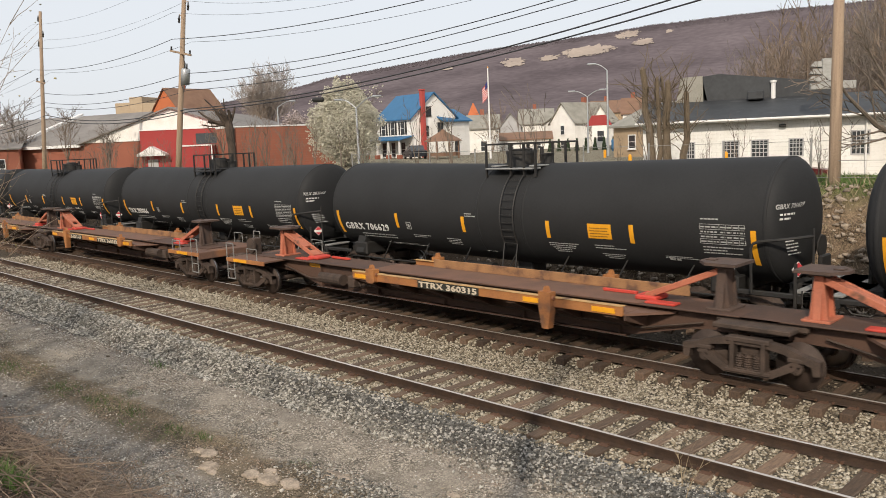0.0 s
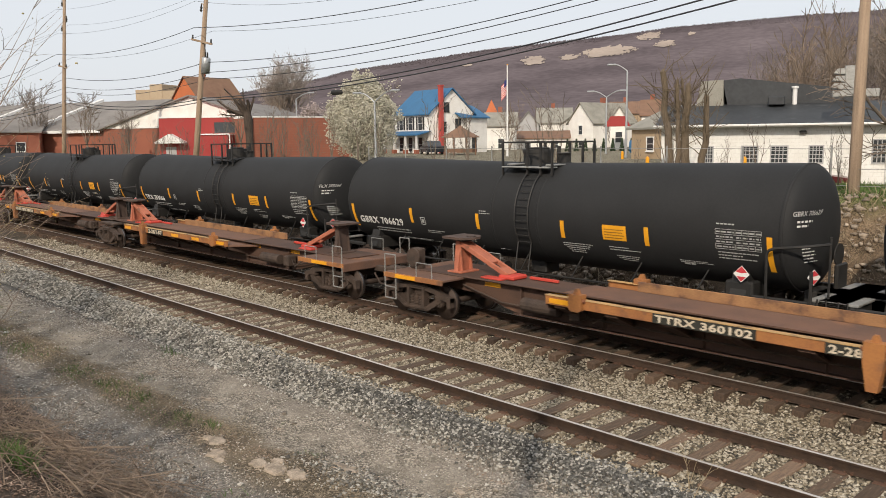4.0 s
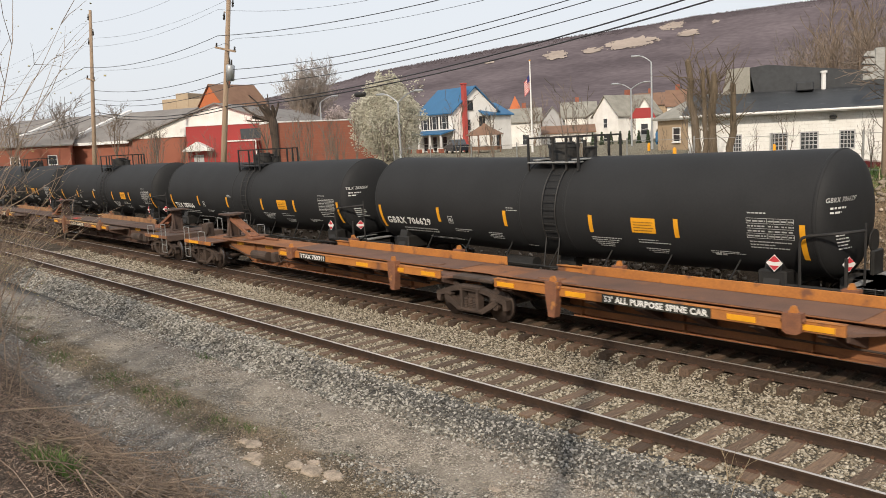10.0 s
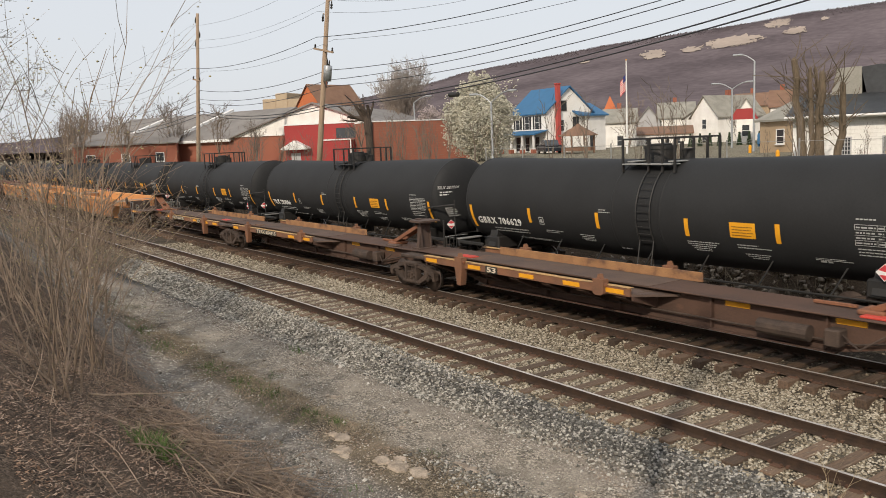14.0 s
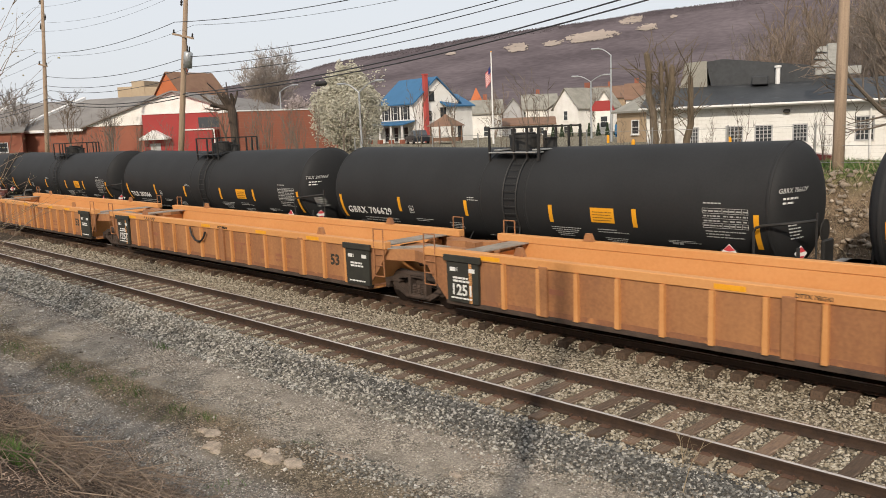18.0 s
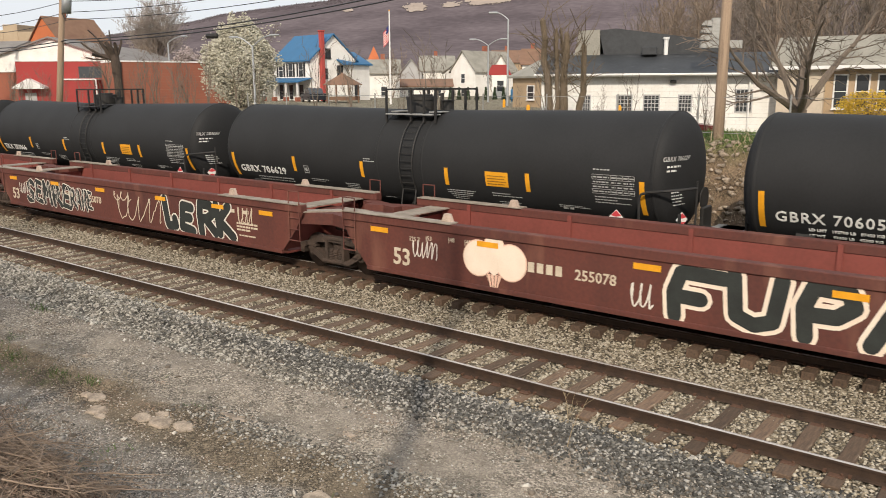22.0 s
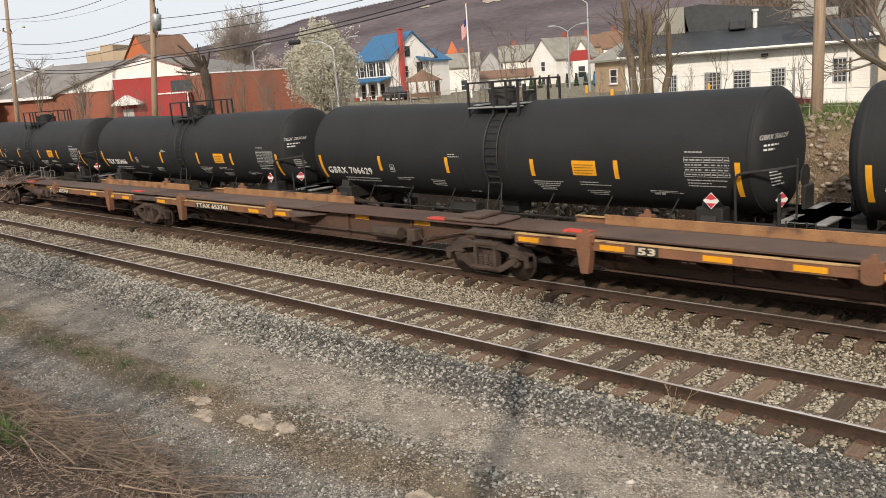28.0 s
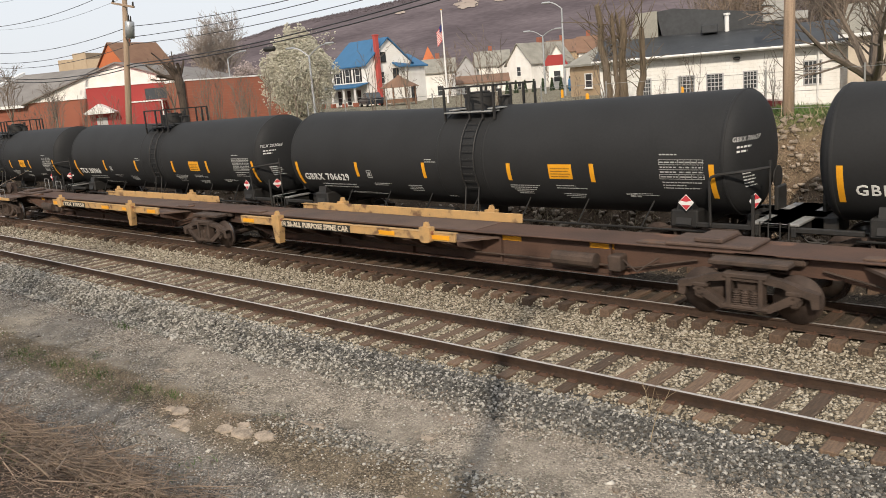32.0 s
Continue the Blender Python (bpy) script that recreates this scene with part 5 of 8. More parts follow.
            part("hand_brake", hb, TRUCK, car)
            add_coupler(car, s * (e + 1.1), s)
    add_truck(car, -e)
    if not ends[1]:
        part("articulation", Build().tube((-e, 0, 0.8), (-e, 0, 1.2), 0.45, n=16).box(-e - 0.7, -e + 0.7, -0.4, 0.4, 0.9, 1.15, 0.04), TRUCK, car)
    plan(car, e, w)
    return car


def side_text(car, text, x, z, h, mat, y=-1.522, **kw):
    return part("letters", lettering(text, h, mat, **kw), None, car, "stencilled letters", m=pose(x, y, z))


def number_panel(car, x0, x1, big, y=-1.53):
    p = part("number_panel", Build().prism([(x0, 0.44), (x1, 0.44), (x1 + 0.02, 1.5), (x0 - 0.02, 1.5)], y - 0.08, y), OLIVE, car, "dark painted panel with white numerals")
    part("panel_flap", Build().box(x0 - 0.1, x1 + 0.1, y - 0.12, y - 0.05, 1.44, 1.6, 0.01), OLIVE, p)
    if big:
        part("letters", lettering(big, 0.26, WHITE, 0.008), None, p, m=pose(x0 + 0.12, y - 0.083, 0.62))
    part("panel_print", bars([(x0 + 0.1, 1.2, 0.25, 0.1), (x1 - 0.3, 1.2, 0.2, 0.1), (x0 + 0.2, 1.02, 0.5, 0.05), (x0 + 0.2, 0.94, 0.55, 0.05), (x0 + 0.12, 0.52, 0.7, 0.04)], WHITE, 3), WHITE, p, m=pose(0, y - 0.082, 0))


def orange_plan(kind):
    def plan(car, e, w):
        for q in (-w + 1.2, -1.0, 2.6, w - 2.8):
            part("reflective_stripe", Build().box(q, q + 0.62, -1.566, -1.558, 1.54, 1.64), YELLOW, car, "yellow reflective stripe")
        if kind in (0, 1):
            number_panel(car, -w + 0.12, -w + 1.15, "1251" if kind == 0 else "125T")
        else:
            side_text(car, "40", -w + 2.6, 0.9, 0.12, OLIVE, y=-1.625)
        if kind != 0:
            number_panel(car, w - 0.84, w + 0.16, "")
        side_text(car, "53", w - 1.7, 0.88, 0.3, FADED if kind == 0 else OLIVE, offset=0.012)
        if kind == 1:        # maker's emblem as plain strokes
            em = Build()
            x, z = 0.95, 0.78
            em.box(x, x + 0.42, -1.53, -1.521, z + 0.3, z + 0.36).box(x + 0.18, x + 0.25, -1.53, -1.521, z, z + 0.3)
            em.box(x + 0.46, x + 0.85, -1.53, -1.521, z + 0.3, z + 0.36).box(x + 0.6, x + 0.67, -1.53, -1.521, z, z + 0.3)
            em.prism([(x + 0.85, z + 0.36), (x + 0.95, z + 0.36), (x + 1.25, z), (x + 1.15, z)], -1.53, -1.521)
            em.prism([(x + 1.15, z + 0.36), (x + 1.25, z + 0.36), (x + 0.95, z), (x + 0.85, z)], -1.531, -1.522)
            part("emblem", em, FADED, car, "faded brown emblem")
            part("notice", Build().box(2.75, 3.1, -1.528, -1.521, 0.72, 1.02), FADED, car)
            hose = Build().path([(-1.75, -1.62, 1.48), (-1.65, -1.63, 1.2), (-1.4, -1.63, 1.02), (-1.05, -1.63, 1.0), (-0.8, -1.63, 1.15), (-0.65, -1.62, 1.36)], 0.035, 6)
            scribble(car, -w + 2.6, 1.53, 0.95, 0.14, SPRAYK, 44, 0.012, 16, -1.566)
            part("air_hose", hose, BLACK, car, "black hose hanging from the chord")
            side_text(car, "DTTX 786242", 0.15, 1.555, 0.075, OLIVE, y=-1.566)
        else:
            side_text(car, "DTTX 786242", 0.5, 1.555, 0.075, OLIVE, y=-1.566)
        part("side_print", bars([(w - 4.6, 0.86, 0.9, 0.09), (w - 4.6, 0.72, 0.8, 0.06), (-w + 2.9, 0.95, 0.8, 0.12)], FADED, 6), FADED, car, m=pose(0, -1.523, 0))
    return plan


STROKES = {
    "F": [[(0.05, 0), (0.0, 0.5), (0.1, 1)], [(0.1, 1), (1.0, 0.97)], [(0.05, 0.46), (0.58, 0.40)]],
    "U": [[(0.0, 1), (0.08, 0.2), (0.4, 0.02), (0.75, 0.12), (0.9, 1)]],
    "P": [[(0.1, 0), (0.0, 0.6), (0.05, 1), (0.7, 0.98), (0.85, 0.7), (0.6, 0.45), (0.1, 0.42)]],
    "A": [[(0.0, 0), (0.3, 1), (0.65, 1), (0.95, 0)], [(0.2, 0.4), (0.8, 0.36)]],
    "L": [[(0.0, 1), (0.22, 0.15), (0.35, 0.05), (0.9, 0.1), (0.8, 0.3)]],
    "E": [[(0.85, 0.9), (0.2, 1), (0.05, 0.1), (0.9, 0.0)], [(0.1, 0.52), (0.7, 0.5)]],
    "R": [[(0.15, 0), (0.0, 0.6), (0.08, 1), (0.7, 0.97), (0.8, 0.7), (0.5, 0.48), (0.1, 0.45)], [(0.4, 0.48), (1.0, 0)]],
    "K": [[(0.12, 0), (0.0, 1)], [(0.8, 1), (0.12, 0.5), (1.05, -0.05)]],
    "S": [[(0.9, 0.85), (0.5, 1), (0.1, 0.8), (0.3, 0.55), (0.8, 0.4), (0.75, 0.08), (0.3, 0.0), (0.0, 0.18)]],
    "M": [[(0.0, 0), (0.12, 1), (0.45, 0.35), (0.8, 1), (0.95, 0)]],
    "C": [[(0.9, 0.85), (0.4, 1), (0.02, 0.55), (0.3, 0.02), (0.9, 0.12)]],
    "H": [[(0.08, 0), (0.0, 1)], [(0.9, 1), (0.85, 0)], [(0.05, 0.5), (0.88, 0.5)]],
    "V": [[(0.0, 1), (0.42, 0.0), (0.95, 1)]]}


def ribbon(pts, r, y, thick=0.0012):
    """A flat sprayed stroke with round ends and joints, in the plane y."""
    b = Build()
    for k, ((x0, z0), (x1, z1)) in enumerate(zip(pts[:-1], pts[1:])):
        d = math.hypot(x1 - x0, z1 - z0) or 1
        nx, nz = -(z1 - z0) / d * r, (x1 - x0) / d * r
        yy = y - 0.00015 * k
        b.prism([(x0 + nx, z0 + nz), (x1 + nx, z1 + nz), (x1 - nx, z1 - nz), (x0 - nx, z0 - nz)], yy - thick, yy)
    for k, (x, z) in enumerate(pts):
        yy = y - 0.00015 * k - 0.00005
        b.prism([(x + r * math.cos(i * 0.6283), z + r * math.sin(i * 0.6283)) for i in range(10)], yy - thick, yy)
    return b


def tag(car, text, x, z, w, h, fill, line, fat=0.1, rim=0.045, slant=0.1, seed=1, y=-1.5215, halo=None):
    """Sprayed letters of thick uneven strokes, crowded together: a rim of one colour round a fill of another."""
    q = random.Random(seed)
    n = len(text)
    step = w / n
    for k, ch in enumerate(text):
        dz, tall, wide, lean = q.uniform(-0.06, 0.06) * h, h * q.uniform(0.84, 1.0), step * q.uniform(0.72, 0.86), slant + q.uniform(-0.1, 0.1)
        for j, raw in enumerate(STROKES[ch]):
            pts = [(x + step * k + wide * (u + q.uniform(-0.03, 0.03)) + lean * v * h, z + dz + tall * (v + q.uniform(-0.03, 0.03))) for u, v in raw]
            d = 0.0016 * (j % 3) + 0.0006 * (k % 2)
            if halo:
                part("sprayed_halo", ribbon(pts, fat + rim * 2.1, y - d * 0.3), halo, car, "outer sprayed rim")
            o = part("sprayed_outline", ribbon(pts, fat + rim, y - 0.004 - d * 0.3), line, car, "sprayed outline")
            part("sprayed_stroke", ribbon(pts, fat, y - 0.010 - d), fill, o, "sprayed stroke")


def scribble(car, x, z, w, h, mat, seed, r=0.018, n=14, y=-1.528):
    """A quick loopy spray-can scrawl."""
    q = random.Random(seed)
    pts, m = [], n * 4
    for k in range(m + 1):
        a = 1.9 * k * n / m + q.uniform(-0.25, 0.25)
        pts.append((x + w * k / m + 0.9 * w / n * math.cos(a), y, z + h * (0.5 + 0.5 * math.sin(a * 1.07) * q.uniform(0.8, 1.0))))
    b = Build().sweep(pts, [r] * (m + 1), 6)
    b.v = [(p[0], y + (p[1] - y) * 0.12, p[2]) for p in b.v]
    part("sprayed_scrawl", b, mat, car, "sprayed scrawl")


def red_plan(kind):
    def plan(car, e, w):
        for q in (-w + 0.15, -w + 3.3, -1.5, 2.0, w - 3.0, w - 0.9):
            part("reflective_stripe", Build().box(q, q + 0.55, -1.536, -1.522, 1.30, 1.42), YELLOW, car, "yellow reflective stripe")
        part("side_print", bars([(w - 1.6, 1.25, 0.25, 0.1), (w - 2.2, 1.25, 0.25, 0.1), (w - 1.9, 0.95, 0.9, 0.05), (w - 1.9, 0.86, 0.9, 0.05), (w - 1.9, 0.77, 0.6, 0.05), (w - 1.8, 0.62, 0.7, 0.04)], STEN, 4), STEN, car, m=pose(0, -1.523, 0))
        side_text(car, "53", -7.6, 0.60, 0.38, STEN, offset=0.012)
        for words, q, z in (("125 T", -w + 1.35, 1.2), ("|53", -w + 1.85, 1.26), ("|48", -w + 2.5, 1.3), ("|45", -w + 2.95, 1.3), ("|40", -w + 3.75, 1.3), ("20", -w + 3.8, 1.18)):
            side_text(car, words, q, z, 0.1, STEN)
        part("notice", bars([(-w + 4.05, 1.33 - 0.05 * k, 0.35, 0.02) for k in range(5)], FADED, 3), FADED, car, m=pose(0, -1.523, 0))
        side_text(car, "255078", -2.12 if kind == 1 else -2.75, 0.9, 0.21, STEN, offset=0.004)
        for q in range(4):
            part("name_bar", Build().box(-3.85 + 0.22 * q, -3.70 + 0.22 * q, -1.527, -1.522, 0.91, 1.12), STEN, car, "pale painted mark")
        scribble(car, -7.0, 0.82, 0.75, 0.42, SPRAYW, 5 + kind, 0.014, 18)
        if kind == 0:
            for name, cx, cz, r, dy in (("sprayed_round", -4.71, 1.33, 0.25, 0.0), ("sprayed_round", -5.12, 1.04, 0.385, 0.002), ("sprayed_round", -4.28, 1.03, 0.385, 0.002)):
                part("sprayed_halo", Build().prism([(cx + (r + 0.025) * math.cos(a * math.pi / 16), cz + (r + 0.025) * math.sin(a * math.pi / 16)) for a in range(32)], -1.526 - dy, -1.521), SPRAYP, car, "pink sprayed outline")
                part(name, Build().prism([(cx + r * math.cos(a * math.pi / 16), cz + r * math.sin(a * math.pi / 16)) for a in range(32)], -1.529 - dy, -1.521), SPRAYC, car, "sprayed cream round")
            part("sprayed_petal", Build().prism([(-4.83, 0.95), (-4.8, 0.76), (-4.7, 0.7), (-4.6, 0.76), (-4.57, 0.95), (-4.62, 1.25), (-4.78, 1.25)], -1.533, -1.521), SPRAYC, car)
            part("sprayed_cone", Build().prism([(-4.92, 0.72), (-4.5, 0.72), (-4.62, 0.40), (-4.78, 0.40)], -1.5305, -1.5215), SPRAYP, car, "sprayed peach cone")
            for k in range(4):
                part("sprayed_line", Build().prism([(-4.9 + 0.1 * k, 0.72), (-4.885 + 0.1 * k, 0.72), (-4.785 + 0.05 * k, 0.42), (-4.80 + 0.05 * k, 0.42)], -1.5335, -1.5305), MAROON, car)
            tag(car, "FUPA", -0.7, 0.58, 4.45, 0.88, SPRAYK, SPRAYC, 0.135, 0.08, 0.06, 3)
            scribble(car, -1.55, 0.55, 0.5, 0.5, SPRAYW, 3, 0.02, 9)
            tag(car, "SF", 4.05, 0.78, 0.95, 0.36, SPRAYO, SPRAYR, 0.035, 0.03, 0.3, 5)
        if kind == 1:
            tag(car, "LERK", 2.45, 0.55, 3.55, 0.86, SPRAYK, SPRAYW, 0.14, 0.045, 0.0, 8)
            scribble(car, -0.3, 0.5, 2.7, 0.85, STEN, 8, 0.02, 15)
            scribble(car, -0.45, 1.1, 1.1, 0.32, STEN, 9, 0.018, 9)
            scribble(car, 6.0, 0.95, 0.7, 0.5, STEN, 12, 0.018, 12)
            tag(car, "SEMRE", -6.4, 0.62, 3.3, 0.78, SPRAYK, SPRAYW, 0.085, 0.03, 0.0, 14)
            tag(car, "RARE", -3.2, 0.62, 1.5, 0.66, SPRAYK, SPRAYW, 0.05, 0.025, 0.05, 15)
            scribble(car, -6.3, 0.6, 4.4, 0.75, SPRAYW, 18, 0.014, 30, -1.540)
        if kind == 2:
            tag(car, "ALSR", 0.95, 0.66, 3.1, 0.76, SPRAYO, SPRAYG, 0.14, 0.04, 0.05, 21, halo=SPRAYW)
            tag(car, "CHAV", -4.15, 0.66, 3.4, 0.74, SPRAYK, SPRAYW, 0.1, 0.075, 0.12, 22)
            scribble(car, -0.5, 0.5, 0.7, 0.7, STEN, 22, 0.02, 14)
            tag(car, "SF", 4.15, 0.86, 0.75, 0.34, SPRAYO, SPRAYR, 0.03, 0.025, 0.3, 23)
    return plan


SETS = (
    ((325.0, 307.5, 290.1), "faded", "both", ["R", "F"], [(("ALL PURPOSE SPINE CAR", 2.4),), (("TTRX 360315", 2.8),)]),
    ((286.0, 269.7, 251.3, 235.1), "faded", "both", ["R", "F", "F"], [(("2-28/1-57", 2.5), ("TTRX 360102", 5.6)), (("TWIN 28 - ALL PURPOSE SPINE CAR", 3.9),), (("TTRX 360102", 2.85), ("2-28/1-57", 6.25))]),
    ((231.1, 213.6, 196.3, 179.0), "faded", "both", ["R", "R", "F"], [(("2-28/1-57", 2.5),), (("TWIN 28 - ALL PURPOSE SPINE CAR", 1.75),), (("TTRX 360339", 2.85), ("2-28/1-57", 6.25))]),
    ((174.7, 159.2, 141.85, 126.1), "bright", "one", ["R", "R", "F"], [(("TTAX 753311", 4.55),), (("53' ALL PURPOSE SPINE CAR", 3.4),), (("TTAX 753311", 1.45),)]),
    ((122.2, 106.4, 89.1, 72.0, 55.5, 39.4), "dark", "one", ["R", "R", "R", "R", "F"], [(("TTAX 654115", 3.0),), (("TTAX 654115", 3.0), ("53", 6.4)), (("53", 3.2),), (("TTAX 654115", 3.0),), (("TTAX 654115", 0.98), ("53", 5.3))]),
    ((-88.3, -104.3, -121.1, -138.3, -155.6, -171.9), "dark", "one", ["R", "R", "R", "R", "F"], [(("TTAX 653741", 3.0),), (("TTAX 653741", 3.0),), (("53", 3.2),), (("TTAX 653741", 3.0),), (("TTAX 653741", 0.2),)]),
    ((-176.55, -194.2, -212.7, -230.4), "dusty", "none", ["R", "R", "F"], [(("2-28/157", 2.33), ("TTRX 370558", 4.83)), (("TWIN 28-ALL PURPOSE SPINE CAR", 1.75),), (("TTRX 370558", 1.0),)]),
)
for joints, style, hk, sides, words in SETS:
    n = len(joints) - 1
    for k in range(n):
        kind = "none" if joints[0] == -88.3 and k >= 3 else hk
        spine_unit(joints[k], joints[k + 1], style, (k == 0, k == n - 1), words[k], kind, "rear" if sides[k] == "R" else "front")
OJ = (35.1, 15.75, -3.8, -22.1)
for k in range(3):
    well_unit(OJ[k], OJ[k + 1], "orange", (k == 0, k == 2), orange_plan(k))
RJ = (-26.2, -46.2, -65.0, -84.0)
for k in range(3):
    well_unit(RJ[k], RJ[k + 1], "red", (k == 0, k == 2), red_plan(k))


# ---- the town behind the tracks ----
BRICK = material("red_brick", (0.29, 0.105, 0.066), 0.9, dark=(0.24, 0.085, 0.055), scale=0.6, fine=20, bump=0.25)
COURSE = material("brick_mortar", (0.33, 0.15, 0.10), 0.9)
ROOF_G = material("grey_roofing", (0.23, 0.212, 0.195), 0.85, dark=(0.155, 0.14, 0.128), scale=0.5, fine=8, bump=0.2)
ROOF_K = material("black_membrane_roof", (0.046, 0.049, 0.053), 0.6, dark=(0.026, 0.028, 0.031), scale=0.9, fine=5, amount=0.7, bump=0.25, rust=(0.085, 0.088, 0.09), rust_at=0.63, rust_scale=0.7)
ROOF_B = material("blue_metal_roof", (0.035, 0.135, 0.27), 0.6, dark=(0.03, 0.11, 0.22), scale=0.8, fine=10, bump=0.05)
ROOF_BR = material("brown_shingle", (0.22, 0.13, 0.085), 0.9, dark=(0.16, 0.09, 0.06), scale=1.0, fine=12, bump=0.3)
WALLW = material("white_painted_wall", (0.84, 0.82, 0.78), 0.85, dark=(0.66, 0.63, 0.58), scale=0.7, fine=10, bump=0.1)
BLOCK = material("white_painted_block", (0.77, 0.76, 0.73), 0.85, dark=(0.66, 0.64, 0.60), scale=0.9, fine=8, bump=0.15, rust=(0.52, 0.49, 0.44), rust_at=0.6, rust_scale=1.3)
BLOCKJ = material("block_mortar", (0.60, 0.585, 0.55), 0.9)
WALLG = material("grey_siding", (0.42, 0.42, 0.42), 0.85, dark=(0.33, 0.33, 0.33), scale=0.8, fine=14)
TAN = material("tan_wall", (0.42, 0.31, 0.20), 0.85, dark=(0.33, 0.24, 0.15), scale=0.7, fine=12)
BEIGE = material("beige_stone", (0.42, 0.33, 0.23), 0.9, dark=(0.34, 0.26, 0.18), scale=0.2, fine=2)
BEIGEB = material("pale_concrete_block", (0.55, 0.47, 0.37), 0.9, dark=(0.45, 0.38, 0.30), scale=0.8, fine=12)
REDM = material("red_metal_siding", (0.31, 0.032, 0.03), 0.6, dark=(0.30, 0.03, 0.026), scale=1.0, fine=10, bump=0.05)
ORANGEB = material("orange_brick_gable", (0.50, 0.15, 0.06), 0.9, dark=(0.40, 0.12, 0.05), scale=0.4, fine=4)
TRIM = material("white_trim", (0.75, 0.74, 0.72), 0.7, dark=(0.65, 0.64, 0.62), scale=2)
DARKG = glass("window_glass", (0.045, 0.05, 0.055), 0.12)
SHINGLE = material("grey_green_shingle", (0.30, 0.285, 0.245), 0.9, dark=(0.18, 0.172, 0.145), scale=0.8, fine=10, bump=0.3)
POLEW = material("weathered_pole_wood", (0.36, 0.265, 0.185), 0.9, dark=(0.21, 0.15, 0.105), scale=2, fine=30, bump=0.4, streak=(6, 6, 0.3))
WIRE = material("cable", (0.04, 0.04, 0.045), 0.6, bump=0.0)
STEELP = material("grey_lamp_post", (0.42, 0.44, 0.45), 0.45, 0.5, dark=(0.34, 0.35, 0.36), bump=0.0)
BLOSSOM = material("white_blossom", (0.56, 0.53, 0.44), 0.8, dark=(0.44, 0.42, 0.32), scale=1.2, fine=6, bump=0.0, island=0.18)
FORSY = material("yellow_blossom", (0.62, 0.42, 0.04), 0.8, dark=(0.46, 0.30, 0.04), scale=2, bump=0.0, island=0.3)
GREYT = material("grey_branches", (0.19, 0.158, 0.132), 0.9, dark=(0.125, 0.102, 0.086), scale=2, fine=10, bump=0.1, island=0.25)
PALET = material("pale_grey_twigs", (0.33, 0.285, 0.25), 0.9, dark=(0.21, 0.18, 0.155), scale=2, fine=10, bump=0.1, island=0.2)
# distance haze is mixed into both hill colours: paler and bluer than bare woods
HILLW = material("hazed_woods_hill", (0.165, 0.138, 0.146), 1.0, dark=(0.095, 0.079, 0.085), scale=0.009, fine=0.10, amount=0.75, bump=0.0, spec=0.0)
HILLT = material("hazed_far_trees", (0.14, 0.118, 0.124), 1.0, dark=(0.10, 0.085, 0.09), scale=0.012, fine=0.1, amount=0.6, bump=0.0, island=0.1, spec=0.0)
WOODB = material("sunlit_bare_twigs", (0.205, 0.155, 0.115), 0.9, dark=(0.13, 0.098, 0.075), scale=2, fine=10, bump=0.1, island=0.3)
DARKBARK = material("dark_wet_bark", (0.085, 0.062, 0.048), 0.9, dark=(0.035, 0.027, 0.022), scale=5, fine=30, bump=0.8, streak=(4, 4, 0.6))
LOPB = material("mossy_brown_bark", (0.15, 0.112, 0.075), 0.9, dark=(0.075, 0.058, 0.04), scale=5, fine=30, bump=0.8, streak=(4, 4, 0.6))
SCREE = material("pale_scree", (0.38, 0.31, 0.255), 0.95, dark=(0.26, 0.21, 0.175), scale=0.02, fine=0.2, bump=0.0)
DARKP = material("evergreen", (0.035, 0.055, 0.025), 0.9, dark=(0.02, 0.035, 0.016), scale=1, island=0.3, bump=0.0)


class Plan:
    """A local frame on the ground: along the front wall from a to b, then inwards, then up."""

    def __init__(self, a, b, z0):
        self.a, self.b = Vector((*a, z0)), Vector((*b, z0))
        self.w = (self.b - self.a).length
        u = (self.b - self.a).normalized()
        self.m = Matrix.Translation(self.a) @ Matrix.Rotation(math.atan2(u.y, u.x), 4, "Z")


def gable_roof(w, d, eave, rise, over=0.3, along="x", thick=0.14):
    """Two roof slabs; the ridge runs along x (the front) or along y (gable to the front)."""
    b = Build()
    L, S = (w, d) if along == "x" else (d, w)
    out = []
    for s in (0, 1):
        e0, r0 = (-over, S / 2) if s == 0 else (S + over, S / 2)
        dz = -over * rise / (S / 2)
        prof = [(e0, eave + dz), (r0, eave + rise), (r0, eave + rise + thick), (e0, eave + dz + thick)]
        bb = Build().prism(prof, -over, L + over, "x")
        if along == "y":
            bb.v = [(p[1], p[0], p[2]) for p in bb.v]
        out.append(bb)
    return out


def gable_wall(w, d, eave, rise, along, mat_w, car, where):
    for u in (0.0, (w if along == "x" else d) - 0.2):
        s = d if along == "x" else w
        part("gable", Build().prism([(0, eave), (s, eave), (s / 2, eave + rise)], u, u + 0.2, "x" if along == "x" else "y"), mat_w, car, m=where)


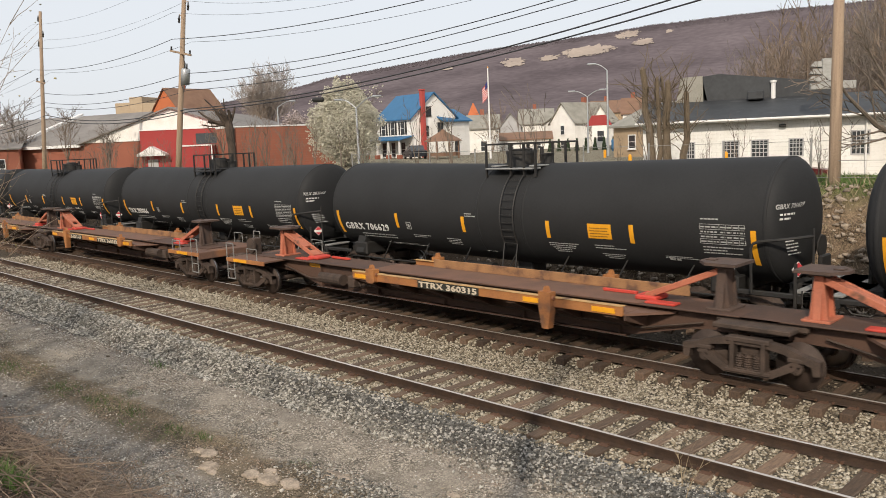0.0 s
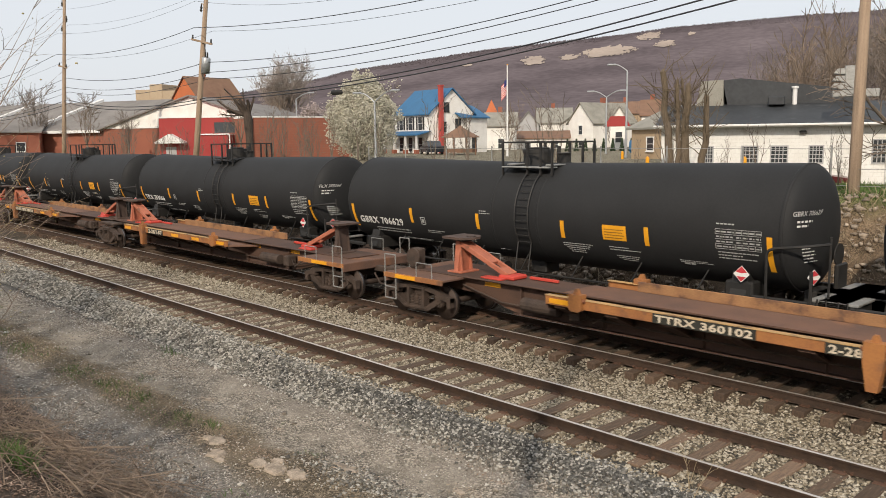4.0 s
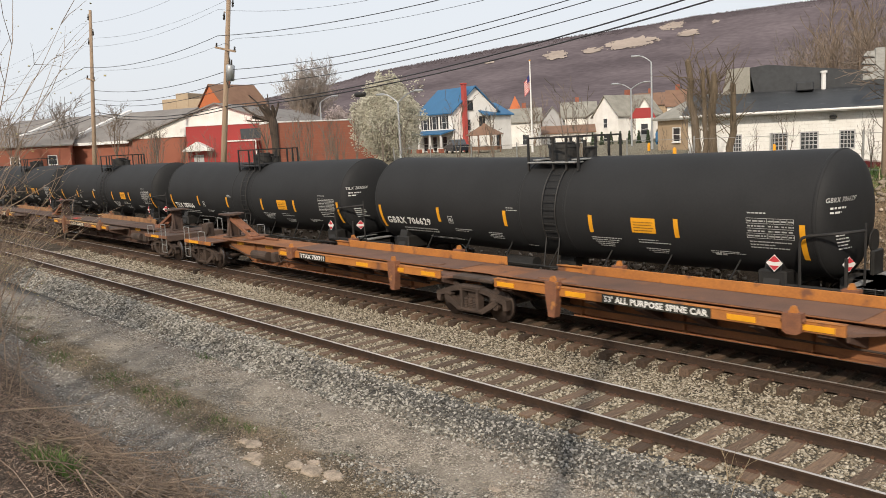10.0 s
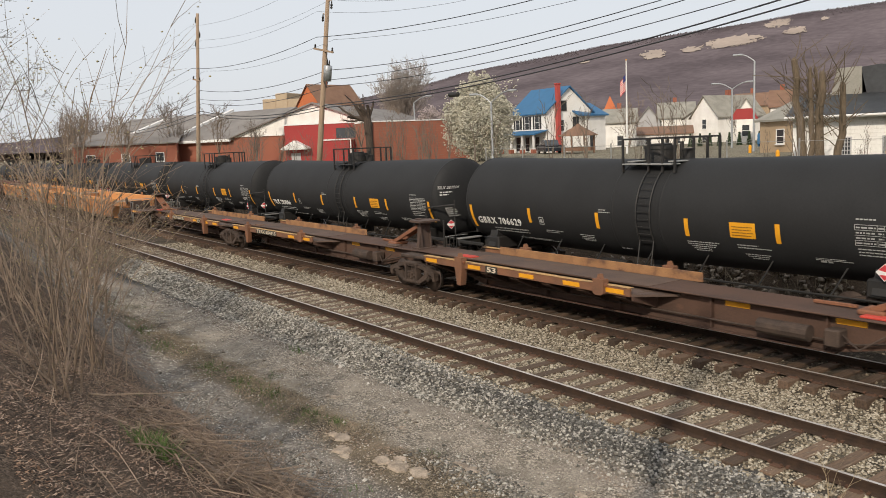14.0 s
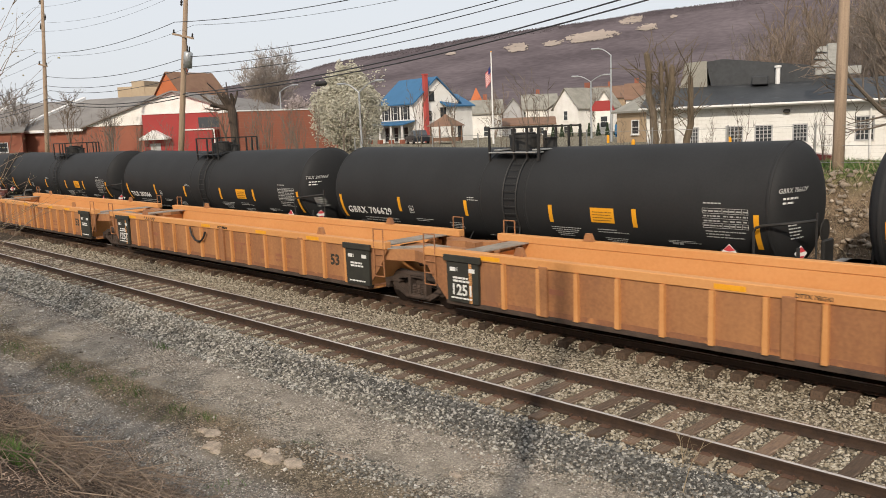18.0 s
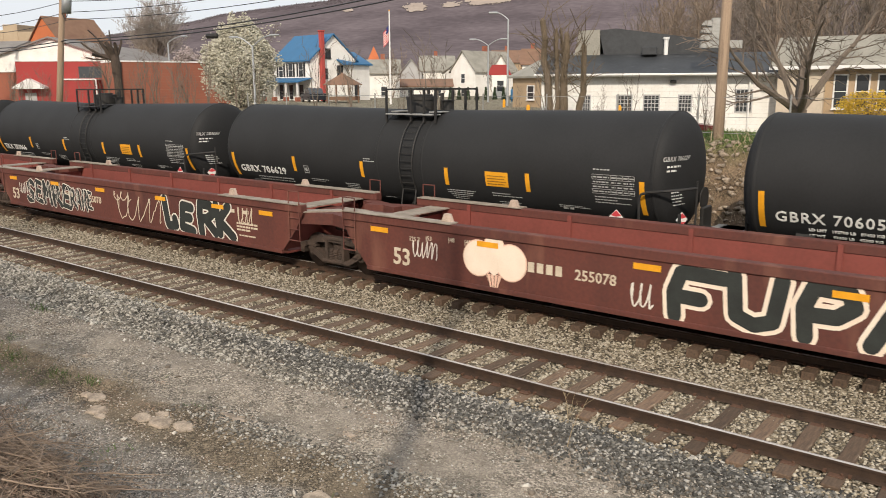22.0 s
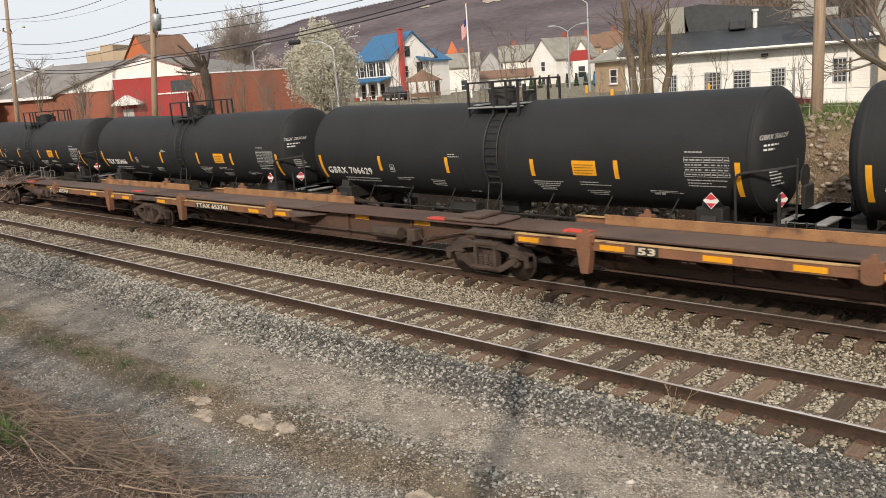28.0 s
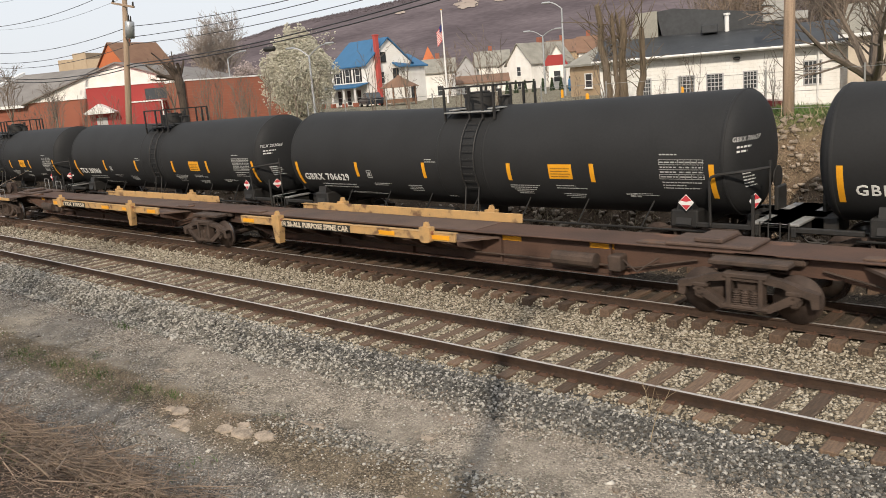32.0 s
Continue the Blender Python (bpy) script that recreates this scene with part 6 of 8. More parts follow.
def window(car, where, x, z, w, h, y=0.0, frame=None, panes=(1, 2), sill=True, shutters=None):
    """A window on the front wall: frame proud of the wall, recessed dark panes, bars and a sill."""
    frame = frame or TRIM
    fr = Build()
    t = 0.07
    for q in ((x - t, x, z - t, z + h + t), (x + w, x + w + t, z - t, z + h + t), (x, x + w, z + h, z + h + t), (x, x + w, z - t, z)):
        fr.box(q[0], q[1], y - 0.05, y + 0.03, q[2], q[3])
    win = part("window_frame", fr, frame, car, m=where)
    nx, nz = panes
    br = Build()
    for i in range(1, nx):
        br.box(x + w * i / nx - 0.02, x + w * i / nx + 0.02, y - 0.03, y + 0.0, z, z + h)
    for i in range(1, nz):
        br.box(x, x + w, y - 0.032, y - 0.002, z + h * i / nz - 0.02, z + h * i / nz + 0.02)
    if br.v:
        part("glazing_bar", br, frame, win)
    part("pane", Build().box(x, x + w, y - 0.012, y + 0.01, z, z + h), DARKG, win, "dark window glass")
    if sill:
        part("sill", Build().box(x - 0.1, x + w + 0.1, y - 0.12, y, z - t - 0.06, z - t), frame, win)
    if shutters:
        for q in (x - 0.08 - w * 0.4, x + w + 0.08):
            part("shutter", Build().box(q, q + w * 0.4, y - 0.05, y - 0.005, z, z + h), shutters, win)


def building(name, label, a, b, depth, z0, eave, wall, roof, rise=2.0, along="x", flat=False, parapet=0.0, trim=None, category="house", over=0.3):
    """Four walls with thickness and a gabled or flat roof."""
    p = Plan(a, b, z0)
    car = thing(name, label, category)
    t = 0.25
    where = p.m
    for q in ((0, p.w, 0, t), (0, p.w, depth - t, depth), (0, t, t, depth - t), (p.w - t, p.w, t, depth - t)):
        part("wall", Build().box(q[0], q[1], q[2], q[3], -1.0, eave + (parapet if flat else 0)), wall, car, m=where)
    if flat:
        part("roof", Build().box(t, p.w - t, t, depth - t, eave - 0.2, eave), roof, car, m=where)
        cp = Build()
        for q in ((-0.06, p.w + 0.06, -0.06, t + 0.04), (-0.06, p.w + 0.06, depth - t - 0.04, depth + 0.06), (-0.06, t + 0.04, t + 0.04, depth - t - 0.04), (p.w - t - 0.04, p.w + 0.06, t + 0.04, depth - t - 0.04)):
            cp.box(q[0], q[1], q[2], q[3], eave + parapet, eave + parapet + 0.12)
        part("coping", cp, trim or TRIM, car, m=where)
    else:
        gable_wall(p.w, depth, eave, rise, along, wall, car, where)
        for bb in gable_roof(p.w, depth, eave, rise, over, along):
            part("roof", bb, roof, car, m=where)
    return car, where, p.w


# white block building with the black roof
wb, WM, WW = building("block_building", "white painted block building with black roof and glass-block windows", (-24.91, 30.53), (-13.08, 35.58), 9.5, 2.2, 3.0, BLOCK, ROOF_K, flat=True, category="building", trim=TRIM)
joints = Build()
for k in range(0, 14):
    joints.box(0, WW, -0.004, 0.002, 0.1 + 0.2 * k, 0.108 + 0.2 * k)
    for j in range(29):
        u = 0.2 + 0.4 * j + 0.2 * (k % 2)
        joints.box(u, u + 0.008, -0.0035, 0.0025, 0.112 + 0.2 * k, 0.296 + 0.2 * k)
part("block_joints", joints, BLOCKJ, wb, "mortar lines between blocks", m=WM, kind="stuff")
part("lower_roof", Build().prism([(-0.6, 2.95), (-0.6, 3.12), (4.4, 4.35), (9.5, 4.2), (9.5, 2.95)], -0.3, WW + 0.35, "x"), ROOF_K, wb, "black sloped membrane roof", m=WM)
part("fascia", Build().box(-0.35, WW + 0.4, -0.68, -0.6, 2.93, 3.10, 0.02), TRIM, wb, m=WM)
part("gutter", Build().box(-0.35, WW + 0.4, -0.78, -0.68, 2.98, 3.10, 0.03), TRIM, wb, m=WM)
for k, (u, w) in enumerate(((2.3, 0.5), (4.35, 0.78), (5.85, 0.78), (7.75, 0.62), (10.75, 0.78))):
    window(wb, WM, u, 1.02, w, 0.85 if k < 4 else 1.15, -0.0, WALLG, (4, 4), False)
part("wall_lamp", Build().box(7.2, 7.55, -0.25, 0.0, 2.55, 2.72, 0.04), BLACK, wb, m=WM)
part("downspout", Build().tube((11.4, -0.12, 0.0), (11.4, -0.12, 3.0), 0.05, n=8), TRIM, wb, m=WM)
up = part("upper_storey", Build().prism([(3.3, 3.9), (2.9, 5.75), (3.9, 5.85), (10.5, 4.95), (10.5, 3.9)], 4.2, 8.6), ROOF_K, wb, "dark raised roof section", m=WM)
part("shingled_side", Build().prism([(1.35, 3.9), (1.7, 5.75), (2.95, 5.8), (3.0, 3.9)], 4.1, 8.5), SHINGLE, wb, "grey shingled slope of the raised roof", m=WM)
vt = thing("roof_vent", "stacked grey metal ventilator on the black roof", "ventilator", m=pose(-15.85, 32.6, 6.75, 0, 0, 24) @ Matrix.Diagonal((0.75, 0.75, 0.62, 1)))
part("cabinet", Build().box(0.0, 0.85, -0.5, 0.6, 0.25, 2.15, 0.03), GREYMETAL, vt, "tall sheet metal air box")
part("curb", Build().box(-0.7, 0.85, -0.5, 0.6, -0.3, 0.24, 0.02), GREYMETAL, vt)
for k in range(3):
    part("hood", Build().prism([(-0.85 + 0.08 * k, 0.42 + 0.58 * k), (0.0, 0.30 + 0.58 * k), (0.0, 0.78 + 0.58 * k), (-0.62 + 0.08 * k, 0.78 + 0.58 * k)], -0.5, 0.55), GREYMETAL, vt, "projecting sheet metal rain hood")
part("side_box", Build().box(1.25, 2.2, 0.6, 1.2, -0.3, 0.35, 0.03), GREYMETAL, vt, "pale duct box along the roof")
pp = thing("roof_pipe", "pale flue pipe on the black roof", "pipe")
part("pipe", Build().tube((6.9, 4.0, 4.2), (6.9, 4.0, 5.15), 0.13, n=10), TRIM, pp, m=WM)
part("cap", Build().tube((6.9, 4.0, 5.15), (6.9, 4.0, 5.27), 0.19, n=10), TRIM, pp, m=WM)
ro = thing("rooftop_unit", "black rooftop equipment box", "equipment")
part("box", Build().box(5.5, 6.4, 3.2, 4.1, 4.2, 4.7, 0.05), ROOF_K, ro, m=WM)

# tan building with grey mansard roof, farther right
tb, TM, TW = building("tan_building", "tan building with a grey shingled mansard roof", (-12.78, 34.52), (-7.40, 34.70), 8.0, 2.6, 3.0, TAN, SHINGLE, flat=True, category="building")
part("block_front", Build().box(0.02, 2.3, -0.35, 0.0, -1, 2.95, 0.02), BEIGEB, tb, "pale concrete block front", m=TM)
part("mansard", Build().prism([(-0.75, 2.9), (-0.7, 3.05), (0.9, 4.5), (8.0, 4.3), (8.5, 2.9)], -0.3, TW + 0.6, "x"), SHINGLE, tb, "grey shingled mansard roof", m=TM)
part("eave_board", Build().box(-0.32, TW + 0.62, -0.8, -0.72, 2.8, 2.98, 0.01), TRIM, tb, m=TM)
for u in (2.75, 3.75, 4.75, 5.4):
    window(tb, TM, u, 0.9, 0.55, 1.6, 0.0, TRIM, (1, 2), True)
sb, SM, SW = building("small_brick_building", "small brick building beyond a fence", (-8.57, 48.68), (-5.23, 49.07), 6, 2.6, 2.6, BRICK, ROOF_G, 1.4, "x", category="building")
window(sb, SM, 0.6, 0.8, 1.0, 1.2)
wh, HM, HW = building("white_house", "white house with a grey roof", (-13.26, 73.26), (-6.55, 74.05), 8, 3.0, 5.6, WALLW, ROOF_G, 2.2, "x")
window(wh, HM, 4.4, 3.2, 0.9, 1.4)

# white house with the blue roof
bh, BM, BW = building("blue_roofed_house", "white two-storey house with blue metal roof and red chimney", (-68.23, 52.56), (-67.49, 59.04), 7.0, 2.5, 5.1, WALLW, ROOF_B, 2.75, "y")
SIDE = BM @ pose(0, 7.0, 0, 0, 0, -90)      # the eaves side, towards the left
for u in (1.0, 2.9, 4.9):
    window(bh, SIDE, u, 3.2, 0.8, 1.5, 0.0, TRIM, (1, 2), True, BLACK)
    window(bh, SIDE, u, 0.7, 0.8, 1.6, 0.0, TRIM, (1, 2), True)
window(bh, BM, 2.25, 5.3, 0.6, 0.95, 0.0, BLACK)
window(bh, BM, 3.85, 3.0, 0.7, 1.4, 0.0, BLACK)
window(bh, BM, 1.9, 2.9, 0.6, 1.2)
part("chimney", Build().box(1.3, 1.8, -0.45, 0.0, -0.5, 8.1, 0.03).box(1.25, 1.85, -0.5, 0.05, 8.1, 8.25, 0.02), material("red_painted_brick", (0.42, 0.07, 0.06), 0.85, dark=(0.33, 0.06, 0.05), scale=1), bh, "tall red brick chimney", m=BM)
pr = part("porch_roof", Build().prism([(-1.9, 2.55), (0.1, 3.0), (0.1, 3.1), (-1.9, 2.68)], -0.3, 7.3, "x"), ROOF_B, bh, "blue porch roof", m=SIDE)
part("porch_floor", Build().box(0, 7, -1.8, 0, -0.2, 0.25), WALLG, bh, m=SIDE)
for u in (0.1, 2.3, 4.6, 6.8):
    part("porch_post", Build().box(u - 0.09, u + 0.09, -1.75, -1.57, 0.25, 2.58), TRIM, bh, m=SIDE)
    part("porch_pier", Build().box(u - 0.25, u + 0.25, -1.9, -1.45, -0.2, 0.95), BRICK, bh, m=SIDE)
wing = Plan((-67.27, 57.84), (-67.69, 61.61), 2.5)
for q in ((0, wing.w, 0, 0.25), (wing.w - 0.25, wing.w, 0.25, 5)):
    part("wing_wall", Build().box(q[0], q[1], q[2], q[3], -1, 4.6), WALLW, bh, m=wing.m)
part("wing_roof", Build().prism([(-0.3, 4.5), (2.5, 6.0), (5.3, 4.5), (5.3, 4.65), (2.5, 6.15), (-0.3, 4.65)], -1.5, wing.w + 0.3, "x"), ROOF_B, bh, "lower blue roof", m=wing.m)
window(bh, wing.m, 0.9, 1.0, 0.7, 1.3, 0.0, BLACK)
gz = thing("gazebo", "brown wooden gazebo in the yard", "gazebo", m=pose(-59.4, 48.75, 2.75))
part("roof", Build().lathe([(2.0, 2.0), (2.05, 2.0), (3.0, 0.35), (3.25, 0.05)], "z", 8), ROOF_BR, gz)
for k in range(8):
    part("post", Build().tube((1.7 * math.cos(k * 0.785 + 0.39), 1.7 * math.sin(k * 0.785 + 0.39), 0), (1.7 * math.cos(k * 0.785 + 0.39), 1.7 * math.sin(k * 0.785 + 0.39), 2.05), 0.07, n=6), ROOF_BR, gz)
part("railing", Build().lathe([(0.5, 1.72), (0.85, 1.72), (0.85, 1.66), (0.5, 1.66)], "z", 8), ROOF_BR, gz)
part("floor", Build().tube((0, 0, -0.1), (0, 0, 0.2), 1.8, n=8), ROOF_BR, gz)

# farther houses
FAR = (("grey_house", "small grey house with a porch roof", (-76.69, 70.98), (-73.58, 73.80), 8, 2.3, 4.0, WALLW, SHINGLE, 1.8, "x"),
       ("grey_roofed_house", "grey two-storey house with dormer", (-86.07, 93.37), (-81.78, 96.78), 9, 2.8, 4.2, WALLW, SHINGLE, 2.4, "x"),
       ("white_gabled_house", "white gabled house among bare trees", (-77.88, 90.95), (-72.53, 89.95), 9, 1.8, 5.0, WALLW, SHINGLE, 2.9, "y"),
       ("white_house", "white side wing of a house", (-73.70, 91.57), (-72.89, 94.59), 8, 2.0, 4.6, WALLW, SHINGLE, 1.6, "x"),
       ("tan_house", "tan house with brown roof", (-79.57, 104.56), (-75.26, 107.42), 9, 3.2, 5.2, TAN, ROOF_BR, 2.0, "x"),
       ("low_shop", "low shop with a brown shingled roof", (-33.92, 41.27), (-29.51, 39.31), 7, 2.8, 2.5, TAN, SHINGLE, 1.5, "x"),
       ("grey_cottage", "grey cottage with a pale roof", (-83.96, 85.98), (-81.47, 88.09), 8, 3.0, 3.6, WALLG, SHINGLE, 2.0, "y"),
       ("white_cottage", "white cottage behind bare trees", (-64.57, 90.52), (-62.14, 92.03), 8, 3.0, 4.6, WALLW, ROOF_BR, 2.2, "x"),
       ("white_row_house", "white row house among trees", (-59.67, 75.77), (-57.91, 76.96), 8, 3.0, 3.6, WALLW, SHINGLE, 1.8, "y"),
       ("low_white_garage", "low white garage behind a hedge", (-79.09, 79.61), (-72.95, 84.65), 8, 2.2, 2.3, WALLW, ROOF_BR, 1.0, "x"),
       ("orange_gabled_hall", "orange brick hall with a brown roof", (-113.84, 47.84), (-115.15, 55.91), 6.5, 3.2, 7.9, ORANGEB, ROOF_BR, 3.3, "x"),
       ("brick_hall", "brown brick hall behind trees", (-103.39, 50.26), (-101.51, 53.33), 8, 3.0, 5.9, ORANGEB, ROOF_BR, 0.6, "x"),
       ("distant_red_roofed_house", "distant brick house with a red roof", (-184.39, 35.19), (-164.52, 39.54), 9, 3.5, 4.6, BRICK, material("red_roof", (0.30, 0.07, 0.05), 0.8), 3.0, "x"),
       ("long_brick_shed", "long brick shed with a grey roof", (-98.15, 8.51), (-93.53, 18.66), 10, 3.0, 2.9, BRICK, ROOF_G, 1.2, "x"))
for name, label, a, b, d, z0, ev, wl_, rf, rise, al in FAR:
    c, m, w = building(name, label, a, b, d, z0, ev, wl_, rf, rise, al)
    k = max(1, int(w / 3.2))
    for i in range(k):
        u = (i + 0.5) * w / k - 0.4
        for z in ([0.9, 3.2] if ev > 4.4 else [0.9]):
            window(c, m, u, z, 0.8, 1.3 if ev > 3 else 0.9)
    if ev > 3.9 and name not in ("brick_hall", "long_brick_shed"):
        part("chimney", Build().box(w * 0.4, w * 0.4 + 0.6, d * 0.5, d * 0.5 + 0.6, ev, ev + rise + 0.9), BRICK, c, m=m)
st = thing("steeple", "small orange brick gabled tower", "tower", m=pose(*(-112.16, 110.38), 3.0))
part("tower", Build().box(-1.3, 1.3, -1.3, 1.3, -1, 6.2), ORANGEB, st)
part("spire", Build().lathe([(6.2, 1.9), (9.2, 0.05)], "z", 4), ORANGEB, st)
cs = thing("stone_block_building", "distant beige stone building with a stepped top", "building", m=pose(-190.2, 78.34, 3.6, 0, 0, 30))
for q in ((-5.5, -1.5, 13.4), (-1.5, 2.0, 14.6), (2.0, 5.5, 13.0)):
    part("block", Build().box(q[0], q[1], -4, 4, -1, q[2], 0.1), BEIGE, cs)
aw = thing("red_awning", "red shop awning on white posts", "awning", m=pose(-56.1, 72.15, 3.55, 0, 0, 30))
part("canopy", Build().prism([(-1.5, 2.3), (1.5, 2.3), (0.8, 3.5), (-0.8, 3.5)], -0.8, 0.8), REDM, aw)
for q in (-1.4, 1.4):
    part("post", Build().tube((q, -0.7, 0), (q, -0.7, 2.3), 0.05, n=6), TRIM, aw)

mb = thing("mailbox", "blue street mailbox on the pavement", "mailbox", m=pose(-46.4, 60.6, 3.0))
part("body", Build().box(-0.26, 0.26, -0.3, 0.3, 0.25, 1.0, 0.03).tube((-0.26, 0, 1.0), (0.26, 0, 1.0), 0.29, n=16), ROOF_B, mb)
for q in (-0.2, 0.2):
    part("leg", Build().box(q - 0.03, q + 0.03, -0.25, 0.25, -0.2, 0.25), ROOF_B, mb)
for xy in ((-23.36, 26.66), (-33.35, 39.25), (-18.73, 28.08)):
    bo = thing("bollard", "yellow painted safety bollard", "bollard", "yellow bollards", pose(*xy, 2.6))
    part("post", Build().lathe([(-0.3, 0.1), (0.95, 0.1), (1.04, 0.07), (1.07, 0.02)], "z", 12), YELLOW, bo)


def parked_car(xy, turn, paint, label, z=2.95):
    """A plain saloon car: body, glasshouse and four wheels."""
    c = thing("car", label, "car", "cars parked along the street", pose(*xy, z, 0, 0, turn))
    part("body", Build().prism([(-2.25, 0.3), (2.25, 0.3), (2.3, 0.62), (2.1, 0.82), (1.1, 0.95), (-1.7, 0.98), (-2.25, 0.9)], -0.86, 0.86), paint, c)
    part("glasshouse", Build().prism([(-1.55, 0.96), (1.0, 0.93), (0.35, 1.42), (-0.95, 1.45)], -0.74, 0.74), DARKG, c, "dark car windows")
    part("roof", Build().prism([(-0.95, 1.45), (0.35, 1.42), (0.2, 1.48), (-0.8, 1.5)], -0.7, 0.7), paint, c)
    for a in (-1.4, 1.4):
        for s in (-1, 1):
            w = part("wheel", Build().tube((a, s * 0.7, 0.32), (a, s * 0.9, 0.32), 0.32, n=18), BLACK, c)
            part("rim", Build().tube((a, s * 0.89, 0.32), (a, s * 0.91, 0.32), 0.2, n=12), GREYMETAL, w)
    for s in (-0.6, 0.6):
        part("headlight", Build().box(2.2, 2.3, s - 0.18, s + 0.18, 0.62, 0.74, 0.02), TRIM, c)


CARB = material("dark_car_paint", (0.03, 0.035, 0.045), 0.3, 0.2, bump=0.0)
parked_car((-64.39, 49.34), 150, CARB, "dark car parked before the blue-roofed house")
parked_car((-16.1, 28.6), 22, material("dark_red_car_paint", (0.09, 0.012, 0.014), 0.3, 0.1, bump=0.0), "dark red car parked beside the white block building", 1.86)

# brick works on the left: gabled brick shops, red metal box, flat brick hall
g1, GM, GW = building("gabled_brick_shop", "brick shop with a wide white gable", (-85.78, 22.56), (-71.7, 35.17), 30, 3.0, 3.1, BRICK, ROOF_G, 3.2, "y", over=0.5)
part("white_gable", Build().prism([(-0.5, 3.12), (GW + 0.5, 3.12), (GW / 2, 6.35)], -0.12, -0.01), WALLW, g1, "white boarded gable", m=GM)
g2, QM, QW = building("grey_roofed_brick_shop", "long brick shop under a grey sloped roof", (-115.80, 11.92), (-87.65, 23.29), 20, 3.0, 3.1, BRICK, ROOF_G, 3.4, "x", over=0.5)
part("fascia", Build().box(-0.5, QW, -0.56, -0.5, 2.75, 3.05), TRIM, g2, m=QM)
for u in (2.0, 7.0, 12.0, 17.0):
    window(g2, QM, u, 0.7, 2.2, 1.5, 0.0, BLACK, (4, 2), False)
for k in (0, 1):
    part("skylight_ridge", Build().prism([(0, 3.2), (10, 6.6), (10, 6.95), (0, 3.5)], 8.5 + 11 * k, 9.1 + 11 * k, "x"), TRIM, g2, "white raised roof edge", m=QM)
rb, RM, RW = building("red_metal_annex", "red metal annex with a dark window strip", (-75.46, 23.88), (-68.97, 29.88), 6, 3.0, 3.95, REDM, REDM, flat=True, category="building", trim=TRIM)
part("window_strip", Build().box(RW - 3.4, RW - 0.3, -0.05, 0.02, 2.5, 3.5), DARKG, rb, m=RM)
part("lower_block", Build().box(4.4, RW - 1.6, -1.6, 0, -1, 2.3), REDM, rb, m=RM)
part("lower_coping", Build().box(4.3, RW - 1.5, -1.7, 0, 2.3, 2.42), TRIM, rb, m=RM)
ca = part("door_canopy", Build().prism([(-0.1, 1.55), (2.7, 1.55), (2.7, 1.7), (1.3, 2.45), (-0.1, 1.7)], -1.0, 0), TRIM, rb, "small white gabled door canopy", m=RM)
part("door", Build().box(0.6, 1.6, -0.04, 0.02, -0.8, 1.2), WALLG, rb, m=RM)
for u in (RW - 1.4,):
    part("downspout", Build().tube((u, -1.75, -1), (u, -1.75, 2.35), 0.07, n=6), TRIM, rb, m=RM)
fb, FM, FW = building("flat_brick_hall", "flat-roofed red brick hall with a pale coping", (-65.47, 27.94), (-63.24, 38.35), 14, 3.0, 3.55, BRICK, ROOF_G, flat=True, parapet=0.25, category="building")
part("downspout", Build().tube((0.1, -0.1, -1), (0.1, -0.1, 3.8), 0.09, n=6), TRIM, fb, m=FM)
courses = Build()
for k in range(16):
    courses.box(0.01, FW - 0.01, -0.003, 0.002, 0.05 + 0.23 * k, 0.07 + 0.23 * k)
part("brick_coursing", courses, COURSE, fb, m=FM, kind="stuff")


# ---- poles, wires, lamps ----
def utility_pole(x, y, z, top, r, label, arms=(), transformer=None, lean=0.0):
    c = thing("utility_pole", label, "utility pole", "poles along the railway", pose(x, y, z, 0, lean, 0))
    part("pole", Build().lathe([(-1.5, r), (2, r * 0.97), (top - z, r * 0.62)], "z", 12), POLEW, c, smooth=True)
    for h, w, both in arms:
        part("crossarm", Build().box(-w, w, -0.2, -0.08, h - 0.06, h + 0.06, 0.01), POLEW, c, m=pose(0, 0, 0, 0, 0, 14))
        for q in (-w + 0.1, w - 0.1):
            part("insulator", Build().lathe([(h + 0.06, 0.05), (h + 0.12, 0.07), (h + 0.17, 0.045), (h + 0.24, 0.06), (h + 0.3, 0.03)], "z", 8, (q, -0.14, 0)), BLACK, c, m=pose(0, 0, 0, 0, 0, 14))
    if transformer:
        t = part("transformer", Build().lathe([(transformer - 0.5, 0.27), (transformer + 0.45, 0.28), (transformer + 0.52, 0.2)], "z", 14, (0.62, -0.05, 0)), STEELP, c, "grey can transformer", smooth=True)
        part("bracket", Build().box(0.1, 0.5, -0.1, 0.0, transformer - 0.3, transformer - 0.2).box(0.1, 0.5, -0.1, 0, transformer + 0.2, transformer + 0.3), STEELP, t)
        for q in (0.5, 0.75):
            part("bushing", Build().lathe([(transformer + 0.5, 0.06), (transformer + 0.85, 0.035)], "z", 8, (q, -0.05, 0)), BLACK, t)
        part("leads", Build().path([(0.5, -0.05, transformer + 0.85), (0.2, -0.05, transformer + 1.3), (0.05, -0.1, transformer + 1.5)], 0.02, 4).path([(0.75, -0.05, transformer - 0.5), (0.6, -0.1, transformer - 0.9), (0.2, -0.1, transformer - 0.6)], 0.025, 4), WIRE, t)
    for h, s in ((top - z - 0.5, -1), (top - z - 1.7, 1), (top - z - 2.6, -1)):
        part("side_bracket", Build().path([(0, 0, h), (s * 0.55, 0, h + 0.12)], 0.03, 5), POLEW, c)
        part("string_insulator", Build().lathe([(h - 0.42, 0.03), (h - 0.32, 0.09), (h - 0.25, 0.05), (h - 0.15, 0.09), (h - 0.08, 0.05), (h + 0.1, 0.03)], "z", 8, (s * 0.55, 0, 0)), BLACK, c)
    return c


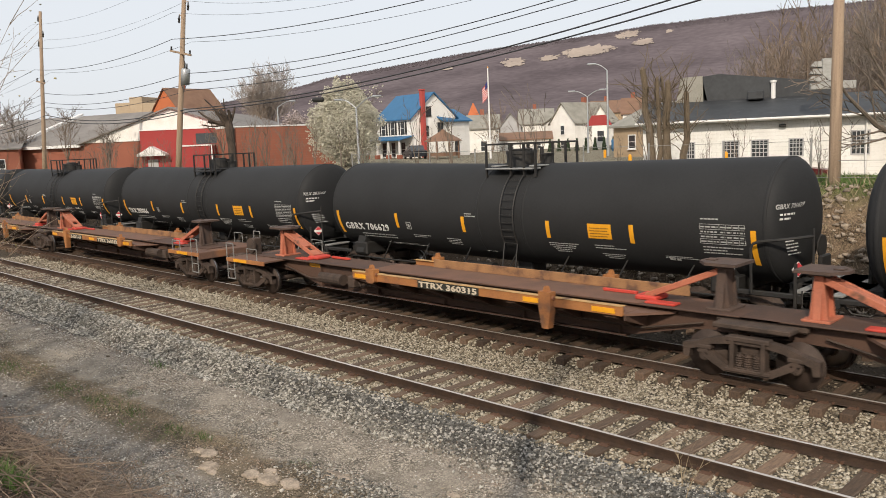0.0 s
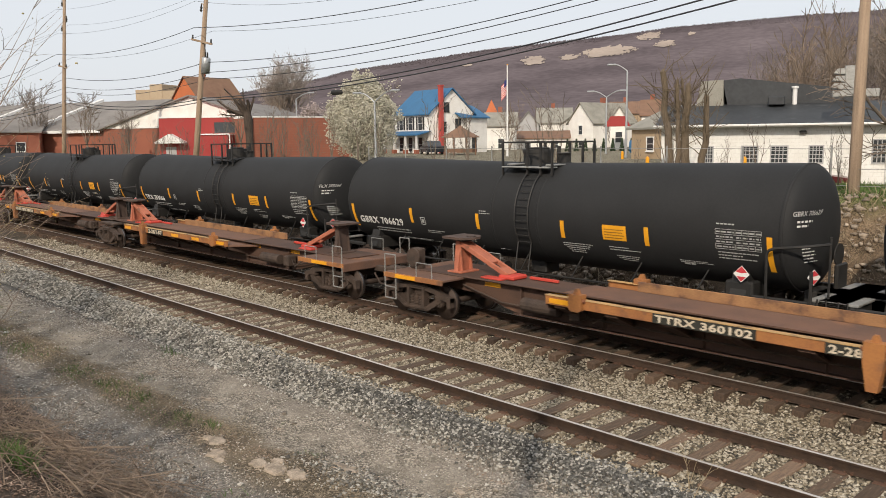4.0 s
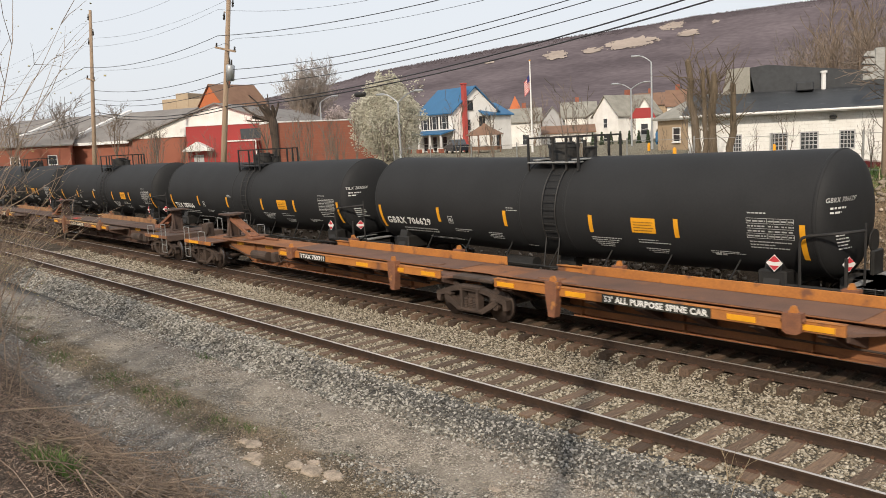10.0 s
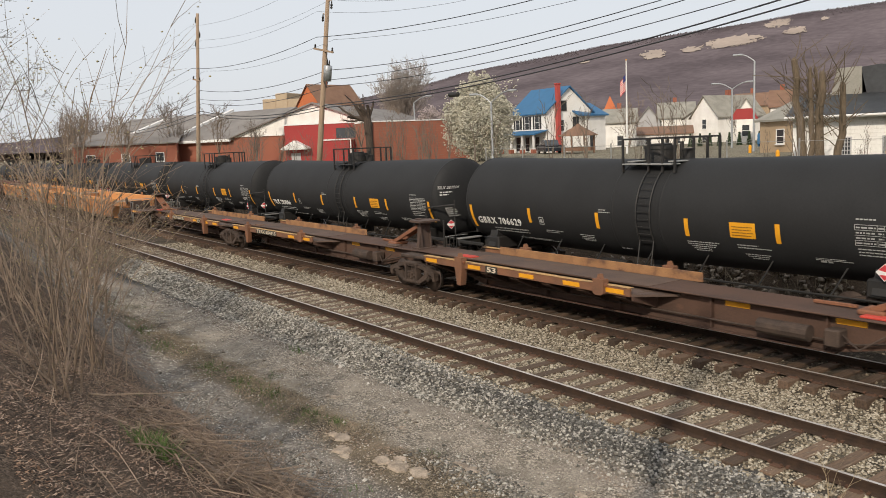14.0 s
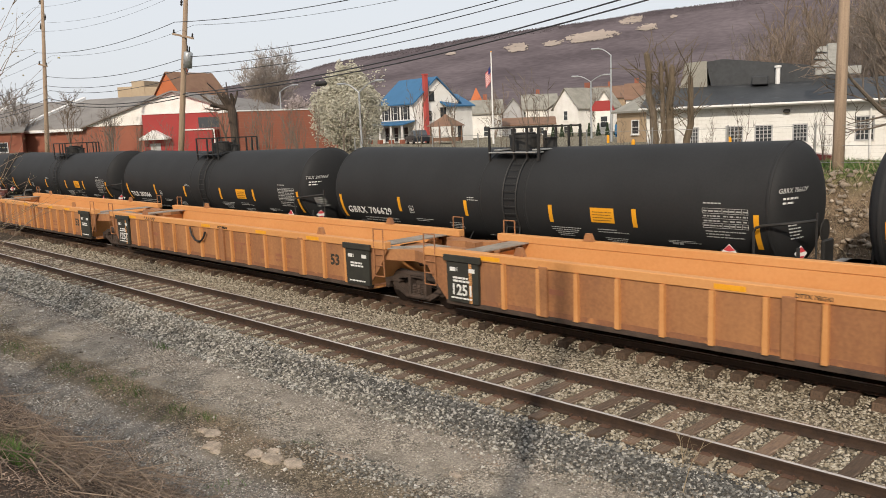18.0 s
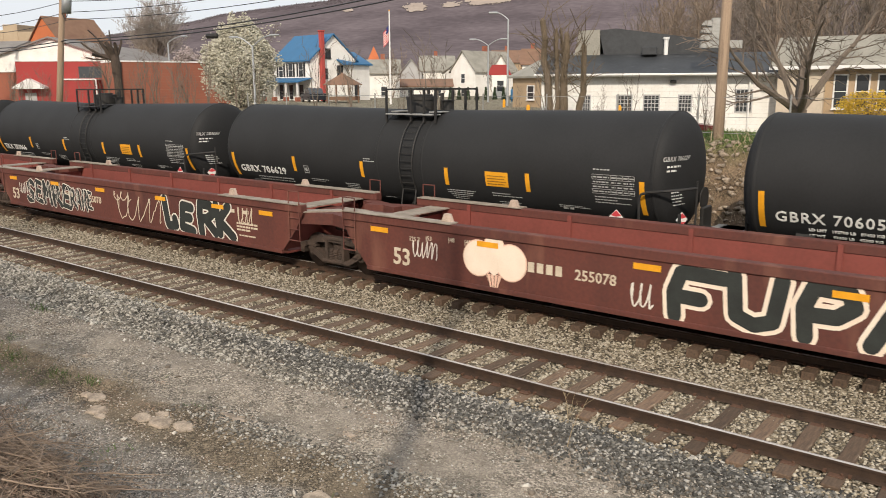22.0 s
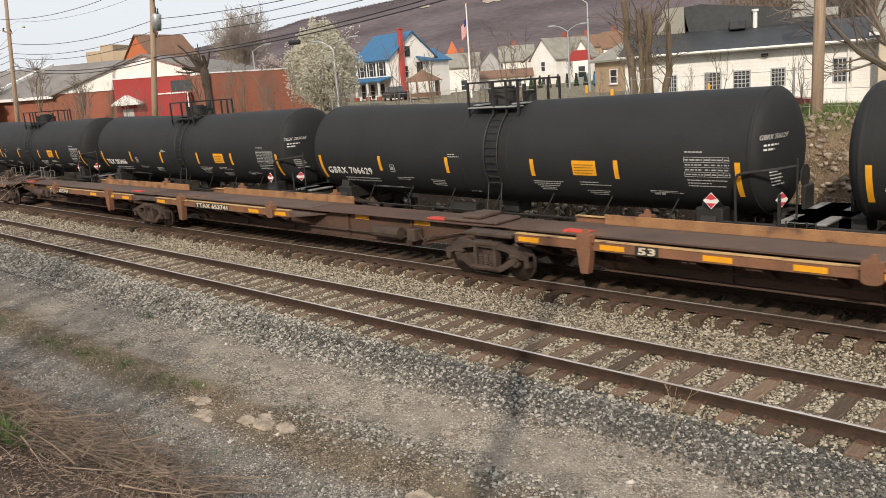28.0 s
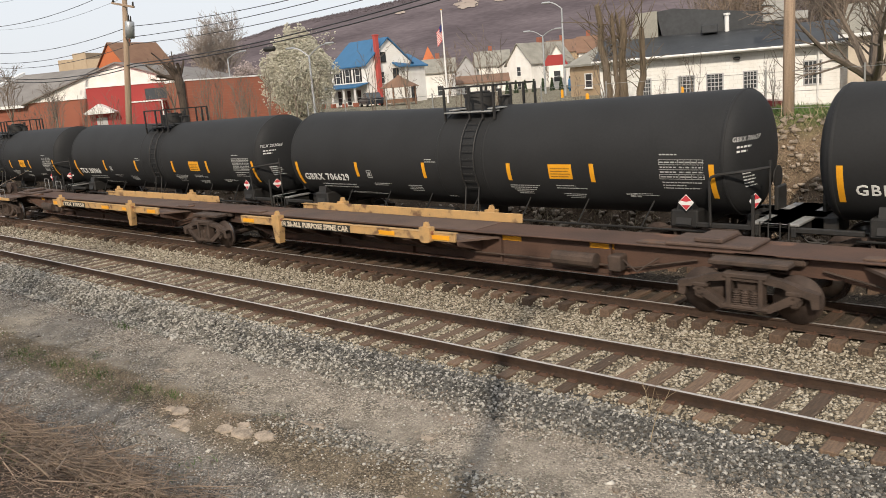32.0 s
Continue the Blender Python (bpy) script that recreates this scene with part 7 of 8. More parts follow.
utility_pole(-50.8, 15.0, 3.0, 16.1, 0.20, "tall weathered wooden utility pole with a transformer", ((8.3, 0.95, True),), 6.9, 14.0)
utility_pole(-77.5, 15.6, 3.0, 17.6, 0.20, "tall weathered wooden utility pole beside brick shops", ((8.6, 0.6, True),), None, 12.5)
utility_pole(-8.95, 15.0, 2.9, 15.5, 0.175, "thick pale wooden utility pole on the grassy bank", ((9.0, 0.9, True),), None, 0.3)
utility_pole(1.5, -17.5, 3.0, 17.2, 0.2, "tall wooden utility pole on the near bank", ((12.6, 1.0, True),))



def wire(pts, r, sag, name="wire"):
    """One cable from pole to pole, hanging in a bow."""
    cu = bpy.data.curves.new(name, "CURVE")
    cu.dimensions, cu.bevel_depth, cu.bevel_resolution = "3D", r, 0
    line = []
    for p, q, s in zip(pts[:-1], pts[1:], sag):
        p, q = Vector(p), Vector(q)
        n = 16
        line += [p.lerp(q, k / n) - Vector((0, 0, 4 * s * (k / n) * (1 - k / n))) for k in range(n + (q == Vector(pts[-1])))]
    sp = cu.splines.new("POLY")
    sp.points.add(len(line) - 1)
    for k, p in enumerate(line):
        sp.points[k].co = (*p, 1)
    cu.materials.append(WIRE)
    return tagged(new(name, cu), "dark overhead wire strung between poles", "wire", "overhead wires")


LX, MX, RX, FX = -130.0, -75.2, -48.6, -8.85
for y, zl, zm, zr, zf, ze, r, s2 in ((14.5, 16.2, 16.2, 15.5, 14.9, 14.5, 0.016, 2.0), (15.5, 15.2, 15.0, 14.3, 13.9, 13.5, 0.016, 1.9), (14.5, 14.4, 14.2, 13.5, 13.2, 13, 0.016, 1.8), (14.3, 12.6, 12.4, 11.85, 11.6, 11.6, 0.028, 0.9), (15.6, 12.4, 12.2, 11.75, 11.5, 11.5, 0.02, 0.95), (15.0, 10.6, 10.4, 9.75, 11.0, 11.2, 0.028, 0.95), (14.9, 10.0, 9.6, 9.1, 10.7, 11, 0.026, 0.8), (15.1, 9.6, 9.2, 8.7, 10.2, 10.6, 0.026, 0.8), (14.9, 8.9, 8.5, 7.5, 9.9, 10.2, 0.042, 0.8), (15.05, 8.6, 8.2, 7.35, 9.6, 10.0, 0.042, 0.75)):
    wire([(LX, y + 1.5, zl), (MX, y + 0.6, zm), (RX, y, zr), (FX, y, zf), (FX + 40, y, ze)], r * (0.7 if r > 0.02 else 0.5), (1.2, 0.6, s2, 0.8))
cl = thing("cable_closure", "black splice closure hanging on the cable", "cable splice", m=pose(-34.6, 14.95, 7.18, 0, 1.5, 0))
part("closure", Build().lathe([(-0.42, 0.03), (-0.36, 0.13), (0.36, 0.13), (0.42, 0.03)], "x", 10), BLACK, cl)


def street_lamp(xy, h, arms, label="grey metal street lamp with a curved arm"):
    c = thing("street_lamp", label, "street lamp", "street lamps", pose(*xy, 2.9))
    part("post", Build().lathe([(-0.5, 0.11), (h, 0.065)], "z", 10), STEELP, c)
    for a in arms:
        ca_, sa = math.cos(radians(a[0])), math.sin(radians(a[0]))
        pts = [(ca_ * q * a[1], sa * q * a[1], h + a[2] * math.sin(q * 1.6)) for q in (0, 0.25, 0.5, 0.75, 1.0)]
        part("arm", Build().path(pts, 0.045, 6), STEELP, c)
        e = pts[-1]
        part("lamp_head", Build().box(-0.1, 0.6, -0.13, 0.13, -0.06, 0.09, 0.05), STEELP, c, m=pose(e[0], e[1], e[2], 0, 0, a[0]))
    return c


street_lamp((-37.57, 46.05), 7.0, ((205, 1.0, 0.55),))
street_lamp((-46.92, 56.63), 5.6, ((205, 1.3, 0.6), (25, 1.3, 0.6)), "double-armed grey street lamp")
street_lamp((-48.2, 28.45), 4.6, ((205, 1.2, 0.7), (25, 1.5, 0.8)), "double-armed grey street lamp beside a white tree")
street_lamp((-73.26, 38.1), 6.1, ((25, 1.6, 0.6),))
fp = thing("flagpole", "white flagpole with a small striped flag", "flagpole", m=pose(*(-49.89, 45.37), 2.8))
part("pole", Build().lathe([(-0.3, 0.10), (8.4, 0.05)], "z", 10), TRIM, fp)
part("ball", Build().lathe([(8.38, 0.02), (8.45, 0.1), (8.52, 0.02)], "z", 8), YELLOW, fp)
flag = Build()
for k in range(13):
    for j in range(4):
        x0 = -0.08 - 0.16 * j
        flag.add([(x0, 0.06 * math.sin(j), 7.2 - 0.1 * k - 0.16 * j), (x0 - 0.16, 0.06 * math.sin(j + 1), 7.2 - 0.1 * k - 0.16 * (j + 1)), (x0 - 0.16, 0.06 * math.sin(j + 1), 7.1 - 0.1 * k - 0.16 * (j + 1)), (x0, 0.06 * math.sin(j), 7.1 - 0.1 * k - 0.16 * j)], [(0, 1, 2, 3)] if k % 2 == 0 else [])
part("red_stripes", flag, SIGN_RED, fp, "hanging red stripes of the flag")
fw = Build()
for k in range(13):
    for j in range(4):
        x0 = -0.08 - 0.16 * j
        fw.add([(x0, 0.012 + 0.06 * math.sin(j), 7.2 - 0.1 * k - 0.16 * j), (x0 - 0.16, 0.012 + 0.06 * math.sin(j + 1), 7.2 - 0.1 * k - 0.16 * (j + 1)), (x0 - 0.16, 0.012 + 0.06 * math.sin(j + 1), 7.1 - 0.1 * k - 0.16 * (j + 1)), (x0, 0.012 + 0.06 * math.sin(j), 7.1 - 0.1 * k - 0.16 * j)], [(0, 1, 2, 3)])
part("white_stripes", fw, WHITE, fp, "hanging white stripes of the flag")
part("canton", Build().add([(-0.06, -0.03, 7.22), (-0.36, -0.03, 6.95), (-0.36, -0.03, 6.4), (-0.06, -0.03, 6.66)], [(0, 1, 2, 3)]), material("flag_blue", (0.03, 0.04, 0.16), 0.7), fp)


# ---- hills ----
CREST = ((100, 12), (90, 20), (78, 34), (70, 50), (62.7, 66), (59, 81), (54.6, 99), (53, 109), (49.1, 122), (45.1, 135), (41.2, 145), (37.4, 151), (35.5, 155), (30.7, 165), (25, 171), (18, 172), (8, 168), (-10, 150), (-40, 110))


def crest(az):
    for (a0, z0), (a1, z1) in zip(CREST[:-1], CREST[1:]):
        if a1 <= az <= a0:
            return z0 + (z1 - z0) * (a0 - az) / (a0 - a1)
    return 12 if az > 100 else 110


def hill_point(az, t, lift=0.0):
    """t runs from the foot (0) to the crest (1) of the long hill."""
    r = 560 + 740 * t
    c = min(t, 1.0)
    z = 8 + (crest(az) - 8) * (0.35 * c + 0.65 * c * c) - 300 * max(0.0, t - 1.0) + 5 * noise.noise((az * 0.25, t * 6, 1)) * t * (1.3 - t)
    a = radians(az)
    return (-r * math.sin(a), -10.57 + r * math.cos(a), z + lift)


part("far_hill", sheet("far_hill", 150, 24, lambda i, j: hill_point(105 - i, j / 20 if j <= 20 else 1 + 0.12 * (j - 20), 0), HILLW), None, None, "long wooded hill with leafless brown trees", kind="structure")["category"] = "hill"
rg = np.random.default_rng(5)
PTS, SZ = [], []
for _ in range(7000):
    az, t = rg.uniform(8, 82), 1 - rg.uniform(0, 1) ** 2 * 0.05
    PTS.append(hill_point(az, t, 0.6))
    SZ.append(rg.uniform(0.4, 0.9))
part("hill_trees", lumps("hill_trees", PTS, SZ, HILLT, 6, flat=1.8), None, None, "leafless brown treetops covering the hill", kind="stuff")["category"] = "trees"


def scree(az, t, half, high, seed):
    """A bare patch with a ragged edge, lying just over the slope."""
    b = Build()
    na, nt = int(half * 2 / 0.07), int(high * 2 / 0.005)
    for i in range(na):
        for k in range(nt):
            u, w = (i + 0.5) / na * 2 - 1, (k + 0.5) / nt * 2 - 1
            edge = 0.75 + 0.7 * noise.noise((u * half * 2.2, w * 2.5, seed)) + 0.5 * noise.noise((u * half * 7, w * 6, seed + 5))
            if u * u + w * w * 1.1 > edge:
                continue
            a0, a1 = az - half + 0.07 * i, az - half + 0.07 * (i + 1)
            t0, t1 = t - high + 0.005 * k, t - high + 0.005 * (k + 1)
            b.add([hill_point(a0, t0, 1.0), hill_point(a1, t0, 1.0), hill_point(a1, t1, 1.0), hill_point(a0, t1, 1.0)], [(0, 1, 2, 3)])
    return tagged(part("scree_patch", b, SCREE), "pale bare rock scree high on the hill", "scree", "scree patches", "structure")


scree(34.85, 0.85, 2.0, 0.055, 1)
scree(40.0, 0.83, 0.9, 0.055, 2)
scree(37.5, 0.835, 0.75, 0.03, 3)
scree(32.2, 0.95, 0.9, 0.04, 4)
scree(31.2, 0.86, 0.8, 0.035, 5)
scree(44.5, 0.86, 0.4, 0.02, 6)
scree(29.5, 0.93, 0.3, 0.015, 7)


# ---- trees ----
def grow(b, p, way, length, r, level, q, up=0.25, bend=0.25, n=None, end=0.45):
    """A limb of bent pieces in one unbroken bar; gives its points and its last direction."""
    n = n or (4 if level < 2 else 3 if level < 3 else 2)
    pts, d = [Vector(p)], Vector(way).normalized()
    for k in range(n):
        d = (d + Vector((q.uniform(-bend, bend), q.uniform(-bend, bend), q.uniform(-bend, bend) + up * 0.3))).normalized()
        pts.append(pts[-1] + d * (length / n))
    b.sweep(pts, [r * (1 - (1 - end) * k / n) for k in range(n + 1)], (8, 6, 5, 4, 3, 3)[min(level, 5)], caps=False)
    return pts, d


def bare_tree(seed, height, width, trunk_r, fork=0.28, limbs=6, side=8, shoots=5, twigs_n=2, rmin=0.0, up=0.35):
    """A leafless tree as two builds: trunk with limbs, and branches with fine twigs; and the twig ends."""
    q = random.Random(seed)
    main, fine, tips = Build(), Build(), []
    trunk, _ = grow(main, (0, 0, -0.3 * min(1, height)), (0, 0, 1), height * fork, trunk_r, 0, q, bend=0.06, end=0.8)

    def along(pts, u):
        k = min(int(u * (len(pts) - 1)), len(pts) - 2)
        return pts[k].lerp(pts[k + 1], u * (len(pts) - 1) - k), (pts[k + 1] - pts[k]).normalized()

    def off(d, amount):
        a = d.orthogonal().normalized()
        a.rotate(Matrix.Rotation(q.uniform(0, 6.283), 3, d))
        return d + a * amount

    for k in range(limbs):
        a = 6.283 * (k + q.uniform(-0.3, 0.3)) / limbs
        lean = width * q.uniform(0.5, 1.3) if k else 0.1
        base = along(trunk, q.uniform(0.72, 1.0))[0] if k > 1 else trunk[-1]
        ln = height * (1 - fork) * q.uniform(0.75, 1.0)
        pts, _ = grow(main, base, (math.cos(a) * lean, math.sin(a) * lean, 1), ln, max(trunk_r * q.uniform(0.38, 0.6), rmin), 1, q, up=up, bend=0.16, n=6, end=0.16)
        for j in range(side):
            u = 0.22 + 0.76 * (j + q.random()) / side
            p, d = along(pts, u)
            bp, _ = grow(fine, p, off(d, q.uniform(0.6, 1.1)), ln * q.uniform(0.28, 0.48) * (1.15 - 0.55 * u), max(trunk_r * 0.17 * (1.2 - u), rmin), 2, q, up=up, bend=0.2, n=4, end=0.3)
            for i in range(shoots):
                w = 0.25 + 0.75 * (i + q.random()) / shoots
                p2, d2 = along(bp, min(w, 0.99))
                tp, _ = grow(fine, p2, off(d2, q.uniform(0.5, 1.0)), ln * q.uniform(0.09, 0.2), max(trunk_r * 0.05, rmin), 4, q, up=up, bend=0.2, end=0.6)
                tips.append(tuple(tp[-1]))
                for h in range(twigs_n):
                    p3, d3 = along(tp, q.uniform(0.3, 0.95))
                    t3, _ = grow(fine, p3, off(d3, 0.7), ln * q.uniform(0.05, 0.11), max(trunk_r * 0.035, rmin * 0.8), 5, q, up=up, bend=0.1, n=1, end=0.6)
                    tips.append(tuple(t3[-1]))
    return main, fine, tips


def plant_tree(seed, height, width, r, fork, mat, label, x, y, z, name="bare_tree", group="", tw=None, crown=None, crown_size=(0.15, 0.3), crown_n=1, cover=None, shape=(6, 8, 5, 2), rmin=0.0, up=0.35):
    main, twigs, tips = bare_tree(seed, height, width, r, fork, *shape, rmin, up)
    top = max((p[2] for p in tips), default=height)
    k = height / top
    for b in (main, twigs):
        b.v = [(p[0] * k, p[1] * k, p[2] * k) for p in b.v]
    c = thing(name, label, "tree", group, pose(x, y, z))
    part("trunk", main, mat, c)
    if twigs.v:
        part("crown", twigs, tw or mat, c, "fine leafless twigs")
    if crown:
        rr = np.random.default_rng(seed)
        cc = np.array([(p[0] * k, p[1] * k, p[2] * k) for p in tips for _ in range(crown_n)])
        cc += rr.normal(0, height * 0.028, cc.shape)
        if cover:      # a full crown: half-width, bottom and top
            w0, z0, z1, n0 = cover
            e = rr.normal(0, 1, (n0, 3))
            e = e / np.linalg.norm(e, axis=1)[:, None] * rr.uniform(0.35, 1.0, (n0, 1)) ** 0.5
            e *= 1 + 0.22 * np.sin(e[:, :1] * 9 + seed) * np.cos(e[:, 1:2] * 7 + e[:, 2:] * 8)
            taper = 1.0 - 0.42 * np.maximum(0, e[:, 2])
            e = np.stack([e[:, 0] * w0 * taper, e[:, 1] * w0 * taper, (z0 + z1) / 2 + e[:, 2] * (z1 - z0) / 2], 1)
            cc = np.concatenate([cc, e])
        part("blossom", lumps("blossom", cc, rr.uniform(*crown_size, len(cc)), crown, seed), None, c, "clumps of small blossoms")
    return c


plant_tree(3, 7.4, 0.6, 0.16, 0.2, GREYT, "white blossoming pear tree beside a brick hall", *(-55.82, 33.22), 2.9, "blossoming_tree", crown=BLOSSOM, crown_size=(0.05, 0.125), cover=(3.1, 0.2, 7.3, 22000), rmin=0.02)
plant_tree(8, 6.5, 0.6, 0.14, 0.26, GREYT, "white blossoming tree behind roofs", *(-91.78, 53.54), 3.0, "blossoming_tree", crown=material("pink_blossom", (0.50, 0.42, 0.40), 0.8, island=0.25, bump=0.0), crown_size=(0.06, 0.2), rmin=0.02, cover=(2.6, 1.5, 6.6, 1400))
plant_tree(12, 15.4, 0.42, 0.30, 0.22, PALET, "round leafless tree with dense fine twigs", *(-107.51, 58.81), 3.0, shape=(15, 13, 8, 3), rmin=0.03, up=0.35)
plant_tree(13, 6.2, 0.35, 0.10, 0.3, WOODB, "leafless tree beside brick shops", *(-70.38, 15.23), 3.0, shape=(5, 6, 4, 2), rmin=0.013)
plant_tree(14, 4.6, 0.4, 0.08, 0.3, GREYT, "leafless tree in front of the white gable", *(-68.29, 17.83), 3.0, shape=(5, 6, 4, 2), rmin=0.012)
plant_tree(15, 6.0, 0.5, 0.10, 0.3, WOODB, "leafless tree beside the wooden pole", *(-60.73, 24.15), 3.0, shape=(5, 6, 4, 2), rmin=0.013)

# lopped trunks in front of the white building
for sd, px, h, r, lean in ((1, (-20.78, 24.76), 5.1, 0.19, -7), (2, (-20.53, 24.90), 4.6, 0.13, -2), (3, (-20.26, 25.06), 4.4, 0.2, 0), (4, (-19.62, 25.41), 3.85, 0.17, 4), (5, (-20.6, 25.9), 4.7, 0.11, -5)):
    q = random.Random(sd)
    c = thing("lopped_tree", "bare trunk with its top cut off, behind the tank cars", "tree", "lopped trunks", pose(*px, 2.7))
    b = Build()
    pts = [Vector((math.sin(radians(lean)) * h * k / 6 + q.uniform(-0.08, 0.08), q.uniform(-0.08, 0.08), -0.5 + (h + 0.5) * k / 6)) for k in range(7)]
    pts += [pts[-1] + Vector((q.uniform(-0.1, 0.1), 0, 0.12))]
    b.sweep(pts, [r * (1.12 - 0.06 * k + q.uniform(-0.05, 0.05)) for k in range(7)] + [r * 0.3], 10)
    part("trunk", b, LOPB, c)
    tw = Build()
    for k in range(17):
        p = pts[2 + k % 5].lerp(pts[3 + k % 4], q.random())
        a = q.uniform(0, 6.28)
        grow(tw, p, (math.cos(a), math.sin(a), q.uniform(0.3, 1.4)), q.uniform(0.8, 2.6), 0.026, 2, q)
        e = p + Vector((math.cos(a) * 0.5, math.sin(a) * 0.5, 0.6))
        grow(tw, e, (math.cos(a + 1), math.sin(a + 1), 1), q.uniform(0.5, 1.2), 0.018, 3, q)
    part("crown", tw, LOPB, c, "thin side shoots")
# old broken trunk by the brick hall
c = thing("broken_tree", "thick leaning broken tree trunk with splayed stubs", "tree", m=pose(*(-48.27, 17.73), 3.0))
q = random.Random(9)
across = Vector((-0.5, -0.866, 0))      # towards the tree's leaning side
b = Build()
pts = [across * u + Vector((0, 0, z)) for u, z in ((0, -1), (0.0, 0.8), (0.02, 2.2), (0.05, 3.1), (0.12, 3.6))]
b.sweep(pts, [0.29, 0.27, 0.26, 0.31, 0.26], 10)
part("trunk", b, DARKBARK, c)
for u, z, ln, r in ((1.3, 0.75, 1.5, 0.2), (0.8, 1.0, 1.3, 0.22), (-0.7, 1.2, 1.1, 0.22), (0.0, 1.0, 1.1, 0.26), (1.8, 0.3, 2.2, 0.11), (1.6, -0.2, 1.7, 0.08), (1.2, 1.1, 2.4, 0.09), (0.5, 1.3, 2.0, 0.08), (-1.2, 0.8, 1.3, 0.12)):
    b = Build()
    grow(b, pts[3].lerp(pts[4], q.uniform(0.3, 0.9)), across * u + Vector((0, q.uniform(-0.3, 0.3), z)), ln, r, 1, q)
    part("stub", b, DARKBARK, c, "splayed broken limb")

# thin saplings behind the tank cars
SAP = [bare_tree(60 + k, 1.0, 0.25, 0.011, 0.45, 3, 4, 2, 0, 0.0022, 0.5) for k in range(5)]
sap_mesh = []
for main, twigs, tips in SAP:
    k = 1 / max(p[2] for p in tips)
    main.add(twigs.v, twigs.f)
    main.v = [(p[0] * k, p[1] * k, p[2] * k) for p in main.v]
    sap_mesh.append(main.mesh("sapling", BARK))
q = random.Random(21)
for k in range(74):
    x, y = q.uniform(-76, -6), q.uniform(14.4, 20)
    h = q.uniform(1.8, 4.4) if x < -20 else q.uniform(1.4, 3.4)
    c = thing("sapling", "thin leafless sapling behind the tank cars", "sapling", "saplings along the bank", pose(x, y, 2.7, 0, 0, q.uniform(0, 360)))
    o = part("stem", sap_mesh[k % 5], None, c)
    o.scale = (h * 0.9, h * 0.9, h)

# woods on the rise behind the white building
WOODS = [bare_tree(80 + k, 1.0, 0.38, 0.014, 0.3, 6, 7, 4, 1, 0.0027, 0.4) for k in range(5)]
wood_mesh, wood_pale = [], []
for main, twigs, tips in WOODS:
    k = 1 / max(p[2] for p in tips)
    main.add(twigs.v, twigs.f)
    main.v = [(p[0] * k, p[1] * k, p[2] * k) for p in main.v]
    wood_mesh.append(main.mesh("wood_tree", WOODB))
    me = wood_mesh[-1].copy()
    me.materials[0] = GREYT
    wood_pale.append(me)


def wood_tree(q, k, az, d, h, z, label, group):
    c = thing("bare_tree", label, "tree", group, pose(-d * math.sin(radians(az)), -10.57 + d * math.cos(radians(az)), z, 0, 0, q.uniform(0, 360)))
    part("trunk", (wood_mesh if q.random() < 0.6 else wood_pale)[k % 5], None, c).scale = (h * 0.8, h * 0.8, h)


q = random.Random(33)
for k in range(95):      # the wood behind the white building
    az = q.uniform(-16, 25.5)
    d = q.uniform(78, 130)
    wood_tree(q, k, az, d, q.uniform(12.5, 17.5) * min(1.0, 0.55 + 0.07 * (26 - az)), 2.8 + (d - 78) * 0.05, "tall leafless tree in the woods behind the buildings", "woods behind the buildings")
for k in range(48):
    wood_tree(q, k, q.uniform(24, 48), q.uniform(105, 180), q.uniform(3.5, 7.5), 3.0, "leafless brown tree between the houses", "trees in the town")
for k in range(40):
    wood_tree(q, k, q.uniform(27, 74), q.uniform(105, 330), q.uniform(5, 9), 3.0, "leafless tree between the houses", "trees in the town")
for k in range(26):
    az, d = q.uniform(72, 80), q.uniform(90, 300)
    wood_tree(q, k, az, d, q.uniform(5, 9) + d * 0.02, 3.0, "leafless tree down the line", "trees down the line")
for k in range(8):
    x = -60 - 16 * k
    c = thing("bare_tree", "leafless tree down the line", "tree", "trees down the line", pose(x, q.uniform(-9, -6), 1.5, 0, 0, q.uniform(0, 360)))
    part("trunk", wood_mesh[k % 5], None, c).scale = (7.0, 7.0, 8.5)
for k, (x, y, h) in enumerate(((-13.5, -14.0, 8.0), (-19.5, -13.5, 9.5), (-26.0, -13.0, 10.0), (-33.0, -12.5, 9.0), (-9.0, -15.5, 7.5))):      # trees on the near bank
    c = thing("bare_tree", "leafless tree on the near bank", "tree", "trees on the near bank", pose(x, y, ground_z(x, y) - 0.1, 0, 0, 70 * k))
    part("trunk", wood_mesh[k % 5], None, c).scale = (h * 0.8, h * 0.8, h)
rise = sheet("wooded_rise", 24, 12, lambda i, j: (-(70 + 25 * j) * math.sin(radians(34 - 2.2 * i)), -10.57 + (70 + 25 * j) * math.cos(radians(34 - 2.2 * i)), 2.6 + 9 * min(1, j / 6) * max(0, min(1, i / 6)) + noise.noise((i, j, 0))), HILLW)
part("wooded_rise", rise, None, None, "brown wooded rise behind the buildings", kind="structure")["category"] = "hill"
# the big tree on the bank and the yellow bush
plant_tree(41, 6.2, 1.1, 0.30, 0.2, BARK, "spreading leafless tree on the grassy bank", *(-7.70, 19.32), 2.9, shape=(6, 9, 5, 2), rmin=0.010, up=0.12)
rr = np.random.default_rng(3)
yb = thing("yellow_bush", "bright yellow blossoming bush beside the tan building", "bush", m=pose(*(-7.18, 28.65), 2.9))
cc = rr.normal(0, 1, (3600, 3))
cc = cc / np.linalg.norm(cc, axis=1)[:, None] * rr.uniform(0.55, 1.0, (3600, 1)) * np.array((1.5, 1.0, 0.85)) + (0, 0, 0.7)
part("blossom", lumps("blossom", cc[cc[:, 2] > 0], rr.uniform(0.02, 0.06, int((cc[:, 2] > 0).sum())), FORSY, 3), None, yb)
b = Build()
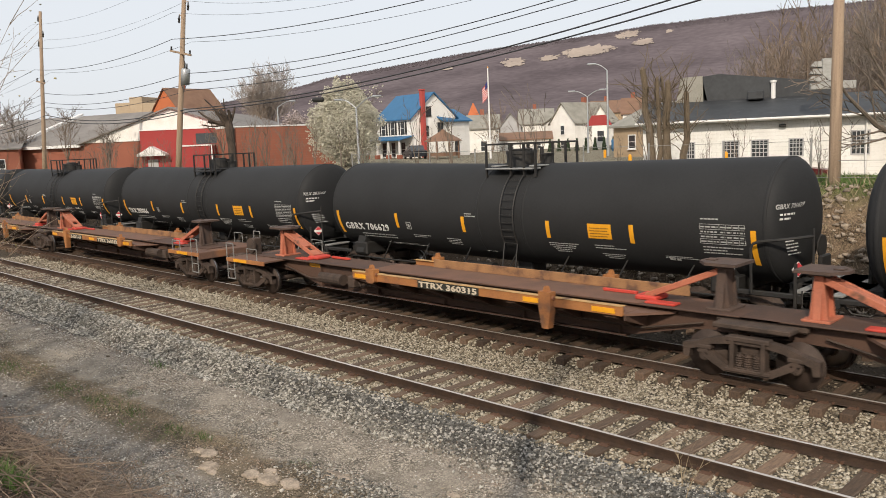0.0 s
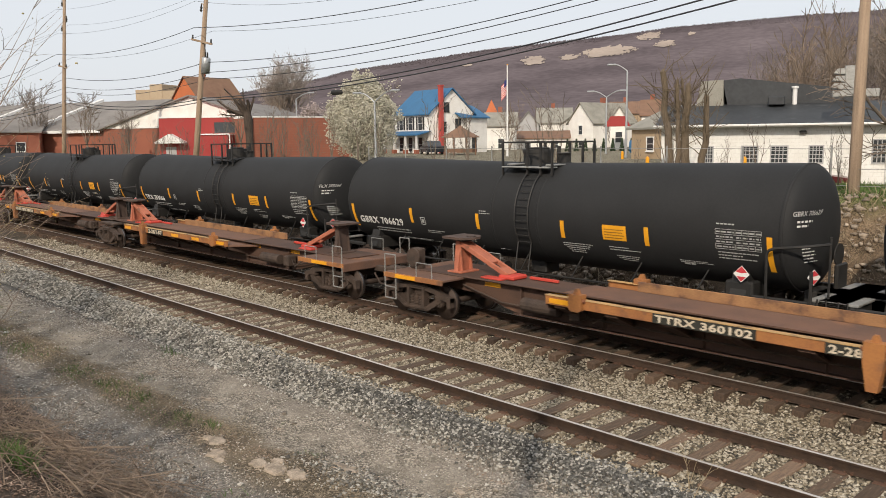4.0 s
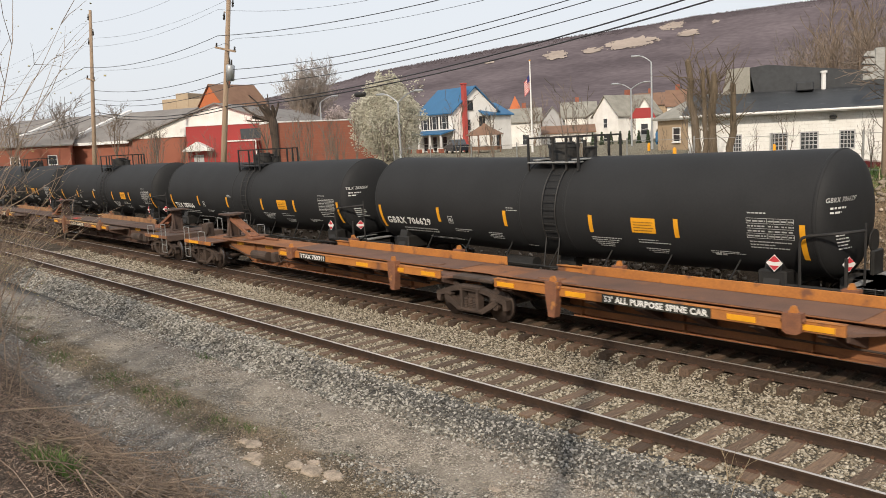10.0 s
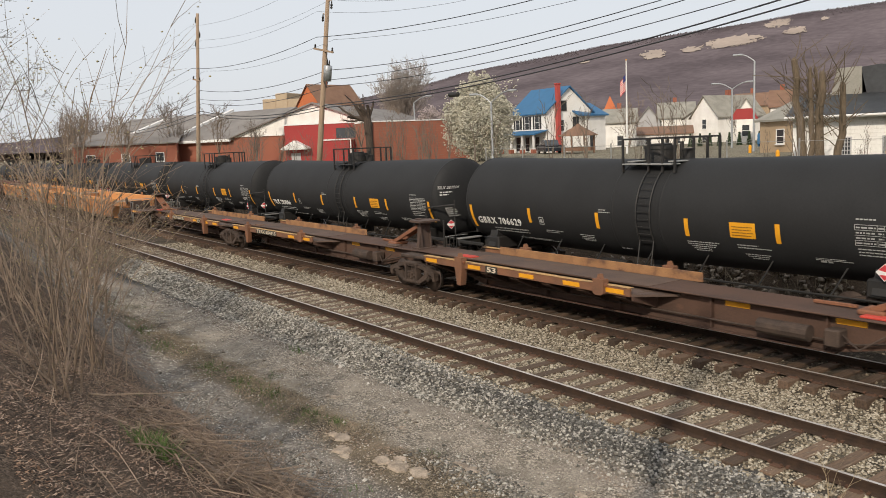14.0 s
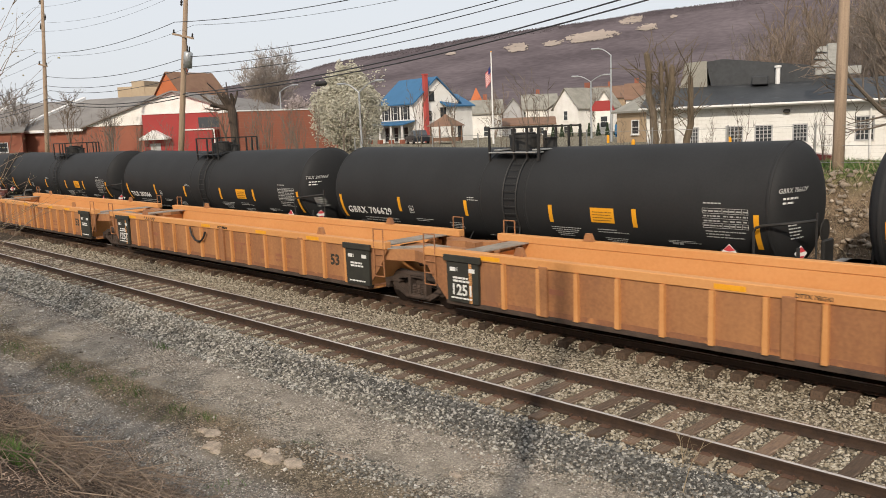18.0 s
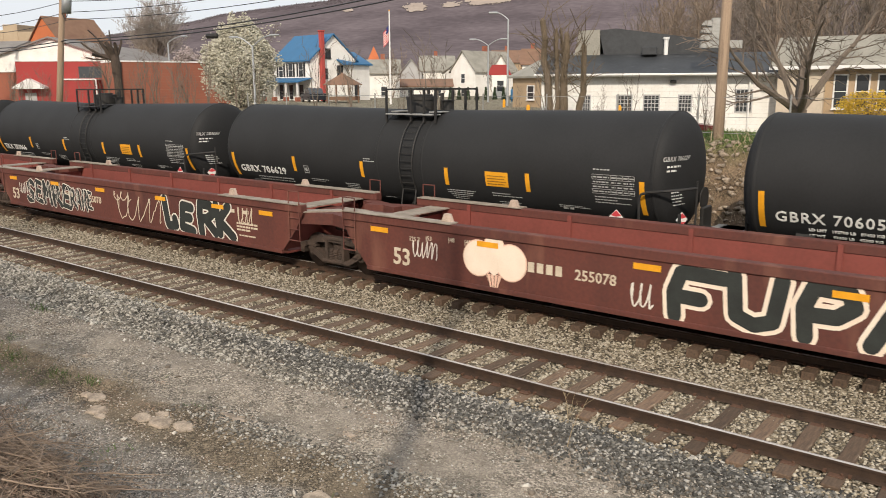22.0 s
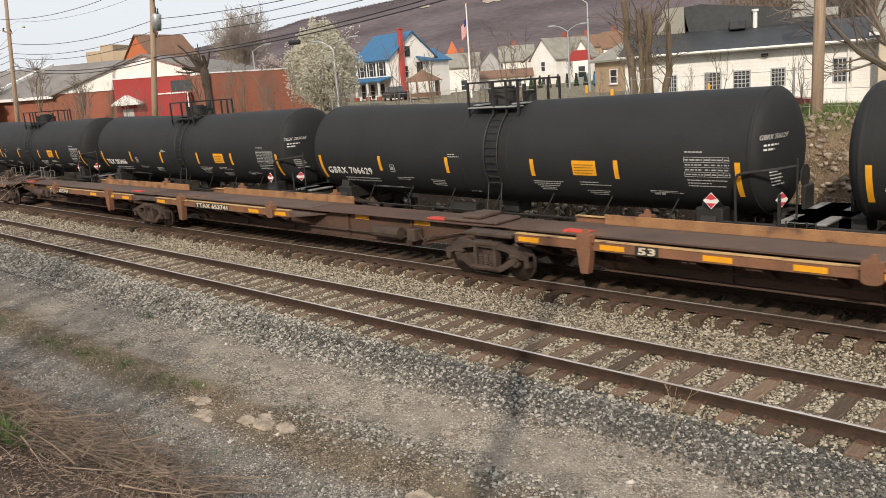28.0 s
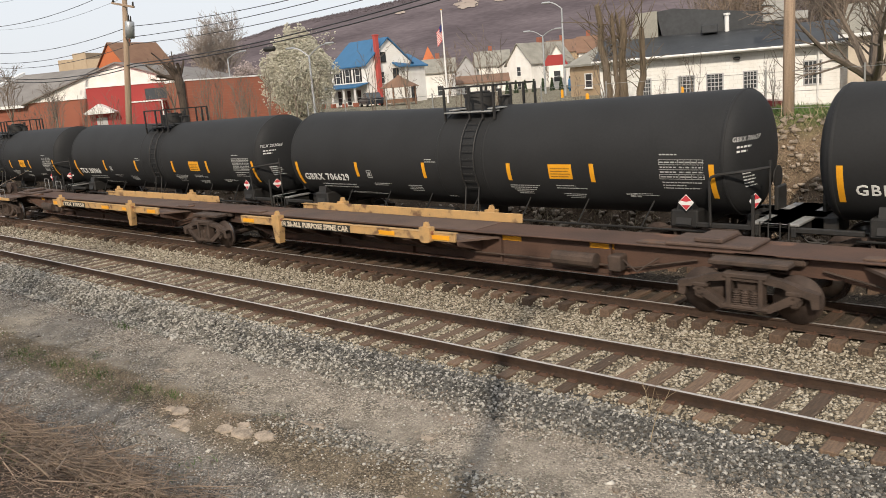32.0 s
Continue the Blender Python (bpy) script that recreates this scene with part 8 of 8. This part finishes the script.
for k in range(24):
    a = k * 0.7
    b.tube((0, 0, 0), (1.1 * math.cos(a) * rr.random(), 0.8 * math.sin(a) * rr.random(), 1.4), 0.02, 0.006, 4)
part("stem", b, BARK, yb)
for k in range(14):      # clipped evergreens along the street
    az = 29.5 + 0.62 * k
    d = 96
    cn = np.array([(0.28 * (1 - u) * math.cos(v), 0.28 * (1 - u) * math.sin(v), 1.5 * u) for u in np.linspace(0.03, 1, 14) for v in np.linspace(0, 6, 8)])
    ev = thing("evergreen", "small clipped evergreen along the street", "evergreen", "row of evergreens", pose(-d * math.sin(radians(az)), -10.57 + d * math.cos(radians(az)), 2.9))
    part("foliage", lumps("foliage", cn, np.full(len(cn), 0.12), DARKP, k), None, ev)

# ---- far bank: rocks, dead stalks, fence ----
PTS, SZ = scatter(9000, (-40, 10, 10.7, 14.6), (0.03, 0.17), 31, lambda x, y, c: (x > -18) | (c > 0.7), 0.25)
part("bank_rubble", lumps("bank_rubble", PTS, SZ, PALE, 7), None, None, "tan rocks and clods strewn on the bank", kind="stuff")["category"] = "rocks"


def blades(name, points, length, width, mat, seed, lean=0.5, flat=0.0):
    """Grass, stalks or dead twigs as one mesh of narrow bent strips."""
    g = np.random.default_rng(seed)
    p = np.asarray(points, float)
    n = len(p)
    a, ln = g.uniform(0, 6.283, n), g.uniform(*length, n)
    tilt = g.normal(0, lean, (n, 2))
    up = np.stack([tilt[:, 0], tilt[:, 1], np.full(n, 1.0 - flat)], 1)
    up /= np.linalg.norm(up, axis=1)[:, None]
    side = np.stack([np.cos(a), np.sin(a), 0 * a], 1) * (g.uniform(0.5, 1, n) * width)[:, None]
    mid = p + up * (ln * 0.55)[:, None]
    bend = np.stack([tilt[:, 0], tilt[:, 1], -0.15 * np.ones(n)], 1) * (ln * 0.35)[:, None]
    tip = p + up * ln[:, None] + bend
    v = np.stack([p - side, p + side, mid - side * 0.8, mid + side * 0.8, tip], 1).reshape(-1, 3)
    f = np.array([(0, 1, 3), (0, 3, 2), (2, 3, 4)])
    return raw_mesh(name, v, (f[None] + 5 * np.arange(n)[:, None, None]).reshape(-1, 3), mat)


def spots(n, box, seed, keep=lambda x, y: True):
    g = np.random.default_rng(seed)
    out = []
    for a, b2 in g.random((n, 2)):
        x, y = box[0] + (box[1] - box[0]) * a, box[2] + (box[3] - box[2]) * b2
        if keep(x, y):
            out.append((x, y, ground_z(x, y)))
    return out


def stuff(name, me, label, category):
    part(name, me, None, None, label, kind="stuff")["category"] = category


stuff("bank_stalks", blades("bank_stalks", spots(5200, (-16, 8, 11.2, 14.6), 41), (0.15, 0.8), 0.012, STRAW, 42, 0.7), "dead stalks and brush on the bank", "brush")
stuff("bank_grass", blades("bank_grass", spots(16000, (-17, 8, 14.0, 18.5), 43), (0.08, 0.28), 0.014, GRASSB, 44, 0.5), "green grass along the top of the bank", "grass")
fence = thing("chain_fence", "thin wire fence along the top of the bank", "fence")
for k in range(16):
    x = -32 + 2.8 * k
    part("post", Build().tube((x, 14.9, 2.7), (x, 14.9, 4.4), 0.03, n=6), GREYMETAL, fence)
for z in (3.2, 3.7, 4.3):
    part("rail_wire", Build().tube((-32, 14.9, z), (10, 14.9, z), 0.008, n=4), GREYMETAL, fence)


# ---- near side: brush, shrubs, leaves, pale stones ----
def bank_only(x, y):
    return y < foot(x) + 0.25 * noise.noise((x * 1.5, 0, 9))


stuff("fallen_leaves", blades("fallen_leaves", spots(95000, (-24, 1.6, -9.9, -4.9), 51, lambda x, y: (bank_only(x, y) or noise.noise((x, y, 3)) > 0.5) and x < 0.2 + 1.4 * noise.noise((x * 3.0, y * 3.0, 21))), (0.02, 0.05), 0.015, LEAFL, 52, 1.6, 0.8), "brown fallen leaves on the near bank", "leaves")
stuff("dead_brush", blades("dead_brush", spots(3600, (-34, 2, -9.6, -4.9), 53, bank_only), (0.10, 0.5), 0.003, TWIG, 54, 1.1, 0.5), "fine dead stalks standing on the near bank", "brush")
stuff("dead_grass", blades("dead_grass", spots(9000, (-30, -11.5, -4.3, -2.9), 55, lambda x, y: noise.noise((x * 0.7, y * 1.5, 5)) > 0.1), (0.02, 0.08), 0.005, STRAW, 56, 1.2, 0.5), "tan dead grass on the strip between wheel ruts", "grass")
def litter_spot(x, y):
    u = y + 0.035 * (-x - 10.0)
    if -4.35 < u < -3.25 and x < -11.0:
        return noise.noise((x * 0.8, y * 1.6, 15)) > -0.12
    if -1.35 < u < -0.95:
        return noise.noise((x * 0.9, y * 2.0, 16)) > 0.08
    return noise.noise((x * 0.8, y * 1.6, 15)) > 0.5


stuff("litter_patches", blades("litter_patches", spots(46000, (-28, 0, -4.6, -0.9), 59, litter_spot), (0.02, 0.06), 0.009, LEAFL, 60, 1.8, 0.9), "brown needles and leaf scraps in the gravel", "leaves")
stuff("grass_tufts", blades("grass_tufts", spots(16000, (-30, -4, -7.4, -2.6), 57, lambda x, y: noise.noise((x * 0.9, y * 1.1, 8)) > (0.25 if -4.5 < y < -3.5 and x < -13 else 0.55)), (0.03, 0.12), 0.006, GRASSB, 58, 0.6), "green grass tufts on the dirt and the near bank", "grass")
g = np.random.default_rng(76)
CLUMPS = [(-19.2, -4.2, 0.5), (-17.6, -4.05, 0.35), (-16.2, -3.9, 0.3), (-14.4, -3.85, 0.25), (-13.6, -3.7, 0.2), (-19.5, -1.74, 0.3), (-22.5, -4.4, 0.5), (-25.0, -4.3, 0.5)]
GREEN = [(x, y, ground_z(x, y)) for cx, cy, r in CLUMPS for x, y in g.normal(0, 1, (int(300 * r), 2)) * (r * 0.8, r * 0.35) + (cx, cy)]
stuff("green_clumps", blades("green_clumps", GREEN, (0.05, 0.16), 0.007, GRASSB, 79, 0.5), "low green grass clumps between the wheel ruts", "grass")
DRY = [(x, y, ground_z(x, y)) for cx, cy, r in [(-15.6, -3.75, 0.9), (-14.0, -3.65, 0.7), (-17.5, -3.9, 1.0), (-20.5, -4.0, 1.2), (-12.9, -3.45, 0.4), (-23.5, -4.0, 1.4)] for x, y in g.normal(0, 1, (int(520 * r), 2)) * (r * 0.7, 0.2) + (cx, cy)]
stuff("straw_mat", blades("straw_mat", DRY, (0.05, 0.16), 0.005, STRAW, 81, 1.0, 0.5), "matted tan dead grass between the wheel ruts", "grass")
g = np.random.default_rng(77)
TUFT = [(x, y, ground_z(x, y)) for x, y in g.normal(0, 1, (420, 2)) * (0.2, 0.12) + (-9.9, -8.02)]
stuff("green_tuft", blades("green_tuft", TUFT, (0.12, 0.34), 0.006, GRASSB, 78, 0.45), "bright green tuft of grass on the bank", "grass")


def arc(b, p, way, length, r, q, n=7, droop=0.12, wob=0.14):
    """One long cane in n bent pieces that bows over under its weight; gives its points."""
    pts, d = [Vector(p)], Vector(way).normalized()
    for k in range(n):
        d = (d + Vector((q.uniform(-wob, wob), q.uniform(-wob, wob), q.uniform(-wob, wob) - droop * k / n))).normalized()
        pts.append(pts[-1] + d * (length / n))
    b.sweep(pts, [r * (1 - 0.75 * k / n) for k in range(n + 1)], 5, False)
    return pts


# heap of cut brush sliding down to the dirt strip
q = random.Random(71)
canes = Build()
for k in range(420):
    x, y = q.gauss(-10.6, 1.5), q.gauss(-6.7, 0.75)
    if y > foot(x) + 0.25 or y < -8.6:
        continue
    p = Vector((x, y, ground_z(x, y) + q.uniform(0.02, 0.22)))
    a = q.uniform(-0.9, 2.6) if q.random() < 0.7 else q.uniform(0, 6.283)
    pts = arc(canes, p, (math.cos(a), math.sin(a) * 0.8, -0.55 * math.sin(a) + q.uniform(-0.1, 0.35)), q.uniform(0.4, 1.5), q.uniform(0.005, 0.014), q, 5, 0.0, 0.14)
    for j in range(3):
        arc(canes, pts[q.randint(1, 5)], (q.uniform(-1, 1), q.uniform(-1, 1), q.uniform(-0.2, 0.8)), q.uniform(0.12, 0.5), 0.004, q, 3)
for k in range(420):
    x, y = q.uniform(-24, -3), q.uniform(-9.6, -5.5)
    if y > foot(x):
        continue
    p = Vector((x, y, ground_z(x, y) + 0.02))
    a = q.uniform(0, 6.283)
    arc(canes, p, (math.cos(a), math.sin(a), q.uniform(-0.1, 1.4)), q.uniform(0.2, 0.9), q.uniform(0.003, 0.008), q, 4, 0.2, 0.25)
part("dead_canes", canes, DEADW, None, "heap of thin dead branches lying on the near bank", kind="stuff")["category"] = "brush"
for x, y, a, ln, r in ((-10.6, -7.6, 35, 1.5, 0.026), (-11.2, -7.3, 20, 1.2, 0.018), (-12.4, -7.6, 8, 1.9, 0.014), (-12.0, -7.5, -4, 1.6, 0.012), (-10.3, -7.1, 50, 1.7, 0.012)):
    b = Build()
    arc(b, (0, 0, 0.05), (math.cos(radians(a)), math.sin(radians(a)), -0.62 * math.sin(radians(a)) + 0.03), ln, r, random.Random(int(ln * 100)), 6, 0.0, 0.1)
    br = thing("dead_branch", "pale dead branch lying on the near bank", "branch", "dead branches", pose(x, y, ground_z(x, y)))
    part("branch", b, TWIG, br)


def shrub(seed, x, y, z, h, wide, n, label, mat=TWIG, buds=None, r=0.02, droop=0.12):
    """A leafless shrub of many long canes that bow outwards, with side twigs and small buds if given."""
    q = random.Random(seed)
    c = thing("shrub", label, "shrub", "", pose(x, y, z))
    fine, tips = Build(), []
    for k in range(n):
        a = q.uniform(0, 6.283)
        d = Vector((math.cos(a) * wide * q.uniform(0.3, 1), math.sin(a) * wide * q.uniform(0.3, 1), 1))
        stem = Build()
        pts = arc(stem, (q.uniform(-0.3, 0.3), q.uniform(-0.3, 0.3), -0.2), d, h * q.uniform(0.6, 1.15), r * q.uniform(0.45, 1), q, 7, droop, 0.17)
        part("stem", stem, mat, c)
        for j in range(q.randint(4, 8)):
            i = q.randint(2, 6)
            a2 = q.uniform(0, 6.283)
            p2 = arc(fine, pts[i].lerp(pts[i + 1], q.random()), (pts[i + 1] - pts[i]).normalized() + Vector((math.cos(a2), math.sin(a2), q.uniform(-0.1, 0.6))) * 0.7, h * q.uniform(0.14, 0.36), r * 0.36, q, 4, 0.05, 0.18)
            tips += p2[1:]
            for i2 in range(q.randint(0, 2)):
                a3 = q.uniform(0, 6.283)
                p3 = arc(fine, p2[q.randint(1, 3)], (math.cos(a3), math.sin(a3), q.uniform(-0.1, 0.9)), h * q.uniform(0.05, 0.14), r * 0.24, q, 2)
                tips.append(p3[-1])
    part("twig", fine, mat, c, "fine side twigs", kind="stuff")
    if buds:
        g = np.random.default_rng(seed)
        cc = np.array([tuple(t) for t in tips if t.z > h * 0.3])
        cc += g.normal(0, h * 0.008, cc.shape)
        part("bud", lumps("bud", cc, g.uniform(0.008, 0.022, len(cc)), buds, seed), None, c, "small pale buds", kind="stuff")
    return c


BUD = material("olive_bud", (0.34, 0.30, 0.13), 0.8, dark=(0.25, 0.19, 0.10), scale=5, island=0.4, bump=0.0)
SHRUBS = ((-11.6, -8.95, 4.6, 0.6, 7, None), (-13.0, -8.6, 5.6, 0.5, 9, BUD), (-16.2, -7.6, 4.6, 0.65, 10, BUD), (-14.8, -8.2, 6.0, 0.5, 9, BUD), (-17.2, -6.9, 3.2, 0.8, 9, BUD), (-18.4, -7.6, 5.2, 0.5, 11, BUD), (-22.0, -6.6, 4.4, 0.6, 14, BUD), (-20.5, -8.0, 5.8, 0.5, 11, BUD), (-25.0, -5.5, 4.2, 0.6, 18, BUD), (-28.5, -4.7, 4.0, 0.6, 18, BUD), (-32.0, -4.2, 3.6, 0.6, 16, None), (-36.0, -4.4, 4.2, 0.5, 14, BUD), (-41.0, -4.2, 4.6, 0.5, 14, None), (-48.0, -4.4, 5.4, 0.5, 12, None), (-56.0, -4.4, 6.0, 0.5, 12, None))
for k, (x, y, h, w, n, bud) in enumerate(SHRUBS):
    shrub(100 + k, x, y, ground_z(x, y), h, w, n, "leafless tan shrub with pale buds on the near bank" if bud else "leafless tan shrub of long bowed canes", TWIG if x > -17 else DEADW, bud, 0.017)
plant_tree(51, 8.0, 0.6, 0.10, 0.3, BARK, "slender tree coming into white blossom on the near bank", -24.0, -9.2, 1.5, "blossoming_tree", crown=BLOSSOM, crown_size=(0.015, 0.045), crown_n=2, shape=(6, 8, 5, 3), rmin=0.006)
for k, (x, y, h) in enumerate(((-12.82, -5.6, 0.75), (-21.9, -1.77, 0.9), (-19.4, -1.12, 0.8), (-5.33, -0.72, 0.85), (-9.4, -4.9, 0.25))):
    shrub(200 + k, x, y, ground_z(x, y), h * 1.1, 0.25 if k != 3 else 0.12, 5 if k == 0 else 3, "small upright leafless weed in the gravel", STRAW if k == 3 else BARK, None, 0.009, 0.0)

# flat pale stones, broken and sunk into the dirt
SLABS = ((-12.83, -3.97, 0.30), (-12.35, -4.25, 0.30), (-11.4, -3.98, 0.27), (-11.0, -3.92, 0.36), (-10.55, -3.8, 0.30), (-10.35, -3.08, 0.2), (-10.05, -3.12, 0.22), (-15.2, -2.9, 0.13), (-7.2, -4.05, 0.36), (-8.3, -2.35, 0.15), (-18.0, -2.9, 0.14))
for k, (x, y, r) in enumerate(SLABS):
    q = random.Random(300 + k)
    st_ = thing("pale_stone", "flat broken pale stone sunk in the dirt", "stone", "pale stones in the dirt")
    for j in range(3 if r > 0.25 else 1):
        cx, cy, rs = (x, y, r * 0.95) if j == 0 else (x + q.uniform(-0.9, 0.9) * r, y + q.uniform(-0.5, 0.5) * r, r * q.uniform(0.3, 0.55))
        n, turn, high = 18, q.uniform(0, 6), q.uniform(0.015, 0.04)
        reach = [rs * (0.75 + 0.35 * noise.noise((3 * math.cos(a * 6.2832 / n), 3 * math.sin(a * 6.2832 / n), k + 9.0 * j)) + 0.22 * noise.noise((9 * math.cos(a * 6.2832 / n), 9 * math.sin(a * 6.2832 / n), k))) for a in range(n)]
        v, f = [], []
        for level, (u, dz) in enumerate(((1.0, -0.05), (0.97, 0.35), (0.85, 0.9), (0.5, 1.0))):
            for a in range(n):
                px_, py_ = cx + u * reach[a] * math.cos(turn + a * 6.2832 / n), cy + 0.62 * u * reach[a] * math.sin(turn + a * 6.2832 / n)
                v.append((px_, py_, ground_z(px_, py_) + (dz * high if dz > 0 else -0.05) + (0.35 * high * noise.noise((px_ * 9, py_ * 9, 2)) if level > 1 else 0)))
        for level in range(3):
            f += [(level * n + a, level * n + (a + 1) % n, (level + 1) * n + (a + 1) % n, (level + 1) * n + a) for a in range(n)]
        v.append((cx, cy, ground_z(cx, cy) + high))
        f += [(3 * n + a, 3 * n + (a + 1) % n, 4 * n) for a in range(n)]
        part("shard", Build().add(v, f), PALE, st_)
PTS, SZ = [], []
q = random.Random(12)
for x, y, r in SLABS:
    for _ in range(60):
        px_, py_ = q.gauss(x, r * 1.1), q.gauss(y, r * 0.8)
        PTS.append((px_, py_, ground_z(px_, py_) + 0.004))
        SZ.append(q.uniform(0.008, 0.035))
part("stone_chips", lumps("stone_chips", PTS, SZ, PALE, 9, flat=0.5), None, None, "pale chips of broken stone in the dirt", kind="stuff")["category"] = "stones"


def motions():
    """The train rolls by at an even pace, its wheels turning with it."""
    for car, s in UNITS:
        walk(car, [(t, pose(s + SPEED * (t - 20.0), MIDDLE, 0)) for t in (0, 8, 16, 24, 32)])
    turn = math.degrees(SPEED / 0.425)
    first = WHEELSETS[0]
    walk(first, [(k / 30, pose(0, 0, 0.425, 0, turn * k / 30, 0)) for k in range(961)])
    for w in WHEELSETS[1:]:      # all wheels turn alike
        w.rotation_mode = "QUATERNION"
        keys = w.animation_data_create()
        keys.action = first.animation_data.action
        keys.action_slot = first.animation_data.action_slot


motions()
